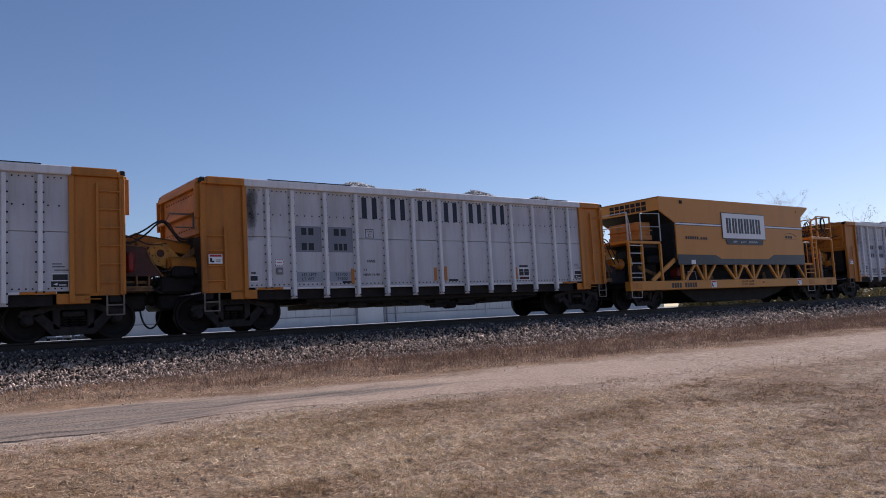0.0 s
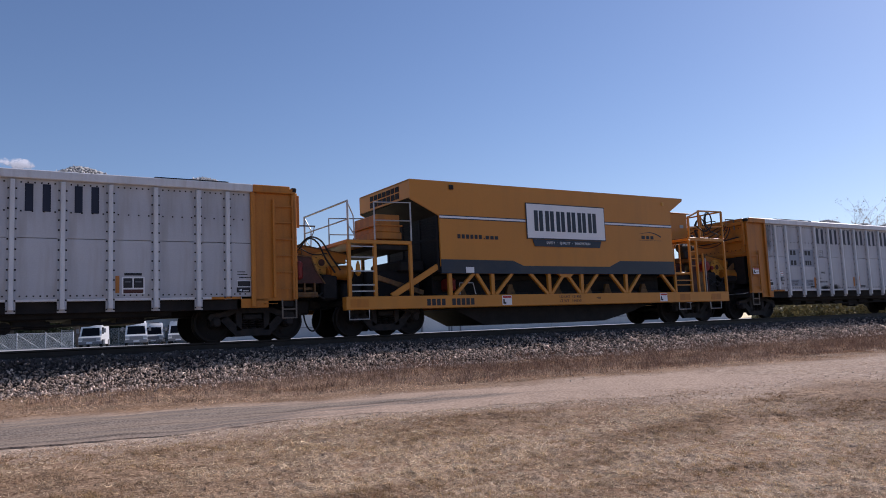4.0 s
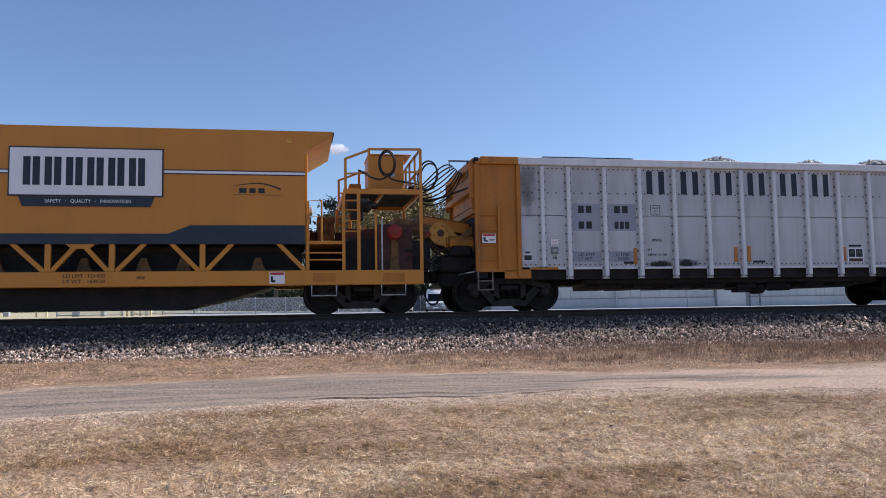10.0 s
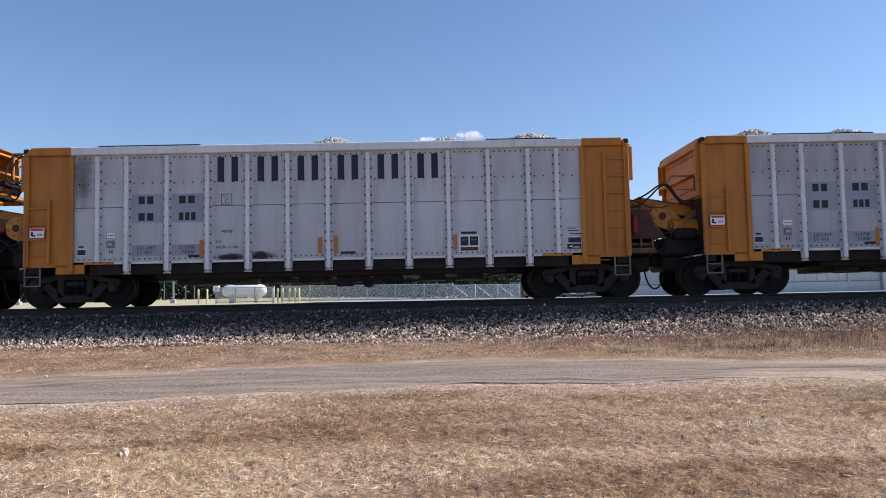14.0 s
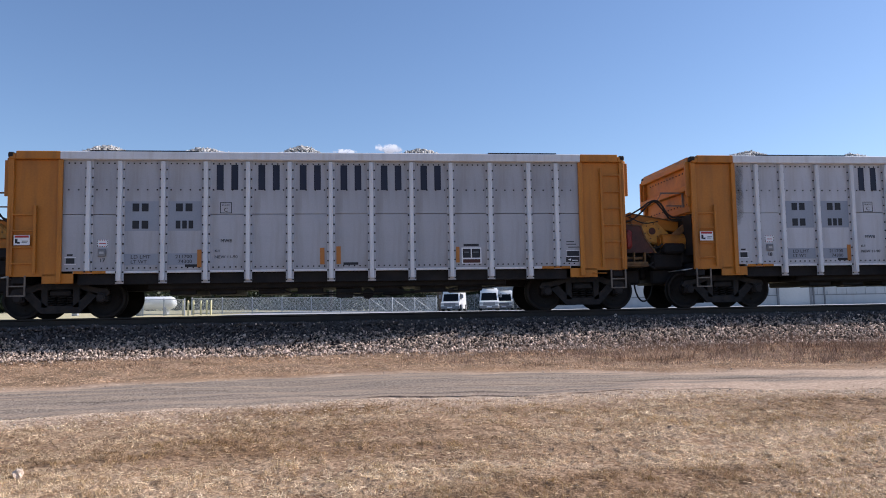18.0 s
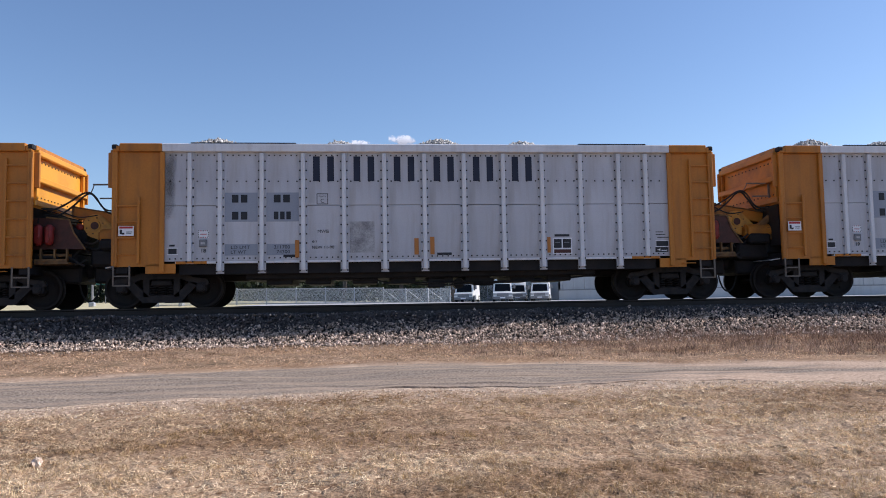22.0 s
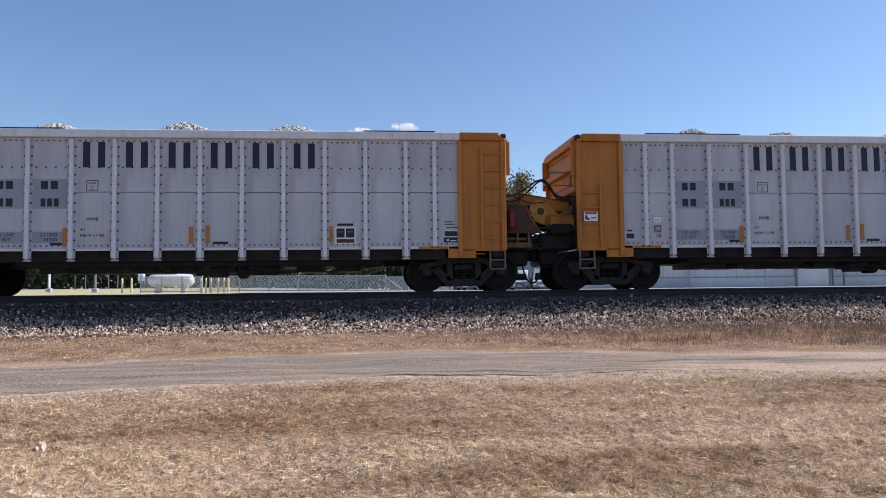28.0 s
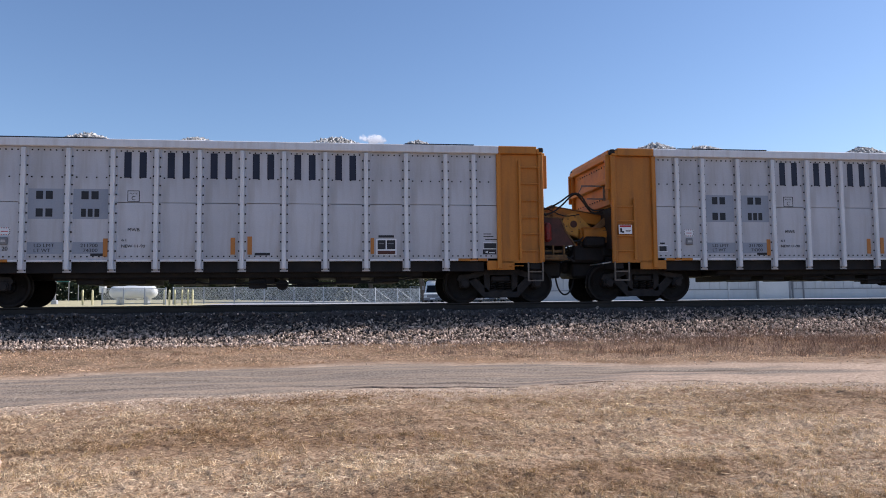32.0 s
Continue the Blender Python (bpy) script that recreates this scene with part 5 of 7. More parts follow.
    pl = part("placard", Mesh().box(-5.15, -4.91, y - 0.004, y, 1.57, 1.74), SIGNWHITE, car, "small white placard with a red and black hatched border")
    for i in range(5):
        for z in (1.575, 1.72):
            part("hatch", Mesh().box(-5.145 + i * 0.048, -5.12 + i * 0.048, y - 0.007, y - 0.004, z, z + 0.018), SIGNRED if i % 2 else INK, pl)
    for x in (-5.148, -4.93):
        for z in (1.60, 1.64, 1.68):
            part("hatch", Mesh().box(x, x + 0.018, y - 0.007, y - 0.004, z, z + 0.022), INK, pl)
    part("placard_line", Mesh().box(-5.10, -4.96, y - 0.007, y - 0.004, 1.645, 1.662), SIGNRED, pl)
    tag = part("owner_tag", Mesh().box(5.54, 5.86, y - 0.004, y, 1.135, 1.255), INK, car, "black tag with a pale mark")
    part("tag_mark", Mesh().plate([(5.58, 1.19), (5.66, 1.22), (5.66, 1.165)], y - 0.007, y - 0.004), SIGNWHITE, tag)
    part("tag_mark", Mesh().box(5.69, 5.83, y - 0.007, y - 0.004, 1.165, 1.185), SIGNWHITE, tag)
    sg = part("warning_sign", Mesh().box(-6.86, -6.53, y - 0.10, y - 0.085, 1.62, 1.84), SIGNWHITE, car, "white warning sign with a red head")
    part("sign_head", Mesh().box(-6.84, -6.55, y - 0.104, y - 0.10, 1.785, 1.83), SIGNRED, sg)
    part("sign_figure", Mesh().box(-6.83, -6.78, y - 0.104, y - 0.10, 1.66, 1.76).box(-6.79, -6.73, y - 0.104, y - 0.10, 1.65, 1.69).box(-6.69, -6.56, y - 0.104, y - 0.10, 1.70, 1.715).box(-6.69, -6.58, y - 0.104, y - 0.10, 1.67, 1.68), INK, sg)
    for xa, xb in ((-5.3, -2.95), (3.7, 5.35)):
        part("rim_strip", Mesh().box(xa, xb, y - 0.10, y + 0.02, 3.717, 3.738), BLACKSTEEL, car)
    part("grab_irons", Mesh().tube([(6.2, y - 0.02, 0.86), (6.2, y - 0.08, 0.86), (6.5, y - 0.08, 0.86), (6.5, y - 0.02, 0.86)], 0.012, 6), YELLOW, car)
    coupler(car, -1)
    coupler(car, 1)
    add_bogie(car, -6.06)
    add_bogie(car, 6.06)
    return car


def conveyor_car():
    """The unloading machine: a long truss frame with a closed yellow body and platforms on both ends."""
    car = thing("conveyor_car", (0, TRACK_Y, RAIL), "yellow conveyor unloading machine with navy skirt and end platforms", "railway wagon")
    Y = 1.55
    for s in (-1, 1):
        ya, yb = sorted((s * (Y - 0.25), s * Y))
        beam = part("frame_beam", Mesh().box(-7.42, 7.46, ya, yb, 0.66, 1.0, 0.015), ACTYEL, car, "long yellow side beam")
        ya, yb = sorted((s * (Y - 0.12), s * (Y - 0.02)))
        for x in (-4.26, -2.82, -0.73, 0.57, 2.47):
            part("truss_post", Mesh().box(x - 0.06, x + 0.06, ya, yb, 1.0, 1.62, 0.01), ACTYEL, car)
        ym = (ya + yb) / 2
        for a, b in (((-4.12, 1.0), (-3.45, 1.62)), ((-3.38, 1.62), (-2.95, 1.0)), ((-2.72, 1.0), (-2.10, 1.62)), ((-1.45, 1.62), (-0.80, 1.0)), ((-0.66, 1.0), (-0.12, 1.62)), ((-0.05, 1.62), (0.50, 1.0)),
                     ((0.66, 1.0), (1.25, 1.62)), ((1.80, 1.62), (2.40, 1.0)), ((2.55, 1.0), (3.12, 1.62)), ((4.12, 1.62), (4.72, 1.0))):
            part("truss_diagonal", Mesh().beam((a[0], ym, a[1]), (b[0], ym, b[1]), 0.09, 0.10, 0.01), ACTYEL, car)
        part("gusset", Mesh().plate([(-0.40, 1.62), (0.25, 1.62), (0.10, 1.50), (-0.25, 1.50)], ya, yb), ACTYEL, car)
        # body side with slanted hoods on both ends
        ya, yb = sorted((s * (Y - 0.06), s * (Y - 0.01)))
        part("body_side", Mesh().plate([(-4.55, 1.8), (4.72, 1.8), (4.72, 3.74), (5.36, 4.14), (5.36, 4.22), (-5.46, 4.17), (-5.46, 3.63), (-4.55, 3.2)], ya, yb), ACTYEL, car, "smooth golden yellow body side")
        yc, yd = sorted((s * (Y - 0.008), s * Y))
        part("navy_skirt", Mesh().plate([(-4.55, 1.6), (4.72, 1.6), (4.72, 2.03), (2.21, 2.02), (1.74, 1.83), (-1.70, 1.83), (-2.09, 1.98), (-4.55, 1.99)], yc, yd), NAVY, car)
        for xa, xb, z in ((-4.55, -1.55, 3.145), (1.64, 4.72, 3.19)):
            part("white_stripe", Mesh().box(xa, xb, yc, yd, z, z + 0.055), SIGNWHITE, car)
            for dz in (-0.025, 0.055):
                part("stripe_edge", Mesh().box(xa, xb, yc, yd, z + dz, z + dz + 0.025), NAVY, car)
    sgn = part("name_sign", Mesh().box(-1.54, 1.63, -Y - 0.02, -Y - 0.004, 2.64, 3.72, 0.004), NAVY, car, "white name board with navy border")
    part("sign_face", Mesh().box(-1.51, 1.60, -Y - 0.026, -Y - 0.02, 2.67, 3.69), SIGNWHITE, sgn)
    rects = []
    for i in range(6):
        x = -1.24 + i * 0.43
        w = 0.36
        rects += [(x, x + 0.145, 2.88, 3.50), (x + 0.19, x + 0.335, 2.88, 3.50)]
    blank_letters(sgn, NAVY, rects, -Y - 0.026, "name_block", "plain navy block in place of a name", 0.006)
    ban = part("motto_banner", Mesh().plate([(-1.33, 2.632), (1.44, 2.632), (1.36, 2.42), (-1.25, 2.42)], -Y - 0.014, -Y - 0.003), NAVY, car, "navy banner with white words")
    words("SAFETY   ·   QUALITY   ·   INNOVATION", 0.075, SIGNWHITE, ban, (-0.80, -Y - 0.016, 2.50), width=1.75)
    blank_letters(car, INK, [(-3.98 + i * 0.145, -3.98 + i * 0.145 + 0.10, 2.58, 2.70) for i in range(6)] + [(-3.02 + i * 0.16, -3.02 + i * 0.16 + 0.12, 2.58, 2.68) for i in range(3)] + [(-3.09, -3.05, 2.58, 2.61)], -Y + 0.006, "address_block", "plain dark block in place of an address")
    arc = Mesh()
    steps = np.linspace(0, 1, 18)
    upper = [(3.16 + 1.02 * a, 2.93 + 0.075 * math.sin(a * math.pi * 0.75) - 0.30 * max(0, a - 0.45) ** 1.6) for a in steps]
    lower = [(x, z - 0.008 - 0.032 * a) for (x, z), a in zip(upper, steps)]
    for p, q, r, t in zip(upper[:-1], upper[1:], lower[1:], lower[:-1]):
        arc.plate([p, q, r, t], -Y + 0.002, -Y + 0.008)
    part("logo_arc", arc, INK, car)
    blank_letters(car, INK, [(3.26, 3.42, 2.76, 2.87), (3.48, 3.62, 2.76, 2.87), (3.68, 3.82, 2.76, 2.87), (3.14, 4.22, 2.715, 2.723)], -Y + 0.006, "logo_block", "plain dark block in place of a logo")
    blank_letters(car, INK, [(-5.05 + i * 0.155 + (0.18 if i > 3 else 0), -5.05 + i * 0.155 + (0.18 if i > 3 else 0) + 0.115, 0.73, 0.91) for i in range(9)], -Y, "mark_block", "plain dark block in place of reporting marks")
    words("LD LMT  121450", 0.075, INK, car, (-0.40, -Y - 0.004, 0.87), width=0.85)
    words("LT WT   164550", 0.075, INK, car, (-0.40, -Y - 0.004, 0.75), width=0.85)
    words("MW", 0.07, INK, car, (1.10, -Y - 0.004, 0.82), width=0.18)
    for x in (-2.55, 3.93):
        w = part("warning_sign", Mesh().box(x, x + 0.34, -Y - 0.008, -Y, 0.70, 0.97), SIGNWHITE, car, "white warning sign with a red head")
        part("sign_head", Mesh().box(x + 0.02, x + 0.32, -Y - 0.012, -Y - 0.008, 0.90, 0.955), SIGNRED, w)
        part("sign_figure", Mesh().box(x + 0.03, x + 0.08, -Y - 0.012, -Y - 0.008, 0.74, 0.87).box(x + 0.06, x + 0.13, -Y - 0.012, -Y - 0.008, 0.73, 0.78), INK, w)
    part("service_plate", Mesh().box(-3.75, -3.48, -Y - 0.015, -Y - 0.002, 1.62, 1.78), SIGNWHITE, car)
    # roof with bulkheads
    part("roof", Mesh().plate([(-5.46, 4.13), (-5.46, 4.17), (5.36, 4.22), (5.36, 4.18)], -Y + 0.06, Y - 0.06), ACTYEL, car)
    part("roof_fittings", Mesh().box(-4.6, -4.4, -1.2, -1.0, 4.17, 4.22).box(0.9, 1.1, -1.2, -1.0, 4.18, 4.24).box(4.45, 4.6, -1.3, -1.1, 4.2, 4.26).box(4.75, 5.40, -1.4, -0.4, 4.21, 4.235), BLACKSTEEL, car)
    part("marker_light", Mesh().box(-4.20, -4.06, -Y - 0.03, -Y + 0.01, 3.95, 4.08, 0.01), BLACKSTEEL, car).location = (0, 0, 0)
    part("vent_plate", Mesh().box(4.30, 4.42, -Y - 0.02, -Y + 0.01, 3.92, 4.04, 0.01), PALEYEL, car)
    for e, x0, zl in ((-1, -4.55, 3.2), (1, 4.72, 3.74)):
        part("end_bulkhead", Mesh().box(min(x0, x0 - e * 0.04), max(x0, x0 - e * 0.04), -Y + 0.06, Y - 0.06, 1.6, 4.15), BLACKSTEEL, car)
        fr = Mesh()
        for y in (-1.47, -0.55, 0.45, 1.38):
            fr.box(min(x0, x0 + e * 0.06), max(x0, x0 + e * 0.06), y, y + 0.09, 1.65, 3.7, 0.006)
        for z in (1.65, 2.55, 3.6):
            fr.box(min(x0, x0 + e * 0.055), max(x0, x0 + e * 0.055), -1.46, 1.46, z, z + 0.09, 0.006)
        # leading louvres black instead of yellow: shade under the hood, put into the colour
        grille = part("louvre_frame", fr, SUNLITYEL if e > 0 else BLACKSTEEL, car, "yellow louvred end wall" if e > 0 else "louvred end wall, coloured black for the shade under its hood")
        slat = Mesh()
        slat.beam((x0 + e * 0.03, -1.42, 0), (x0 + e * 0.03, 1.42, 0), 0.012, 0.056)
        slat = slat.data("louvre", SUNLITYEL if e > 0 else BLACKSTEEL)
        for i in range(24):
            z = 1.78 + i * 0.075
            if abs(z - 2.6) > 0.05:
                part("louvre", slat, None, grille, at=(0, 0, z))
        if e > 0:
            for y in (-1.0, 0.75):
                part("work_lamp", Mesh().turned([(x0 + 0.07, 0.10), (x0 + 0.16, 0.11), (x0 + 0.18, 0.08)], 14, "x", (0, y, 2.42)), GALV, grille, "round work lamp", True)
        # hood underside and face
        xe = -5.46 if e < 0 else 5.36
        zb, zt = (3.63, 4.15) if e < 0 else (4.12, 4.2)
        hood = Mesh().add([(x0, -1.49, zl), (x0, 1.49, zl), (xe, 1.49, zb), (xe, -1.49, zb), (x0, -1.49, zl + 0.03), (x0, 1.49, zl + 0.03), (xe, 1.49, zb + 0.03), (xe, -1.49, zb + 0.03)],
                          [(0, 1, 2, 3), (4, 7, 6, 5), (0, 4, 5, 1), (2, 6, 7, 3), (0, 3, 7, 4), (1, 5, 6, 2)])
        # leading hood floor black for its shade, trailing one in the brightened yellow
        part("hood_floor", hood, BLACKSTEEL if e < 0 else SUNLITYEL, car)
        part("hood_face", Mesh().box(min(xe, xe - e * 0.03), max(xe, xe - e * 0.03), -1.49, 1.49, zb, zt), ACTYEL, car)
        if e < 0:
            g = Mesh()
            for i in range(7):
                g.box(xe - 0.015, xe, -0.95 + i * 0.26, -0.75 + i * 0.26, 3.72, 3.88).box(xe - 0.015, xe, -0.95 + i * 0.26, -0.75 + i * 0.26, 3.92, 4.06)
            part("hood_grille", g, BLACKSTEEL, car)
    # machinery in and under the frame
    part("belly_hopper", Mesh().plate([(-3.9, 0.66), (-2.85, 0.17), (1.9, 0.15), (3.1, 0.40), (4.0, 0.66)], -1.0, 1.0), BLACKSTEEL, car)
    part("deck", Mesh().box(-7.3, 7.3, -1.3, 1.3, 0.80, 0.92), BLACKSTEEL, car)
    part("belt_bed", Mesh().box(-4.4, 4.6, -0.9, 0.9, 1.45, 1.60, 0.02).box(-4.4, 4.6, -1.0, 1.0, 0.95, 1.1, 0.02), CONVEYOR, car)
    for i, x in enumerate((-3.65, -1.9, -0.1, 1.15, 2.0, 3.65)):
        part("idler_bracket", Mesh().plate([(x - 0.16, 1.02), (x + 0.18, 1.02), (x + 0.10, 1.2), (x + 0.07, 1.32), (x - 0.05, 1.32), (x - 0.1, 1.2)], -1.12, -1.02), GRIMYTAN, car)
    part("inner_hopper", Mesh().box(-4.45, 4.65, -0.85, 0.85, 0.93, 1.64, 0.02), BLACKSTEEL, car, "black hopper side behind the truss")
    part("leading_machinery", Mesh().box(-6.45, -4.75, -0.7, 1.0, 0.95, 1.75, 0.05).box(-7.1, -6.5, -0.6, 0.9, 0.95, 1.45, 0.05).box(-5.5, -4.7, -0.9, 0.9, 1.7, 2.02, 0.05), BLACKSTEEL, car, "dark grimy machinery under the platform")
    part("red_gearbox", Mesh().box(-4.15, -3.85, -1.2, -0.8, 1.15, 1.5, 0.05), REDPAINT, car)
    # leading platform
    fr = Mesh()
    lead = part("leading_platform", Mesh().box(-7.32, -5.40, -1.45, 1.45, 2.38, 2.48, 0.01), ACTYEL, car, "raised yellow platform")
    for s in (-1, 1):
        for x in (-7.27, -6.53, -5.46):
            part("platform_post", Mesh().box(x - 0.045, x + 0.045, s * 1.45 - 0.045, s * 1.45 + 0.045, 1.0, 2.38, 0.008), ACTYEL, lead)
        yl = s * 1.47
        for z in (1.14, 1.30, 1.66, 2.02, 2.30):
            part("rung", Mesh().beam((-7.27, yl, z), (-6.53, yl, z), 0.03, 0.03), GALV, lead)
        h = Mesh().tube([(-6.52, yl, 2.48), (-6.52, yl, 3.48), (-5.42, yl, 3.52), (-5.42, yl, 2.48)], 0.025, 7).tube([(-6.52, yl, 3.0), (-5.42, yl, 3.02)], 0.018, 6)
        h.tube([(-7.28, yl, 2.48), (-7.28, yl, 3.50)], 0.03, 7).tube([(-7.28, yl, 3.45), (-7.1, yl + s * -0.05, 3.1), (-7.1, yl, 2.48)], 0.018, 6).tube([(-7.28, yl, 2.85), (-7.1, yl, 2.6)], 0.015, 6)
        part("handrail", h, GALV, lead, "grey tube handrail")
        part("brace", Mesh().beam((-6.05, s * 1.42, 1.0), (-4.6, s * 1.42, 1.80), 0.08, 0.16, 0.01), ACTYEL, lead)
        part("inner_brace", Mesh().beam((-6.4, s * 1.1, 1.55), (-4.9, s * 1.1, 1.1), 0.08, 0.14, 0.01), GRIMYTAN, lead)
    h = Mesh().tube([(-7.28, -1.47, 3.48), (-7.28, 1.47, 3.48)], 0.025, 7).tube([(-7.28, -1.47, 3.0), (-7.28, 1.47, 3.0)], 0.018, 6)
    part("end_handrail", h, GALV, lead)
    box = part("control_box", Mesh().box(-6.36, -5.56, -1.2, 0.2, 2.55, 2.74, 0.015).box(-6.30, -5.60, -1.18, 0.2, 2.74, 3.22, 0.02), YELLOW, lead, "orange tan steel cabinet")
    part("cabinet_lid", Mesh().box(-6.38, -5.54, -1.22, 0.22, 2.90, 2.94, 0.006), YELLOW, box)
    part("under_tank", Mesh().box(-6.5, -5.45, -1.38, 1.38, 2.24, 2.375, 0.01), BLACKSTEEL, lead)
    part("hook_block", Mesh().turned([(1.55, 0.02), (1.62, 0.08), (1.85, 0.05), (1.95, 0.02)], 10, "z", (-6.9, -1.2, 0)), PALEYEL, lead, "", True)
    part("leading_drive", Mesh().box(-7.8, -7.34, -0.9, 0.9, 0.95, 1.62, 0.06), BLACKSTEEL, car, "black oily drive housing")
    part("leading_chute", Mesh().beam((-7.4, 0, 1.7), (-4.7, 0, 1.2), 1.1, 0.3, 0.02), BLACKSTEEL, car)
    # trailing platforms: low deck, then a high deck with a cabinet and hoses
    fr = Mesh()
    for y in (-1.50, 1.44):
        fr.box(5.60, 7.46, y, y + 0.06, 2.78, 2.90, 0.008)
    for x in (5.60, 6.5, 7.40):
        fr.box(x, x + 0.06, -1.44, 1.44, 2.78, 2.88, 0.008)
    trail = part("trailing_platform", fr, ACTYEL, car, "high yellow platform with railings")
    gr = Mesh()
    for y in np.arange(-1.41, 1.43, 0.055):
        gr.box(5.66, 7.40, y, y + 0.008, 2.88, 2.905)
    for x in np.arange(5.75, 7.4, 0.16):
        gr.box(x, x + 0.008, -1.44, 1.44, 2.885, 2.90)
    part("deck_grating", gr, CONVEYOR, trail, "open steel deck grating")
    part("low_deck", Mesh().box(4.74, 5.62, -1.5, 1.5, 1.60, 1.68, 0.01), ACTYEL, trail)
    for s in (-1, 1):
        yl = s * 1.5
        for x, z1 in ((4.78, 1.60), (5.60, 2.80), (5.95, 2.80), (7.42, 2.80)):
            part("platform_post", Mesh().box(x - 0.038, x + 0.038, yl - 0.04, yl + 0.04, 1.0, z1, 0.008), ACTYEL, trail)
        for z in (1.24, 1.40):
            part("step", Mesh().beam((4.78, yl, z), (5.60, yl, z), 0.10, 0.03), ACTYEL, trail)
        for z in (1.9, 2.15, 2.4, 2.62):
            part("rung", Mesh().beam((5.60, yl, z), (5.95, yl, z), 0.03, 0.03), ACTYEL, trail)
        h = Mesh().tube([(4.80, yl, 1.66), (4.80, yl, 2.60), (5.10, yl, 2.62), (5.10, yl, 1.66)], 0.022, 7)
        part("low_handrail", h, ACTYEL, trail)
        h = Mesh()
        for x in (5.65, 6.2, 7.42):
            h.beam((x, yl, 2.90), (x, yl, 3.86 if x > 6 else 3.62), 0.06, 0.06)
        h.beam((5.65, yl, 3.60), (6.2, yl, 3.82), 0.05, 0.05).beam((6.2, yl, 3.84), (7.42, yl, 3.86), 0.05, 0.05)
        h.beam((5.65, yl, 3.25), (7.42, yl, 3.32), 0.04, 0.04)
        part("high_handrail", h, ACTYEL, trail)
        part("inner_post", Mesh().box(6.33, 6.38, yl - 0.08 * s - 0.025, yl - 0.08 * s + 0.025, 1.0, 2.35), ACTYEL, trail)
        part("grab_pole", Mesh().tube([(6.50, yl - 0.1 * s, 1.0), (6.50, yl - 0.1 * s, 2.2)], 0.02, 7), GALV, trail, "", True)
    end = Mesh()
    for z in (3.4, 3.86):
        end.beam((7.42, -1.5, z), (7.42, 1.5, z), 0.045, 0.045)
    for y in (-0.6, 0.3, 1.0):
        end.beam((7.42, y, 2.9), (7.42, y, 3.86), 0.045, 0.045)
    part("end_handrail", end, ACTYEL, trail)
    cab = part("hydraulic_cabinet", Mesh().box(6.32, 7.20, -0.15, -0.10, 2.93, 3.98, 0.01).box(6.32, 6.36, -0.10, 0.95, 2.93, 3.98, 0.008), ACTYEL, trail, "yellow valve cabinet open towards the hoses")
    part("cabinet_lid", Mesh().box(6.30, 7.40, -0.20, 1.05, 3.98, 4.005, 0.006), ACTYEL, cab)
    part("cabinet_rear", Mesh().box(6.32, 7.20, 0.95, 1.0, 2.93, 3.98, 0.01), ACTYEL, cab)
    part("cabinet_notice", Mesh().box(6.78, 6.98, -0.16, -0.15, 3.44, 3.55), GALV, cab)
    part("valve_block", Mesh().box(6.6, 7.1, 0.0, 0.4, 2.93, 3.3, 0.02), BLACKSTEEL, cab)
    part("oil_cooler", Mesh().box(5.85, 6.15, 0.2, 1.2, 2.95, 3.30, 0.02), GRIMYYEL, trail, "grimy yellow oil cooler")
    def bent(a, b, c, d, n=16):
        """Points along a hanging hose from a to d, pulled towards b and c."""
        a, b, c, d = (Vector(p) for p in (a, b, c, d))
        return [a * (1 - t) ** 3 + b * 3 * t * (1 - t) ** 2 + c * 3 * t * t * (1 - t) + d * t ** 3 for t in np.linspace(0, 1, n)]

    for k, r in enumerate((0.31, 0.27)):
        pts = [(6.62 + r * 0.62 * math.cos(a), -1.55 - 0.03 * k, 3.50 + r * math.sin(a)) for a in np.linspace(0, 2 * math.pi, 22)[:-1]]
        part("hose_coil", Mesh().tube(pts, 0.020, 6, True), RUBBER, trail, "coiled black hose", True)
    part("hanging_hose", Mesh().tube(bent((6.70, -1.56, 3.26), (6.5, -1.56, 3.05), (7.2, -1.54, 3.08), (7.40, -1.3, 3.05)), 0.022, 6), RUBBER, trail, "black hydraulic hose", True)
    part("hanging_hose", Mesh().tube(bent((5.95, -1.5, 3.34), (6.2, -1.54, 3.22), (6.4, -1.56, 2.98), (6.66, -1.56, 3.22)), 0.022, 6), RUBBER, trail, "black hydraulic hose", True)
    for k in range(8):
        y0, y1 = 0.0 + 0.11 * k, -1.0 + 0.07 * k
        pts = bent((7.36, y0, 3.18 - 0.02 * k), (7.62 + 0.05 * k, y0, 2.46 + 0.13 * k), (8.28 - 0.03 * k, y1, 2.50 + 0.19 * k), (8.52 - 0.02 * k, y1, 3.40 + 0.04 * k))
        part("hanging_hose", Mesh().tube(pts, 0.018, 6), RUBBER, trail, "black hydraulic hose", True)
    part("hanging_hose", Mesh().tube(bent((7.36, 0.2, 3.1), (7.8, 0.0, 2.6), (8.3, -1.0, 2.95), (8.72, -1.2, 3.02)), 0.026, 6), RUBBER, trail, "black hydraulic hose", True)
    part("hose_clamp", Mesh().box(7.34, 7.50, -0.2, 1.0, 3.08, 3.20, 0.02), BLACKSTEEL, trail)
    for k in range(2):
        pts = [(7.78 + 0.06 * k + (0.27 - 0.02 * k) * math.cos(a) * (1 if math.cos(a) > 0 else 0.85), -0.25 + 0.12 * k, 3.46 + (0.37 - 0.04 * k) * math.sin(a) + 0.08 * math.cos(a)) for a in np.linspace(0, 2 * math.pi, 24)[:-1]]
        part("hose_loop", Mesh().tube(pts, 0.022, 6, True), RUBBER, trail, "looped black hose", True)
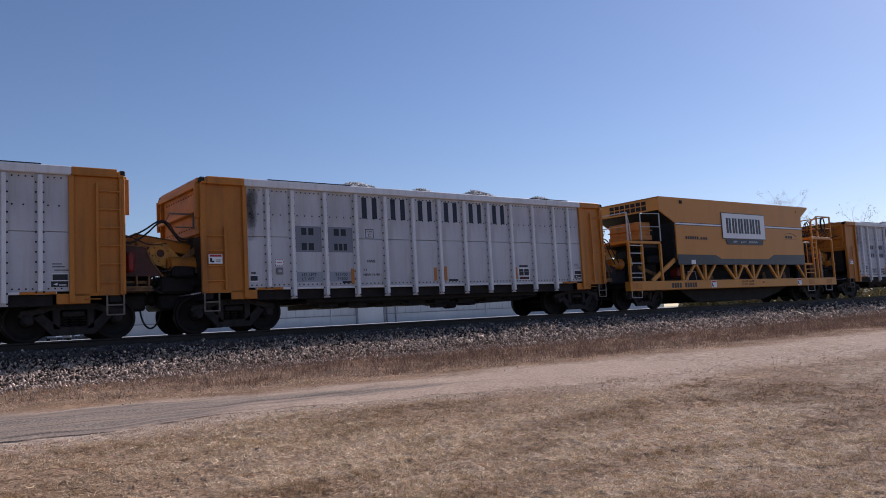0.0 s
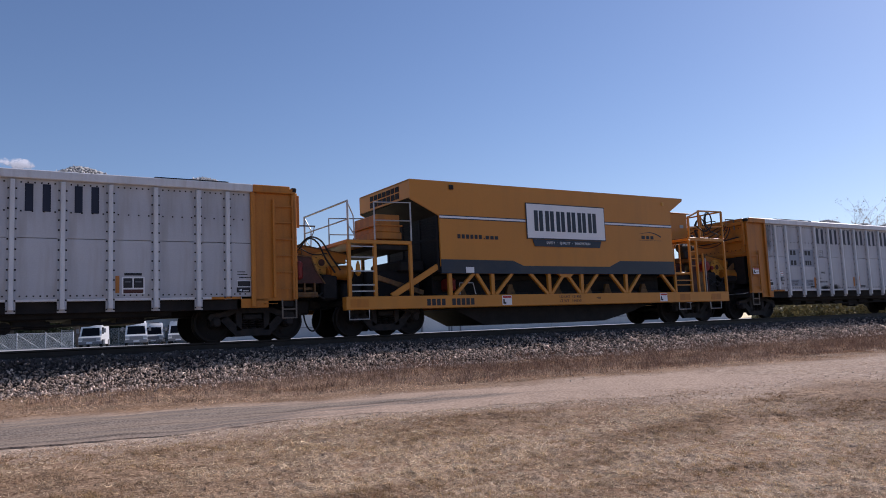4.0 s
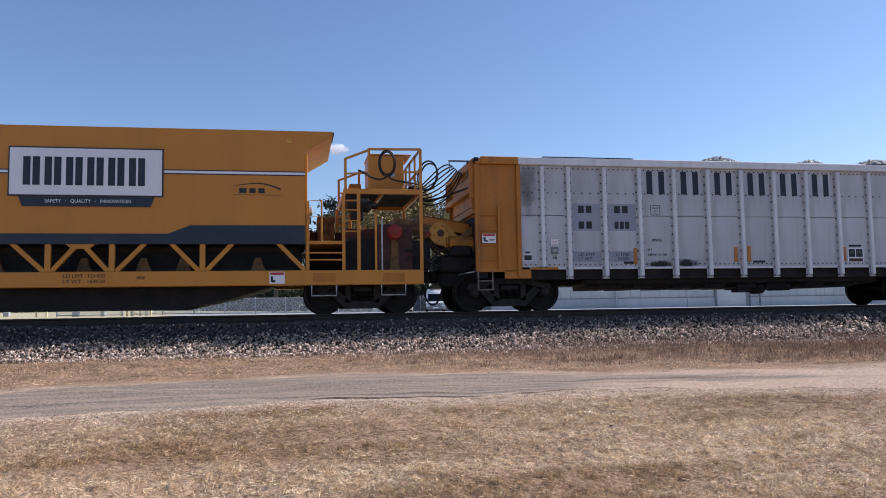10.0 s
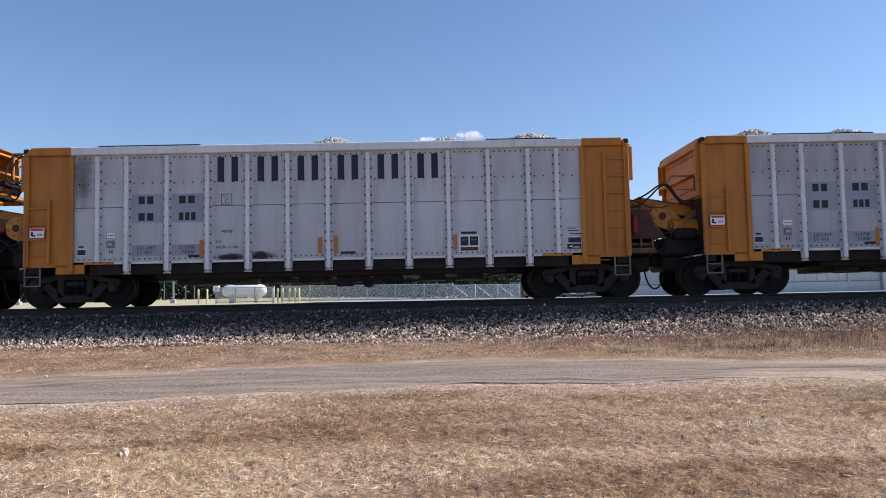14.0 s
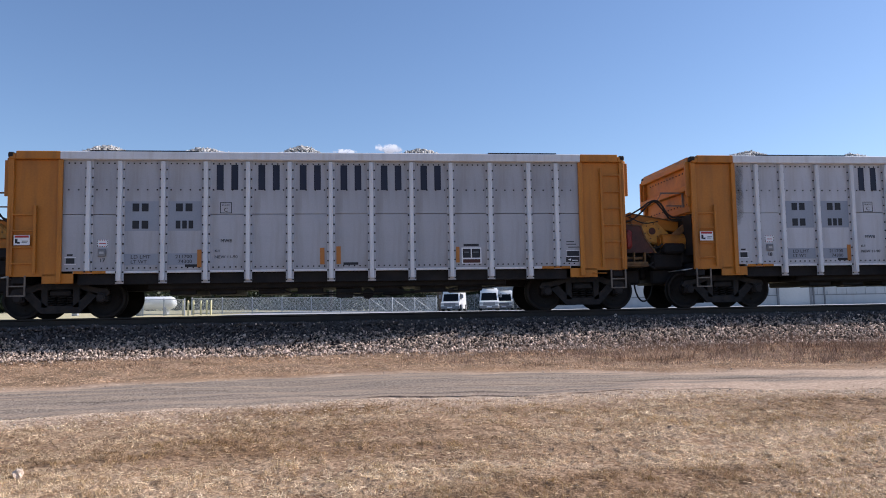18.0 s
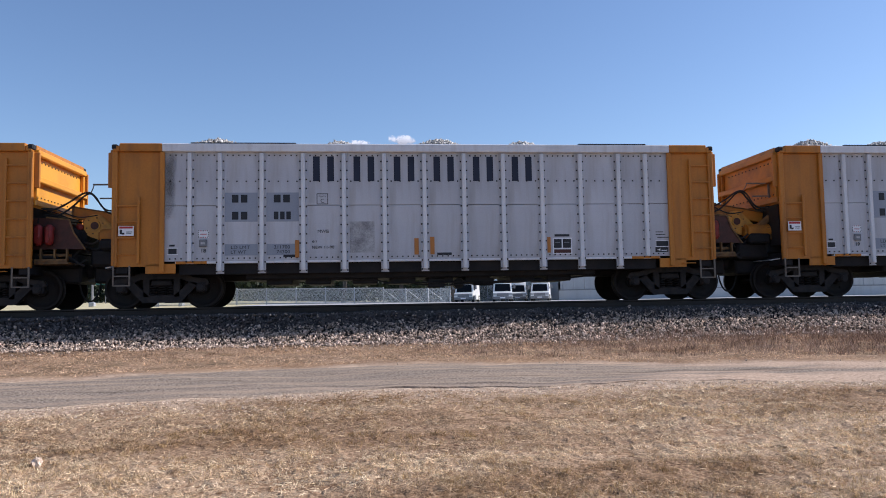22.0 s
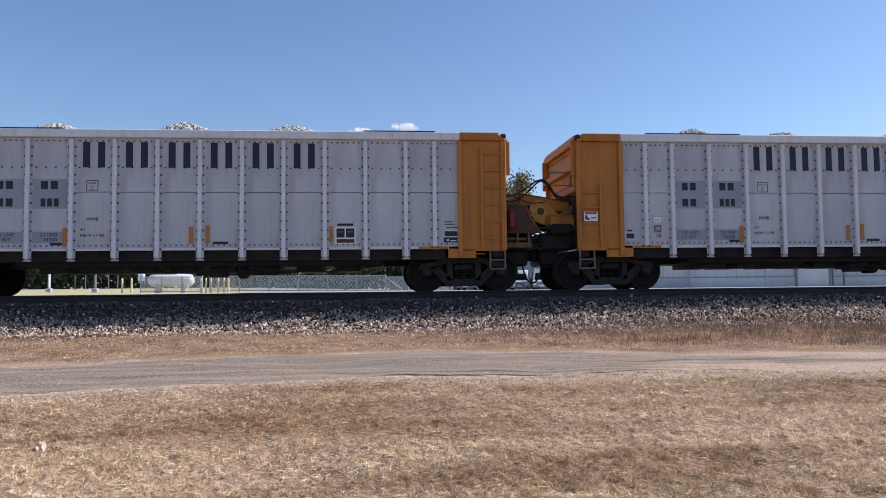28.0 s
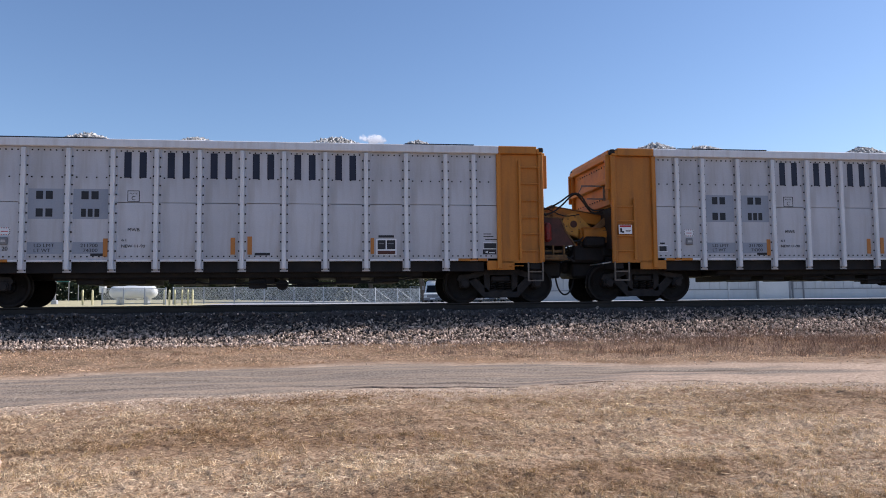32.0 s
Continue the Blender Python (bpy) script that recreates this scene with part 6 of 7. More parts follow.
    part("hose_reel", Mesh().turned([(-1.22, 0.06), (-1.20, 0.10), (-1.18, 0.16), (-1.12, 0.19), (-1.10, 0.13), (-0.95, 0.13), (-0.93, 0.19), (-0.89, 0.17)], 22, at=(6.85, 0, 1.93)), REDPAINT, trail, "red hose reel", True)
    part("under_blower", Mesh().turned([(5.68, 0.08), (5.72, 0.15), (6.22, 0.17), (6.30, 0.09), (6.45, 0.07)], 18, "x", (0, -0.95, 2.58)).box(5.8, 6.1, -1.1, -0.8, 2.2, 2.5, 0.04), BLACKSTEEL, trail, "black grimy blower under the deck", True)
    part("brown_panel", Mesh().box(6.45, 7.30, -0.86, -0.80, 1.02, 2.14, 0.01), MAROON, trail, "grimy brown panel behind the reel")
    part("reel_stand", Mesh().plate([(6.74, 1.0), (6.98, 1.0), (6.91, 2.0), (6.80, 2.0)], -0.9, -0.8), GRIMYTAN, trail)
    part("trailing_cabinet", Mesh().box(5.05, 5.5, 0.6, 1.3, 1.7, 2.5, 0.02), GRIMYTAN, trail)
    part("machine_guard", Mesh().box(4.80, 7.30, 0.9, 0.98, 0.95, 2.12, 0.01), MAROON, trail, "grimy brown guard plate")
    part("pump_housing", Mesh().box(5.70, 6.9, -0.2, 1.3, 1.4, 2.1, 0.06), MAROON, trail, "grimy brown pump housing")
    part("drive_housing", Mesh().box(7.0, 7.75, -0.85, 0.9, 1.0, 1.75, 0.06), BLACKSTEEL, trail, "black oily drive housing")
    part("discharge_chute", Mesh().beam((6.9, 0, 2.25), (8.0, 0, 2.0), 1.2, 0.22, 0.02), GRIMYTAN, trail, "grimy tan discharge chute")
    for q in range(5):
        pts = [(7.1 + 0.85 * a, -1.1 + 0.14 * q, 1.25 + 0.12 * q + 0.14 * math.sin(a * (5 + q) + q)) for a in np.linspace(0, 1, 12)]
        part("oil_hose", Mesh().tube(pts, 0.024, 6), RUBBER, trail, "black oil hose", True)
    part("machinery", Mesh().box(5.6, 6.5, -0.7, 0.9, 0.95, 1.8, 0.05).box(6.5, 7.3, -0.8, 0.8, 0.95, 1.45, 0.05), BLACKSTEEL, trail)
    for x in (-7.05, 5.15, 6.75):
        part("stirrup", Mesh().tube([(x - 0.28, -Y + 0.03, 0.66), (x - 0.28, -Y + 0.03, 0.42), (x + 0.28, -Y + 0.03, 0.42), (x + 0.28, -Y + 0.03, 0.66)], 0.018, 6), GALV, car)
        part("step_recess", Mesh().box(x - 0.26, x + 0.26, -Y - 0.003, -Y + 0.01, 0.72, 0.93), YELLOW, car)
    part("grab_iron", Mesh().tube([(-3.95, -Y + 0.05, 1.02), (-3.95, -Y + 0.05, 1.34), (-3.5, -Y + 0.05, 1.34), (-3.42, -Y + 0.05, 1.02)], 0.014, 6), GALV, car)
    boom_head(car)
    coupler(car, -1)
    coupler(car, 1)
    add_bogie(car, -6.06)
    add_bogie(car, 6.06)
    return car


HEAPS = {0: (-4.0, 3.9), 1: (-2.14, 0.12, 2.33, 5.07), 3: (0.0, 2.79, 4.86), 4: (-5.3, -3.05, -0.72, 2.18), 5: (-4.93, -1.99, 0.45, 2.53), 6: (-5.54, -3.53, -0.57, 1.95), 7: (-3.66, -1.2, 2.1, 4.12), 8: (-5.38, -4.05, 0.5)}
HEAP_TOP = {0: 4.0, 1: 4.06, 3: 4.06, 4: 4.08, 5: 4.05, 6: 4.09, 7: 4.06, 8: 4.08}


def heaped_stone(k):
    """A load of crushed stone heaped in low peaks above the rim."""
    rng = np.random.default_rng(k + 3)
    n = 4400
    x, y = rng.uniform(-6.6, 6.6, n), rng.uniform(-1.42, 1.42, n)
    near_peak = rng.random(n) < 0.88
    c = rng.choice(HEAPS[k], n)
    x = np.where(near_peak, np.clip(c + rng.normal(0, 0.5, n), -6.6, 6.6), x)
    y = np.where(near_peak, -0.45 + np.clip(rng.normal(0, 0.4, n), -0.95, 1.3), y)
    z = np.full(n, 3.40)
    for i, px in enumerate(HEAPS[k]):
        top = HEAP_TOP[k] + (0.0, -0.04, 0.02, -0.03)[i % 4]
        w = (1.0, 1.25, 0.9, 1.1)[(i + k) % 4]
        z = np.maximum(z, top - 0.52 * (np.sqrt(((x - px) / w) ** 2 + ((y + 0.45) / 0.9) ** 2 + 0.06) - 0.245))
    z = z + 0.015 * rng.random(n) - 0.03
    return scatter("stone_load", np.stack([x, y, z], 1), 0.072 * (0.7 + 0.7 * rng.random(n)), PALESTONE, seed=k + 50)


# order from the front: vehicle 0 leads; number 2 is the machine
train, loads = [], []
SLATE = surface("slate_patch", (0.17, 0.19, 0.23), (0.22, 0.24, 0.29), 0.5, 1.5, 30, 0.05)
SCUFF = surface("scuffed_grey", (0.20, 0.20, 0.21), (0.50, 0.50, 0.51), 0.6, 5, 30, 0.05)
GRIME_STAIN = stain("grime_stain", (0.16, 0.155, 0.15), 2.5, 0.34, 0.5)
DARK_STAIN = stain("dark_grime", (0.04, 0.036, 0.032), 2.5, 0.34, 0.6)
SOOT = stain("soot", (0.02, 0.02, 0.02), 3.0, 0.36, 0.9)
UNIT = {3: "16", 4: "17", 5: "18", 6: "19", 7: "20"}     # fleet numerals stencilled on the sides
proto = ballast_car("white ribbed steel ballast car with yellow ends, heaped with stone")
for k in range(9):
    if k == 2:
        car = conveyor_car()
    elif k == 0:
        car = proto
    else:
        car = copy_thing(proto, proto.matrix_basis.copy())
    train.append(car)
    if k in UNIT:
        words(UNIT[k], 0.085, INK, car, (-5.07, -1.508, 1.235), thick=0.008)
    if k == 1:
        for x0 in (-4.66, -3.728):
            part("slate_patch", Mesh().box(x0 + 0.10, x0 + 0.832, -1.5038, -1.5032, 1.93, 2.60), SLATE, car, "dark slate repainted patch")
    if k == 5:
        part("scuffed_patch", Mesh().box(-1.74, -1.17, -1.504, -1.5, 1.20, 1.92), SCUFF, car, "scuffed grey patch")
    if k in (1, 3):
        part("grime_stain", Mesh().box(-5.92, -5.55 if k == 1 else -5.44, -1.5025, -1.5, 2.2, 3.52), DARK_STAIN if k == 1 else GRIME_STAIN, car, "dark grime below the rim")
    if k == 3:
        for x, w, h in ((-2.28, 0.40, 0.15), (-1.55, 0.36, 0.17)):
            part("soot_stain", Mesh().box(x - w, x + w, -1.503, -1.5, 0.99, 0.99 + h * 1.4), SOOT, car, "black soot smear")
    if k != 2:
        ld = new("stone_load", heaped_stone(k))
        loads.append((k, tagged(ld, "heaped pale crushed stone loaded in a ballast car", "ballast", "loads of the ballast cars", "stuff")))


def end_hoses(car, e, rack, loops, label):
    """A steel rack on one end of a wagon with hoses slung over it; e is -1 or 1, loops are points in x and z."""
    r = part("hose_rack", rack, STEPSTEEL, car, label)
    for k, pts in enumerate(loops):
        q = [Vector((e * x, -1.0 + 0.07 * k, z)) for x, z in pts]
        fine = []
        for i in range(len(q) - 1):
            a, b, c, d = q[max(i - 1, 0)], q[i], q[i + 1], q[min(i + 2, len(q) - 1)]
            fine += [0.5 * (2 * b + (c - a) * t + (2 * a - 5 * b + 4 * c - d) * t * t + (3 * b - a - 3 * c + d) * t ** 3) for t in (0, 0.25, 0.5, 0.75)]
        part("hydraulic_hose", Mesh().tube(fine + [q[-1]], 0.022, 6), RUBBER, r, "black hydraulic hose", True)


SLUNG = (((8.72, 2.30), (8.46, 2.30), (8.14, 2.46), (7.88, 2.64), (7.70, 2.68), (7.56, 2.58), (7.42, 2.36), (7.26, 2.26), (7.0, 2.28)),
         ((8.72, 2.18), (8.38, 2.18), (8.08, 2.38), (7.84, 2.61), (7.68, 2.66), (7.52, 2.48), (7.36, 2.27), (7.24, 2.20), (7.0, 2.20)))
for k, car in enumerate(train):
    if k in (0, 1, 4, 5, 6, 7, 8):
        rack = Mesh().beam((-6.98, -1.05, 2.86), (-7.60, -1.05, 2.86), 0.035, 0.035).beam((-6.98, -1.05, 2.54), (-7.45, -1.05, 2.54), 0.03, 0.03)
        rack.tube([(-7.58, -1.05, 2.86), (-7.61, -1.03, 2.78), (-7.66, -1.0, 2.69)], 0.012, 6).beam((-7.02, -1.05, 2.50), (-7.02, -1.05, 2.90), 0.04, 0.04)
        end_hoses(car, -1, rack, SLUNG, "weathered steel hose rack")
    if k == 1:
        rack = Mesh().beam((6.98, -1.05, 2.84), (7.72, -1.05, 2.84), 0.035, 0.035).tube([(7.70, -1.05, 2.84), (7.70, -1.02, 2.72), (7.66, -1.0, 2.60)], 0.012, 6)
        end_hoses(car, 1, rack, (((7.0, 2.22), (7.25, 2.30), (7.50, 2.52), (7.68, 2.57), (7.92, 2.46), (8.15, 2.10), (8.42, 1.72)), ((7.0, 2.12), (7.28, 2.22), (7.48, 2.46), (7.66, 2.54), (7.86, 2.40), (8.05, 2.02), (8.30, 1.66))), "weathered steel hose rack")
    if k == 3:
        part("hose_rack", Mesh().beam((-7.0, -1.1, 3.68), (-7.55, -1.1, 3.68), 0.035, 0.035).beam((-7.08, -1.1, 3.68), (-7.08, -1.1, 3.30), 0.035, 0.035).beam((-7.53, -1.1, 3.68), (-7.53, -1.1, 3.45), 0.02, 0.02), STEPSTEEL, car, "weathered steel hose rack")
    if k == 5:
        part("grime_stain", Mesh().box(-5.92, -5.62, -1.5025, -1.5, 2.0, 3.52), GRIME_STAIN, car, "dark grime below the rim")


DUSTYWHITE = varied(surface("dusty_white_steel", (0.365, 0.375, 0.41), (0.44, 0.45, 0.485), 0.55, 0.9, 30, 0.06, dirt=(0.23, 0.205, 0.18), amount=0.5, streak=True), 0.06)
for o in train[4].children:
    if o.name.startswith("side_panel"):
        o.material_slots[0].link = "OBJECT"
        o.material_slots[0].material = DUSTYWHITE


def train_x(k, rolled):
    return rolled + DATUM + (k - 3) * PITCH


def motions():
    for k, car in enumerate(train):
        walk(car, [(t, pose(train_x(k, s), TRACK_Y, RAIL)) for t, s in ROLLED])
    for k, ld in loads:
        walk(ld, [(t, pose(train_x(k, s), TRACK_Y, RAIL)) for t, s in ROLLED])
    times = [0.18 * i for i in range(int(32.0 / 0.18) + 1)] + [32.0]
    spun = [(t, -math.degrees((ROLLED[0][1] - np.interp(t, [r[0] for r in ROLLED], [r[1] for r in ROLLED])) / WHEEL_R)) for t in times]
    for car in train:
        for o in car.children_recursive:
            if o.name.startswith("wheelset"):
                x = o.location.x
                walk(o, [(t, pose(x, 0, WHEEL_R, 0, a, 0)) for t, a in spun])


# ---------------------------------------------------------------- beyond the track
SHEETMETAL = surface("pale_sheet_metal", (0.43, 0.435, 0.44), (0.52, 0.52, 0.525), 0.5, 0.4, 12, 0.05, dirt=(0.36, 0.33, 0.30), amount=0.3, streak=True)
GREYMETAL = surface("grey_sheet_metal", (0.36, 0.37, 0.39), (0.44, 0.45, 0.47), 0.5, 0.4, 12, 0.05, dirt=(0.25, 0.24, 0.23), amount=0.3, streak=True)
ROOFMETAL = surface("roof_metal", (0.44, 0.44, 0.45), (0.54, 0.54, 0.55), 0.4, 0.3, 12, 0.05, metal=0.3)
VANWHITE = surface("van_white", (0.70, 0.70, 0.69), (0.77, 0.77, 0.76), 0.3, 1, 20, 0.0)
VANGREY = surface("van_grey", (0.16, 0.16, 0.17), (0.24, 0.24, 0.25), 0.5, 1, 20, 0.02)
LEAF = surface("autumn_leaf", (0.125, 0.105, 0.044), (0.34, 0.265, 0.112), 0.6, 0.5, 6, 0, per_piece=0.5, spec=0.3)
LEAFDARK = surface("dark_leaf", (0.014, 0.024, 0.010), (0.045, 0.055, 0.022), 0.6, 0.5, 6, 0, per_piece=0.5, spec=0.3)
BARK = surface("bark", (0.07, 0.055, 0.045), (0.15, 0.125, 0.10), 0.9, 2, 20, 0.5)
POSTYELLOW = surface("bollard_yellow", (0.60, 0.53, 0.28), (0.70, 0.63, 0.38), 0.6, 2, 30, 0.05)
TEAL = surface("teal_canvas", (0.02, 0.12, 0.11), (0.03, 0.16, 0.15), 0.7, 2, 20, 0.1)


def glass(name, tint=(0.010, 0.012, 0.016)):
    m = bpy.data.materials.new(name)
    m.use_nodes = True
    b = m.node_tree.nodes["Principled BSDF"]
    b.inputs["Base Color"].default_value = (*tint, 1)
    b.inputs["Roughness"].default_value = 0.25
    b.inputs["Specular IOR Level"].default_value = 0.03
    return m


FENCEWIRE = surface("pale_fence_wire", (0.60, 0.61, 0.59), (0.74, 0.75, 0.72), 0.6, 4, 30, 0.0)
DARKGLASS = glass("dark_windscreen")


def spot(azimuth, y):
    """A place at distance y ahead on the bearing azimuth (degrees right of square to the track)."""
    x = y * math.tan(radians(azimuth))
    return x, y, float(ground_z(x, y))


def warehouse():
    b = thing("warehouse", (0, 86.0, 1.24), "long low pale sheet metal warehouse with ribbed walls", "building")
    b.scale = (1.387, 1.387, 1.387)
    for x0, x1, mat, h in ((15.8, 20.6, GREYMETAL, 3.9), (20.6, 27.0, SHEETMETAL, 3.9), (27.0, 82.0, SHEETMETAL, 3.9)):
        part("wall", Mesh().box(x0, x1, 0, 0.15, -0.4, h), mat, b, "ribbed sheet metal wall")
        part("rear_wall", Mesh().box(x0, x1, 23.85, 24, -0.4, h), mat, b)
        seam = Mesh().box(-0.04, 0.04, -0.05, 0.0, -0.1, h - 0.2).data("wall_rib", mat)
        for i in range(int((x1 - x0) / 0.9)):
            part("wall_rib", seam, None, b, at=(x0 + 0.45 + i * 0.9, 0, 0))
        part("wainscot", Mesh().box(x0 + 0.01, x1 - 0.01, -0.08, -0.055, -0.3, 0.95), GREYMETAL if mat is SHEETMETAL and x0 < 25 else SHEETMETAL, b)
        part("trim_strip", Mesh().box(x0, x1, -0.10, -0.085, 0.93, 1.0), VANGREY, b)
    part("gable_wall", Mesh().plate([(0, -0.4), (24, -0.4), (24, 3.9), (12, 5.4), (0, 3.9)], 0, 0.15), GREYMETAL, b).matrix_local = Matrix.Translation((15.95, 0, 0)) @ pose(0, 0, 0, 0, 0, 90)
    part("gable_wall", Mesh().plate([(0, -0.4), (24, -0.4), (24, 3.9), (12, 5.4), (0, 3.9)], 0, 0.15), GREYMETAL, b).matrix_local = Matrix.Translation((82, 0, 0)) @ pose(0, 0, 0, 0, 0, 90)
    for s in (0, 1):
        ya, yb = (-0.3, 12.0) if s == 0 else (24.3, 12.0)
        part("roof", Mesh().add([(15.5, ya, 3.88), (82.3, ya, 3.88), (82.3, yb, 5.45), (15.5, yb, 5.45), (15.5, ya, 3.98), (82.3, ya, 3.98), (82.3, yb, 5.55), (15.5, yb, 5.55)],
                                [(0, 1, 2, 3), (4, 5, 6, 7), (0, 1, 5, 4), (1, 2, 6, 5), (2, 3, 7, 6), (3, 0, 4, 7)]), ROOFMETAL, b)
    part("eave_trim", Mesh().box(15.5, 82.3, -0.34, -0.3, 3.7, 3.98, 0.01), ROOFMETAL, b)
    for x in (21.0, 26.9, 33.6, 39.6, 40.6, 52.0):
        part("downpipe", Mesh().box(x - 0.06, x + 0.06, -0.16, -0.06, -0.2, 3.7, 0.01), VANGREY if x in (39.6, 40.6) else SHEETMETAL, b)
    part("roller_door", Mesh().box(36.4, 39.2, -0.13, -0.10, -0.3, 2.9), ROOFMETAL, b, "pale roller shutter door")
    part("door_frame", Mesh().box(36.2, 36.4, -0.16, -0.06, -0.3, 3.05).box(39.2, 39.4, -0.16, -0.06, -0.3, 3.05).box(36.2, 39.4, -0.16, -0.06, 2.9, 3.05), VANGREY, b)


def van(azimuth, y, turn, h=2.3):
    x, yy, z = spot(azimuth, y)
    v = thing("van", (x, yy, z), "white delivery van with a wide dark windscreen, parked", "van", "parked vans")
    v.rotation_euler = (0, 0, radians(turn))
    W, L = 0.96, 5.2
    body = Mesh()
    prof = [(0.0, 0.30), (-0.02, 0.55), (0.02, 0.92), (0.16, 0.97), (0.50, 1.03), (0.92, 1.86), (1.10, h - 0.07), (1.45, h), (L - 0.1, h - 0.02), (L, h - 0.12), (L, 0.28)]
    inset = lambda z2: W * (1.0 - 0.10 * max(0.0, (z2 - 1.1) / (h - 1.1)))
    n = len(prof)
    vs = []
    for f_, drop in ((-1.0, 0.07), (-0.88, 0.0), (0.88, 0.0), (1.0, 0.07)):
        vs += [(inset(z2) * f_, y2 + drop * 0.8 * (y2 < 1.2), z2 - (drop if z2 > h - 0.15 else 0)) for y2, z2 in prof]
    fs = [tuple(range(n)), tuple(range(3 * n, 4 * n))[::-1]]
    for c in range(3):
        fs += [(c * n + i, c * n + (i + 1) % n, (c + 1) * n + (i + 1) % n, (c + 1) * n + i) for i in range(n)]
    body.add(vs, fs)
    part("body", body, VANWHITE, v, "", True)
    glassy = Mesh()
    gv = []
    for dy in (-0.012, 0.06):
        gv += [(-0.80, 0.512 + dy, 1.07), (0.80, 0.512 + dy, 1.07), (0.73, 0.89 + dy, 1.81), (-0.73, 0.89 + dy, 1.81)]
    glassy.add(gv, [(0, 1, 2, 3), (4, 5, 6, 7), (0, 1, 5, 4), (1, 2, 6, 5), (2, 3, 7, 6), (3, 0, 4, 7)])
    part("windscreen", glassy, DARKGLASS, v, "dark sloping windscreen")
    for s in (-1, 1):
        part("side_window", Mesh().box(min(s * 0.90, s * 0.945), max(s * 0.90, s * 0.945), 1.15, 1.95, 1.25, 1.85), DARKGLASS, v)
        m = part("mirror", Mesh().box(min(s * 1.08, s * 1.28), max(s * 1.08, s * 1.28), 0.78, 0.92, 1.35, 1.75, 0.02), VANGREY, v)
        part("mirror_arm", Mesh().beam((s * 0.98, 0.95, 1.4), (s * 1.1, 0.85, 1.5), 0.04, 0.04), VANGREY, m)
        part("headlamp", Mesh().box(min(s * 0.62, s * 0.95), max(s * 0.62, s * 0.95), -0.02, 0.05, 0.66, 0.86, 0.02), GALV, v)
        for wy in (0.95, 4.5):
            w = part("wheel", Mesh().turned([(s * 0.75, 0.36), (s * 1.0, 0.36), (s * 1.01, 0.30)], 18, "x", (0, wy, 0.36)), RUBBER, v)
            part("rim", Mesh().turned([(s * 1.005, 0.22), (s * 1.02, 0.2)], 14, "x", (0, wy, 0.36)), GALV, w)
    part("grille", Mesh().box(-0.60, 0.60, -0.05, 0.02, 0.56, 0.86, 0.01), VANGREY, v)
    part("number_plate", Mesh().box(-0.26, 0.26, -0.10, -0.082, 0.36, 0.48), SIGNWHITE, v)
    part("bumper", Mesh().box(-0.95, 0.95, -0.08, 0.1, 0.26, 0.54, 0.04), VANGREY, v)
    part("brow", Mesh().box(-0.55, 0.55, 1.05, 1.4, 2.27, 2.33, 0.02), VANGREY, v)


def fence(name, a, b, height, label, gap=2.5, wires=0.11, gate=False):
    """Chain-link fence from a to b in plan: posts, rails and crossed wires."""
    f = thing(name, (a[0], a[1], float(ground_z(*a))), label, "fence")
    d = Vector((b[0] - a[0], b[1] - a[1], float(ground_z(*b)) - float(ground_z(*a))))
    L = math.hypot(d.x, d.y)
    n = max(1, round(L / gap))
    at = lambda s, z: (d.x * s, d.y * s, d.z * s + z)
    post = Mesh().turned([(-0.2, 0.045), (height + 0.05, 0.045), (height + 0.09, 0.02)], 8, "z").data("post", GALV, True)
    for i in range(n + 1):
        part("post", post, None, f, at=at(i / n, 0))
    for z in (height, 0.1):
        part("rail", Mesh().tube([at(0, z), at(1, z)], 0.03, 6), GALV, f)
    m = Mesh()
    k = int(L / wires)
    for i in range(-int(height / wires), k):
        for sgn in (1, -1):
            s0, s1 = (i * wires / L, (i * wires + height) / L)
            z0, z1 = (0.08, height) if sgn > 0 else (height, 0.08)
            if s0 < 0:
                z0 = z0 + (z1 - z0) * (0 - s0) / (s1 - s0)
                s0 = 0
            if s1 > 1:
                z1 = z0 + (z1 - z0) * (1 - s0) / (s1 - s0)
                s1 = 1
            m.beam(at(s0, z0), at(s1, z1), 0.015, 0.015)
    tagged(part("wire_mesh", m, FENCEWIRE, f), kind="stuff")
    if gate:
        for i in range(n):
            part("brace", Mesh().tube([at(i / n, height), at((i + 0.8) / n, 0.1)], 0.022, 6), FENCEWIRE, f)
    return f


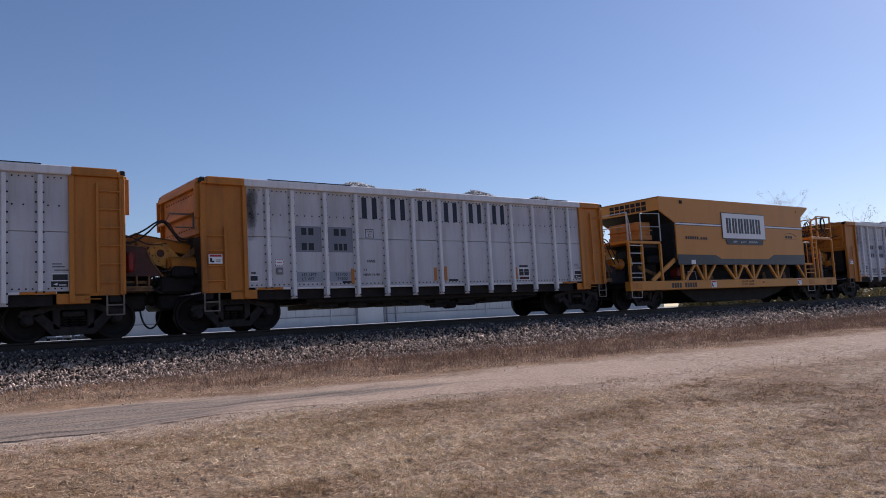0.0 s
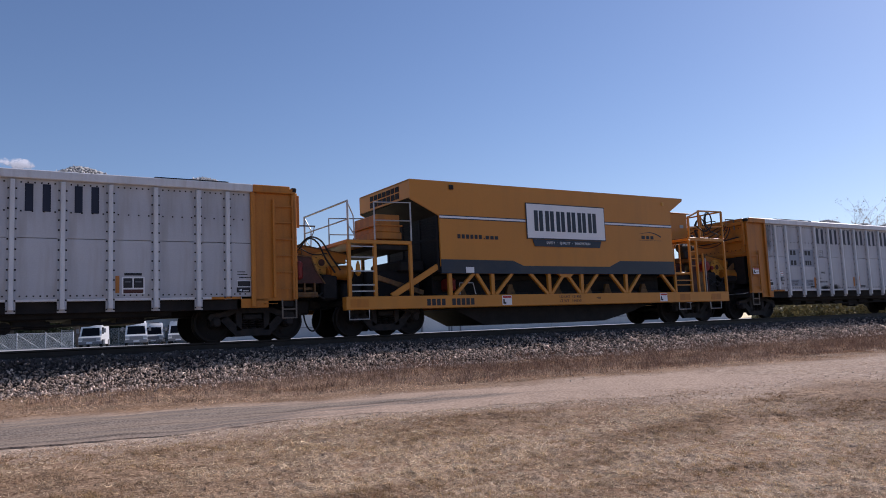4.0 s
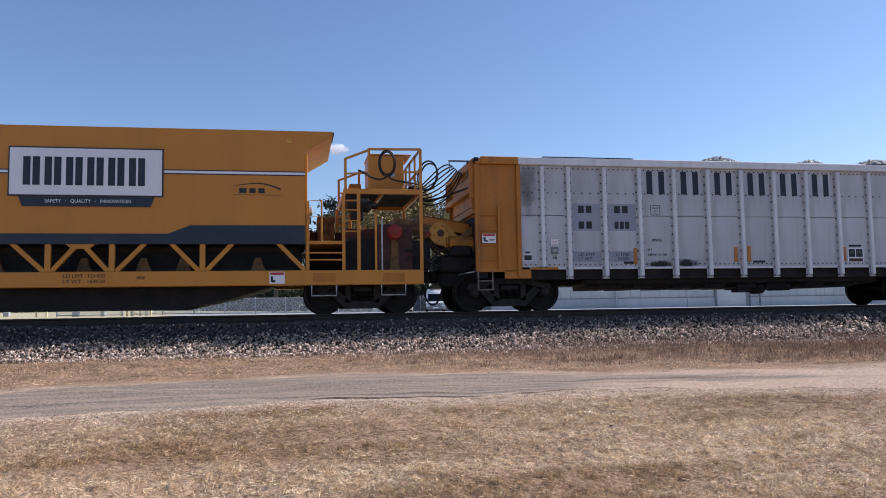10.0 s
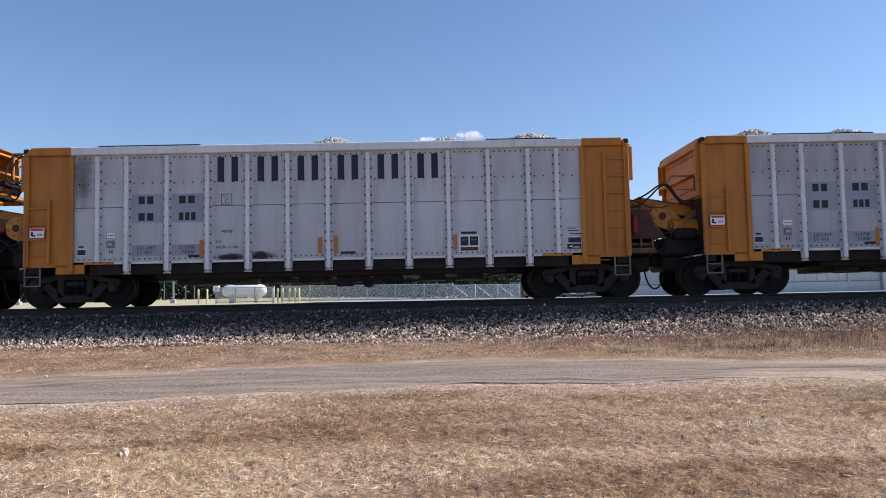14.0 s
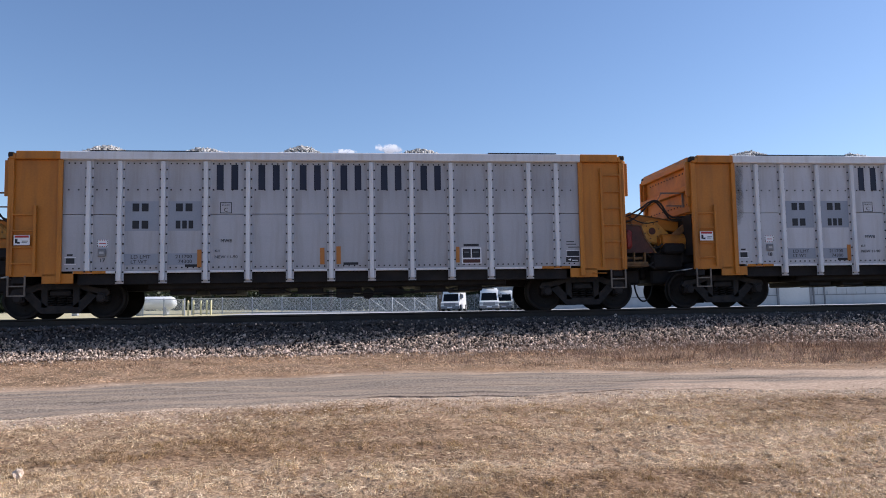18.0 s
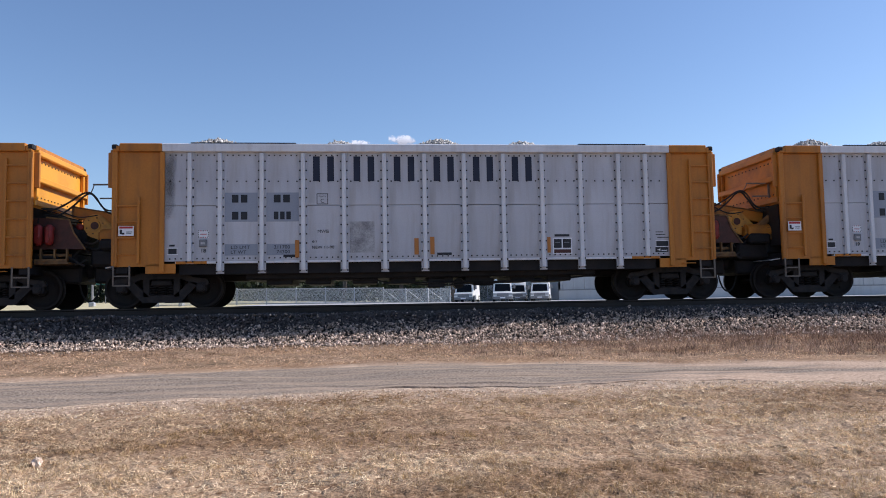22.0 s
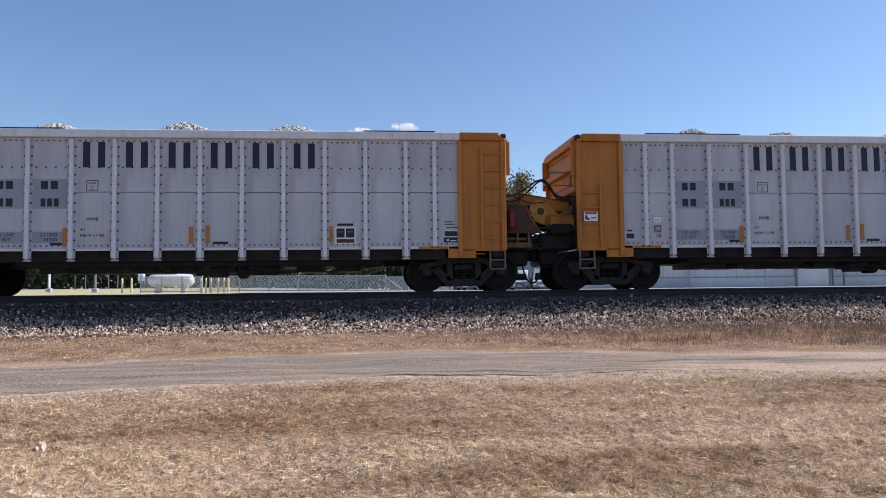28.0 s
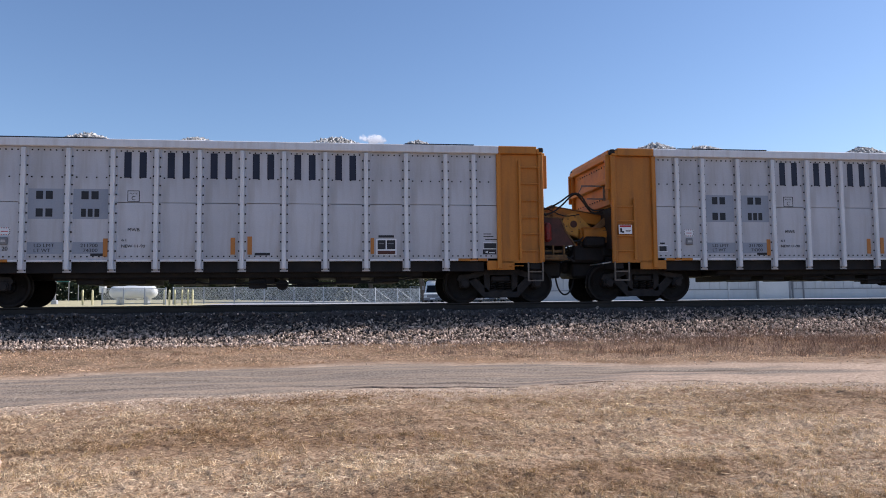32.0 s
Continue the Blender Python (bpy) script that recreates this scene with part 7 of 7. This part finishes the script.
def tank_yard():
    x, y, z = spot(-14.1, 60)
    t = thing("gas_tank", (x, y, z), "white horizontal propane tank on saddles inside a fence", "tank")
    pr = [(-1.75, 0.02), (-1.70, 0.22), (-1.55, 0.40), (-1.35, 0.48), (1.35, 0.48), (1.55, 0.40), (1.70, 0.22), (1.75, 0.02)]
    part("shell", Mesh().turned(pr, 24, "x", (0, 0, 0.95)), VANWHITE, t, "", True)
    part("dome", Mesh().turned([(1.38, 0.20), (1.62, 0.20), (1.68, 0.1)], 16, "z", (-1.2, 0, 0)), VANWHITE, t, "", True)
    part("valve", Mesh().turned([(1.40, 0.04), (1.75, 0.04)], 8, "z", (-1.2, 0.3, 0)), GALV, t)
    for sx in (-1.0, 1.0):
        part("saddle", Mesh().box(sx - 0.12, sx + 0.12, -0.4, 0.4, 0, 0.6, 0.02), GREYMETAL, t)
    part("manifold", Mesh().box(-2.4, -1.95, -0.3, 0.1, 0.9, 1.45, 0.05).tube([(-2.2, 0, 1.4), (-2.2, 0, 2.0)], 0.03, 6), VANWHITE, t)
    b = thing("bollard", (0, 0, 0), "pale yellow steel bollard by the tank yard", "bollard", "bollards of the tank yard")
    part("post", Mesh().turned([(0, 0.07), (1.05, 0.07), (1.12, 0.03)], 12, "z"), POSTYELLOW, b, "", True)
    places = [spot(a, 58.5) for a in (-17.3, -16.7, -12.1, -11.75, -11.4, -10.9, -10.5, -10.2)]
    b.location = places[0]
    for p in places[1:]:
        copy_thing(b, Matrix.Translation(p))


def pole(azimuth, y, h, mat, label):
    x, yy, z = spot(azimuth, y)
    p = thing("pole", (x, yy, z), label, "pole")
    part("shaft", Mesh().turned([(0, 0.11), (h, 0.08)], 10, "z"), mat, p, "", True)
    part("base", Mesh().box(-0.22, 0.22, -0.22, 0.22, 0, 0.35, 0.03), GREYMETAL, p)


def tree(name, at, h, spread, leaves, mat, label, seed, leaf=0.30, trunk=0.25, group="", twigs=3, bark=None):
    rng = random.Random(seed)
    nr = np.random.default_rng(seed)
    t = thing(name, at, label, "tree", group)
    wood, tips = Mesh(), []

    def limb(p, d, length, r, depth):
        pts, q = [p], p
        for _ in range(4):
            d = (d + Vector((rng.uniform(-.22, .22), rng.uniform(-.22, .22), rng.uniform(-.05, .2)))).normalized()
            q = q + d * length / 4
            pts.append(q)
        for i in range(4):
            wood.tube([pts[i], pts[i + 1]], r * (1 - 0.17 * i), 6 if depth < 2 else 4)
        tips.append((q, length))
        if depth < twigs:
            for i in range(3 if depth else 6):
                k = rng.choice((2, 3, 4)) if depth else rng.choice((2, 3, 3, 4))
                a = rng.uniform(0, 6.283)
                s = (Vector((math.cos(a), math.sin(a), rng.uniform(0.1, 0.9)))).normalized()
                limb(pts[k], (d * 0.4 + s).normalized(), length * rng.uniform(0.5, 0.75) * (spread if depth == 0 else 1), r * 0.5, depth + 1)

    limb(Vector((0, 0, -0.2)), Vector((0, 0, 1)), h * 0.5, trunk, 0)
    f = h / max(p[2] for p in wood.v)
    wood.v = [(p[0] * f, p[1] * f, p[2] * f) for p in wood.v]
    tips = [(p * f, n_ * f) for p, n_ in tips]
    part("trunk", wood, bark or BARK, t, "", True)
    if leaves:
        pick = nr.integers(0, len(tips), leaves)
        c = np.array([tips[i][0] for i in pick]) + nr.normal(0, 1, (leaves, 3)) * np.array([tips[i][1] for i in pick])[:, None] * (0.24 if twigs < 4 else 0.10)
        a, b = nr.normal(size=(leaves, 3)), nr.normal(size=(leaves, 3))
        a /= np.linalg.norm(a, axis=1, keepdims=True)
        b -= a * (a * b).sum(1, keepdims=True)
        b /= np.linalg.norm(b, axis=1, keepdims=True)
        s = leaf * (0.5 + nr.random((leaves, 1)))
        v = np.stack([c - a * s * 0.5, c + b * s * 0.3, c + a * s * 0.5, c - b * s * 0.3], 1).reshape(-1, 3)
        ob = part("crown", quads("crown", v, np.arange(4 * leaves).reshape(-1, 4), mat), None, t)
        tagged(ob, "uneven crown of small leaves", kind="stuff")
    return t


def canopy():
    """A teal canvas shelter on four posts at the edge of the woods."""
    x, y, z = spot(-18.9, 110)
    c = thing("canopy", (x, y, z), "teal canvas shelter on slim posts before the woods", "shelter")
    part("roof", Mesh().plate([(-2.3, 2.9), (2.3, 2.9), (2.3, 3.05), (-2.3, 3.05)], -2.0, 2.0), TEAL, c)
    part("valance", Mesh().box(-2.3, 2.3, -2.06, -2.0, 2.6, 2.95), TEAL, c)
    for px in (-2.2, 2.2):
        for py in (-1.9, 1.9):
            part("post", Mesh().turned([(0, 0.06), (2.9, 0.06)], 8, "z", (px, py, 0)), VANGREY, c)


def woods():
    """Far woods as one uneven mass of leaf clumps."""
    rng = np.random.default_rng(21)
    n = 60000
    az = np.radians(rng.uniform(-62, 18, n))
    dist = rng.uniform(150, 185, n)
    x, y = dist * np.tan(az) * 0.9, dist
    top = 7.0 + 2.2 * np.sin(x * 0.11) + 1.6 * np.sin(x * 0.31 + 1) + 1.0 * np.sin(x * 0.83)
    z = ground_z(x, y) + top * rng.random(n) ** 0.8
    c = np.stack([x, y, z], 1)
    a, b = rng.normal(size=(n, 3)), rng.normal(size=(n, 3))
    a /= np.linalg.norm(a, axis=1, keepdims=True)
    b -= a * (a * b).sum(1, keepdims=True)
    b /= np.linalg.norm(b, axis=1, keepdims=True)
    s = 0.9 * (0.5 + rng.random((n, 1)))
    v = np.stack([c - a * s * 0.5, c + b * s * 0.35, c + a * s * 0.5, c - b * s * 0.35], 1).reshape(-1, 3)
    tagged(new("far_woods", quads("far_woods", v, np.arange(4 * n).reshape(-1, 4), LEAFDARK)), "dark green woods beyond the field", "woods", kind="stuff")


def cloud_material(name, W, H, seed):
    """White vapour that thins to nothing towards the rim of the cloud."""
    m = bpy.data.materials.new(name)
    m.use_nodes = True
    n, l = m.node_tree.nodes, m.node_tree.links
    n.remove(n["Principled BSDF"])
    # the vapour emits: a glow stands in for sunlight on the cloud
    mx, tp, my = n.new("ShaderNodeEmission"), n.new("ShaderNodeBsdfTransparent"), n.new("ShaderNodeMixShader")
    mx.inputs[0].default_value, mx.inputs[1].default_value = (0.90, 0.92, 1.0, 1), 0.62
    co, mp, ln = n.new("ShaderNodeTexCoord"), n.new("ShaderNodeMapping"), n.new("ShaderNodeVectorMath")
    mp.inputs["Scale"].default_value = (1 / W, 0, 1 / H)
    ln.operation = "LENGTH"
    ns = n.new("ShaderNodeTexNoise")
    ns.inputs["Scale"].default_value, ns.inputs["Detail"].default_value = 0.8 / H, 5
    mv = n.new("ShaderNodeMapping")
    mv.inputs["Location"].default_value = (seed * 31.0, seed * 17.0, 0)
    add, sub_, rp = n.new("ShaderNodeMath"), n.new("ShaderNodeMath"), n.new("ShaderNodeMapRange")
    add.operation, sub_.operation = "MULTIPLY_ADD", "SUBTRACT"
    add.inputs[1].default_value, add.inputs[2].default_value = 2.6, -0.12
    l.new(co.outputs["Object"], mp.inputs["Vector"])
    l.new(mp.outputs[0], ln.inputs[0])
    l.new(co.outputs["Object"], mv.inputs["Vector"])
    l.new(mv.outputs[0], ns.inputs["Vector"])
    l.new(ns.outputs[0], add.inputs[0])
    l.new(add.outputs[0], sub_.inputs[0])
    l.new(ln.outputs["Value"], sub_.inputs[1])
    # glow stronger at the top, weaker at the base: painted light and shade
    sep, lit, tone = n.new("ShaderNodeSeparateXYZ"), n.new("ShaderNodeMath"), n.new("ShaderNodeMapRange")
    lit.operation = "ADD"
    l.new(mp.outputs[0], sep.inputs[0])
    l.new(sep.outputs["Z"], lit.inputs[0])
    l.new(ns.outputs[0], lit.inputs[1])
    tone.inputs[1].default_value, tone.inputs[2].default_value, tone.inputs[3].default_value, tone.inputs[4].default_value = -0.1, 0.9, 0.46, 0.78
    l.new(lit.outputs[0], tone.inputs[0])
    l.new(tone.outputs[0], mx.inputs[1])
    rp.interpolation_type = "SMOOTHSTEP"
    rp.inputs[1].default_value, rp.inputs[2].default_value = 0.0, 0.75
    l.new(sub_.outputs[0], rp.inputs[0])
    l.new(rp.outputs[0], my.inputs[0])
    l.new(tp.outputs[0], my.inputs[1])
    l.new(mx.outputs[0], my.inputs[2])
    l.new(my.outputs[0], n["Material Output"].inputs[0])
    return m


def cloud(azimuth, elevation, wide, high, seed):
    """A small fair-weather cloud far off: a bulging bank of vapour."""
    R = 1500.0
    at = (R * math.sin(radians(azimuth)) * math.cos(radians(elevation)), R * math.cos(radians(azimuth)) * math.cos(radians(elevation)), EYE[2] + R * math.sin(radians(elevation)))
    W, H = R * radians(wide) / 2, R * radians(high) / 2
    xs, zs = np.linspace(-1.1, 1.1, 40), np.linspace(-1.1, 1.1, 24)
    me, X, Z = grid_mesh("cloud", xs, zs, lambda x, z: 0 * x)
    bulge = np.sqrt(np.clip(1.3 - X ** 2 - Z ** 2, 0, 1)) * H * 0.8 + H * 0.18 * rough(X, Z, 6.0, seed)
    me.vertices.foreach_set("co", np.stack([X * W, -bulge, Z * H], 1).astype(np.float32).ravel())
    me.materials.append(cloud_material("cloud_vapour", W, H, seed))
    ob = new("cloud", me)
    ob.location = at
    ob.rotation_euler = (0, 0, -radians(azimuth))
    tagged(ob, "small white fair-weather cloud", "cloud", "fair-weather clouds", "stuff")


LOT = surface("pale_concrete", (0.36, 0.355, 0.34), (0.47, 0.46, 0.44), 0.85, 0.3, 8, 0.1, dirt=(0.36, 0.34, 0.31), amount=0.4)


def parking_lot():
    xs, ys = np.linspace(-9, 112, 60), np.linspace(52, 125, 24)
    me, X, Y = grid_mesh("parking_lot", xs, ys, lambda x, y: ground_z(x, y) + 0.03)
    me.materials.append(LOT)
    tagged(new("parking_lot", me), "pale concrete yard behind the track", "pavement", kind="structure")


parking_lot()
warehouse()
for a, y, turn in ((7.2, 78, -17), (10.15, 75, -10), (11.25, 84, -14), (12.9, 79, -16)):
    van(a, y, turn)
fence("yard_fence", spot(-11.5, 64)[:2], spot(1.2, 64)[:2], 1.32, "grey chain-link yard fence with steel posts")
fence("gate_fence", spot(1.2, 64)[:2], spot(6.2, 65)[:2], 1.22, "grey chain-link gates with diagonal braces", 2.2, 0.11, True)
fence("rear_fence", spot(5.5, 92)[:2], spot(14.2, 92)[:2], 1.9, "grey chain-link fence behind the vans", 3.0, 0.16)
fence("tank_fence", spot(-16.1, 58)[:2], spot(-12.0, 58)[:2], 1.18, "light steel fence round the gas tank", 1.4, 0.12)
tank_yard()
pole(-28.6, 75, 7, VANWHITE, "white steel light pole on the field")
pole(-21.8, 70, 6, VANWHITE, "white steel pole with a concrete base")
pole(-19.0, 66, 3.2, VANGREY, "dark steel post on the field")
woods()
canopy()
big = spot(6.6, 88)
tree("shade_tree", big, 14.4, 1.35, 56000, LEAF, "tall tree with thinning green and yellow leaves", 4, 0.28, 0.4)
tree("shade_tree", spot(10.2, 92), 12.0, 1.2, 9000, LEAF, "tree with yellowing leaves behind the vans", 8, 0.34, 0.3)
tree("shade_tree", spot(2.6, 95), 14.0, 1.2, 10000, LEAFDARK, "tree with dark green leaves behind the yard", 12, 0.34, 0.32)
tree("shade_tree", spot(-1.8, 100), 11.0, 1.2, 8000, LEAFDARK, "tree with dark green leaves behind the fence", 15, 0.34, 0.3)
PALEBARK = surface("pale_bark", (0.20, 0.165, 0.13), (0.34, 0.29, 0.23), 0.9, 2, 20, 0.3)
TANLEAF = surface("tan_leaf", (0.34, 0.26, 0.17), (0.56, 0.44, 0.30), 0.7, 0.5, 6, 0, per_piece=0.4)
tree("bare_tree", spot(61.6, 58), 15.4, 2.0, 4200, TANLEAF, "nearly bare tree with tan leaves behind the train", 31, 0.11, 0.22, "", 4, PALEBARK)
tree("bare_tree", spot(64.2, 57), 14.2, 1.3, 2200, TANLEAF, "nearly bare tree with tan leaves behind the train", 37, 0.11, 0.22, "", 4, PALEBARK)
tree("bare_tree", spot(59.6, 60), 13.0, 1.2, 1600, TANLEAF, "nearly bare tree with tan leaves behind the train", 45, 0.11, 0.18, "", 4, PALEBARK)


def shrubs(a0, a1, y, h, mat, label):
    """A loose line of olive shrubs as one mass of leaves."""
    rng = np.random.default_rng(33)
    n = 16000
    az = np.radians(rng.uniform(a0, a1, n))
    d = y + rng.uniform(-2, 2, n)
    x = d * np.tan(az)
    z = ground_z(x, d) + h * (0.7 + 0.3 * np.sin(x * 0.7) * np.sin(x * 0.23 + 1)) * rng.random(n) ** 0.8
    c = np.stack([x, d, z], 1)
    p, q = rng.normal(size=(n, 3)), rng.normal(size=(n, 3))
    p /= np.linalg.norm(p, axis=1, keepdims=True)
    q -= p * (p * q).sum(1, keepdims=True)
    q /= np.linalg.norm(q, axis=1, keepdims=True)
    s = 0.35 * (0.5 + rng.random((n, 1)))
    v = np.stack([c - p * s * 0.5, c + q * s * 0.3, c + p * s * 0.5, c - q * s * 0.3], 1).reshape(-1, 3)
    tagged(new("shrubs", quads("shrubs", v, np.arange(4 * n).reshape(-1, 4), mat)), label, "shrubs", kind="stuff")


shrubs(54, 70, 52, 2.2, LEAF, "olive shrubs behind the track")
shrubs(1.5, 14.2, 97, 3.4, LEAFDARK, "dark shrubs along the fence behind the vans")
tree("bare_tree", spot(16.6, 100), 12.0, 1.15, 500, LEAF, "nearly bare tree beyond the warehouse", 41, 0.3, 0.22)
for a, e, w, h, s in ((2.8, 12.05, 1.9, 0.8, 1), (-0.6, 11.8, 1.7, 0.55, 2), (-4.0, 10.25, 4.0, 1.9, 3), (-8.6, 9.4, 3.6, 1.2, 4), (-12.5, 9.3, 3.0, 0.9, 5)):
    cloud(a, e, w, h, s)


motions()
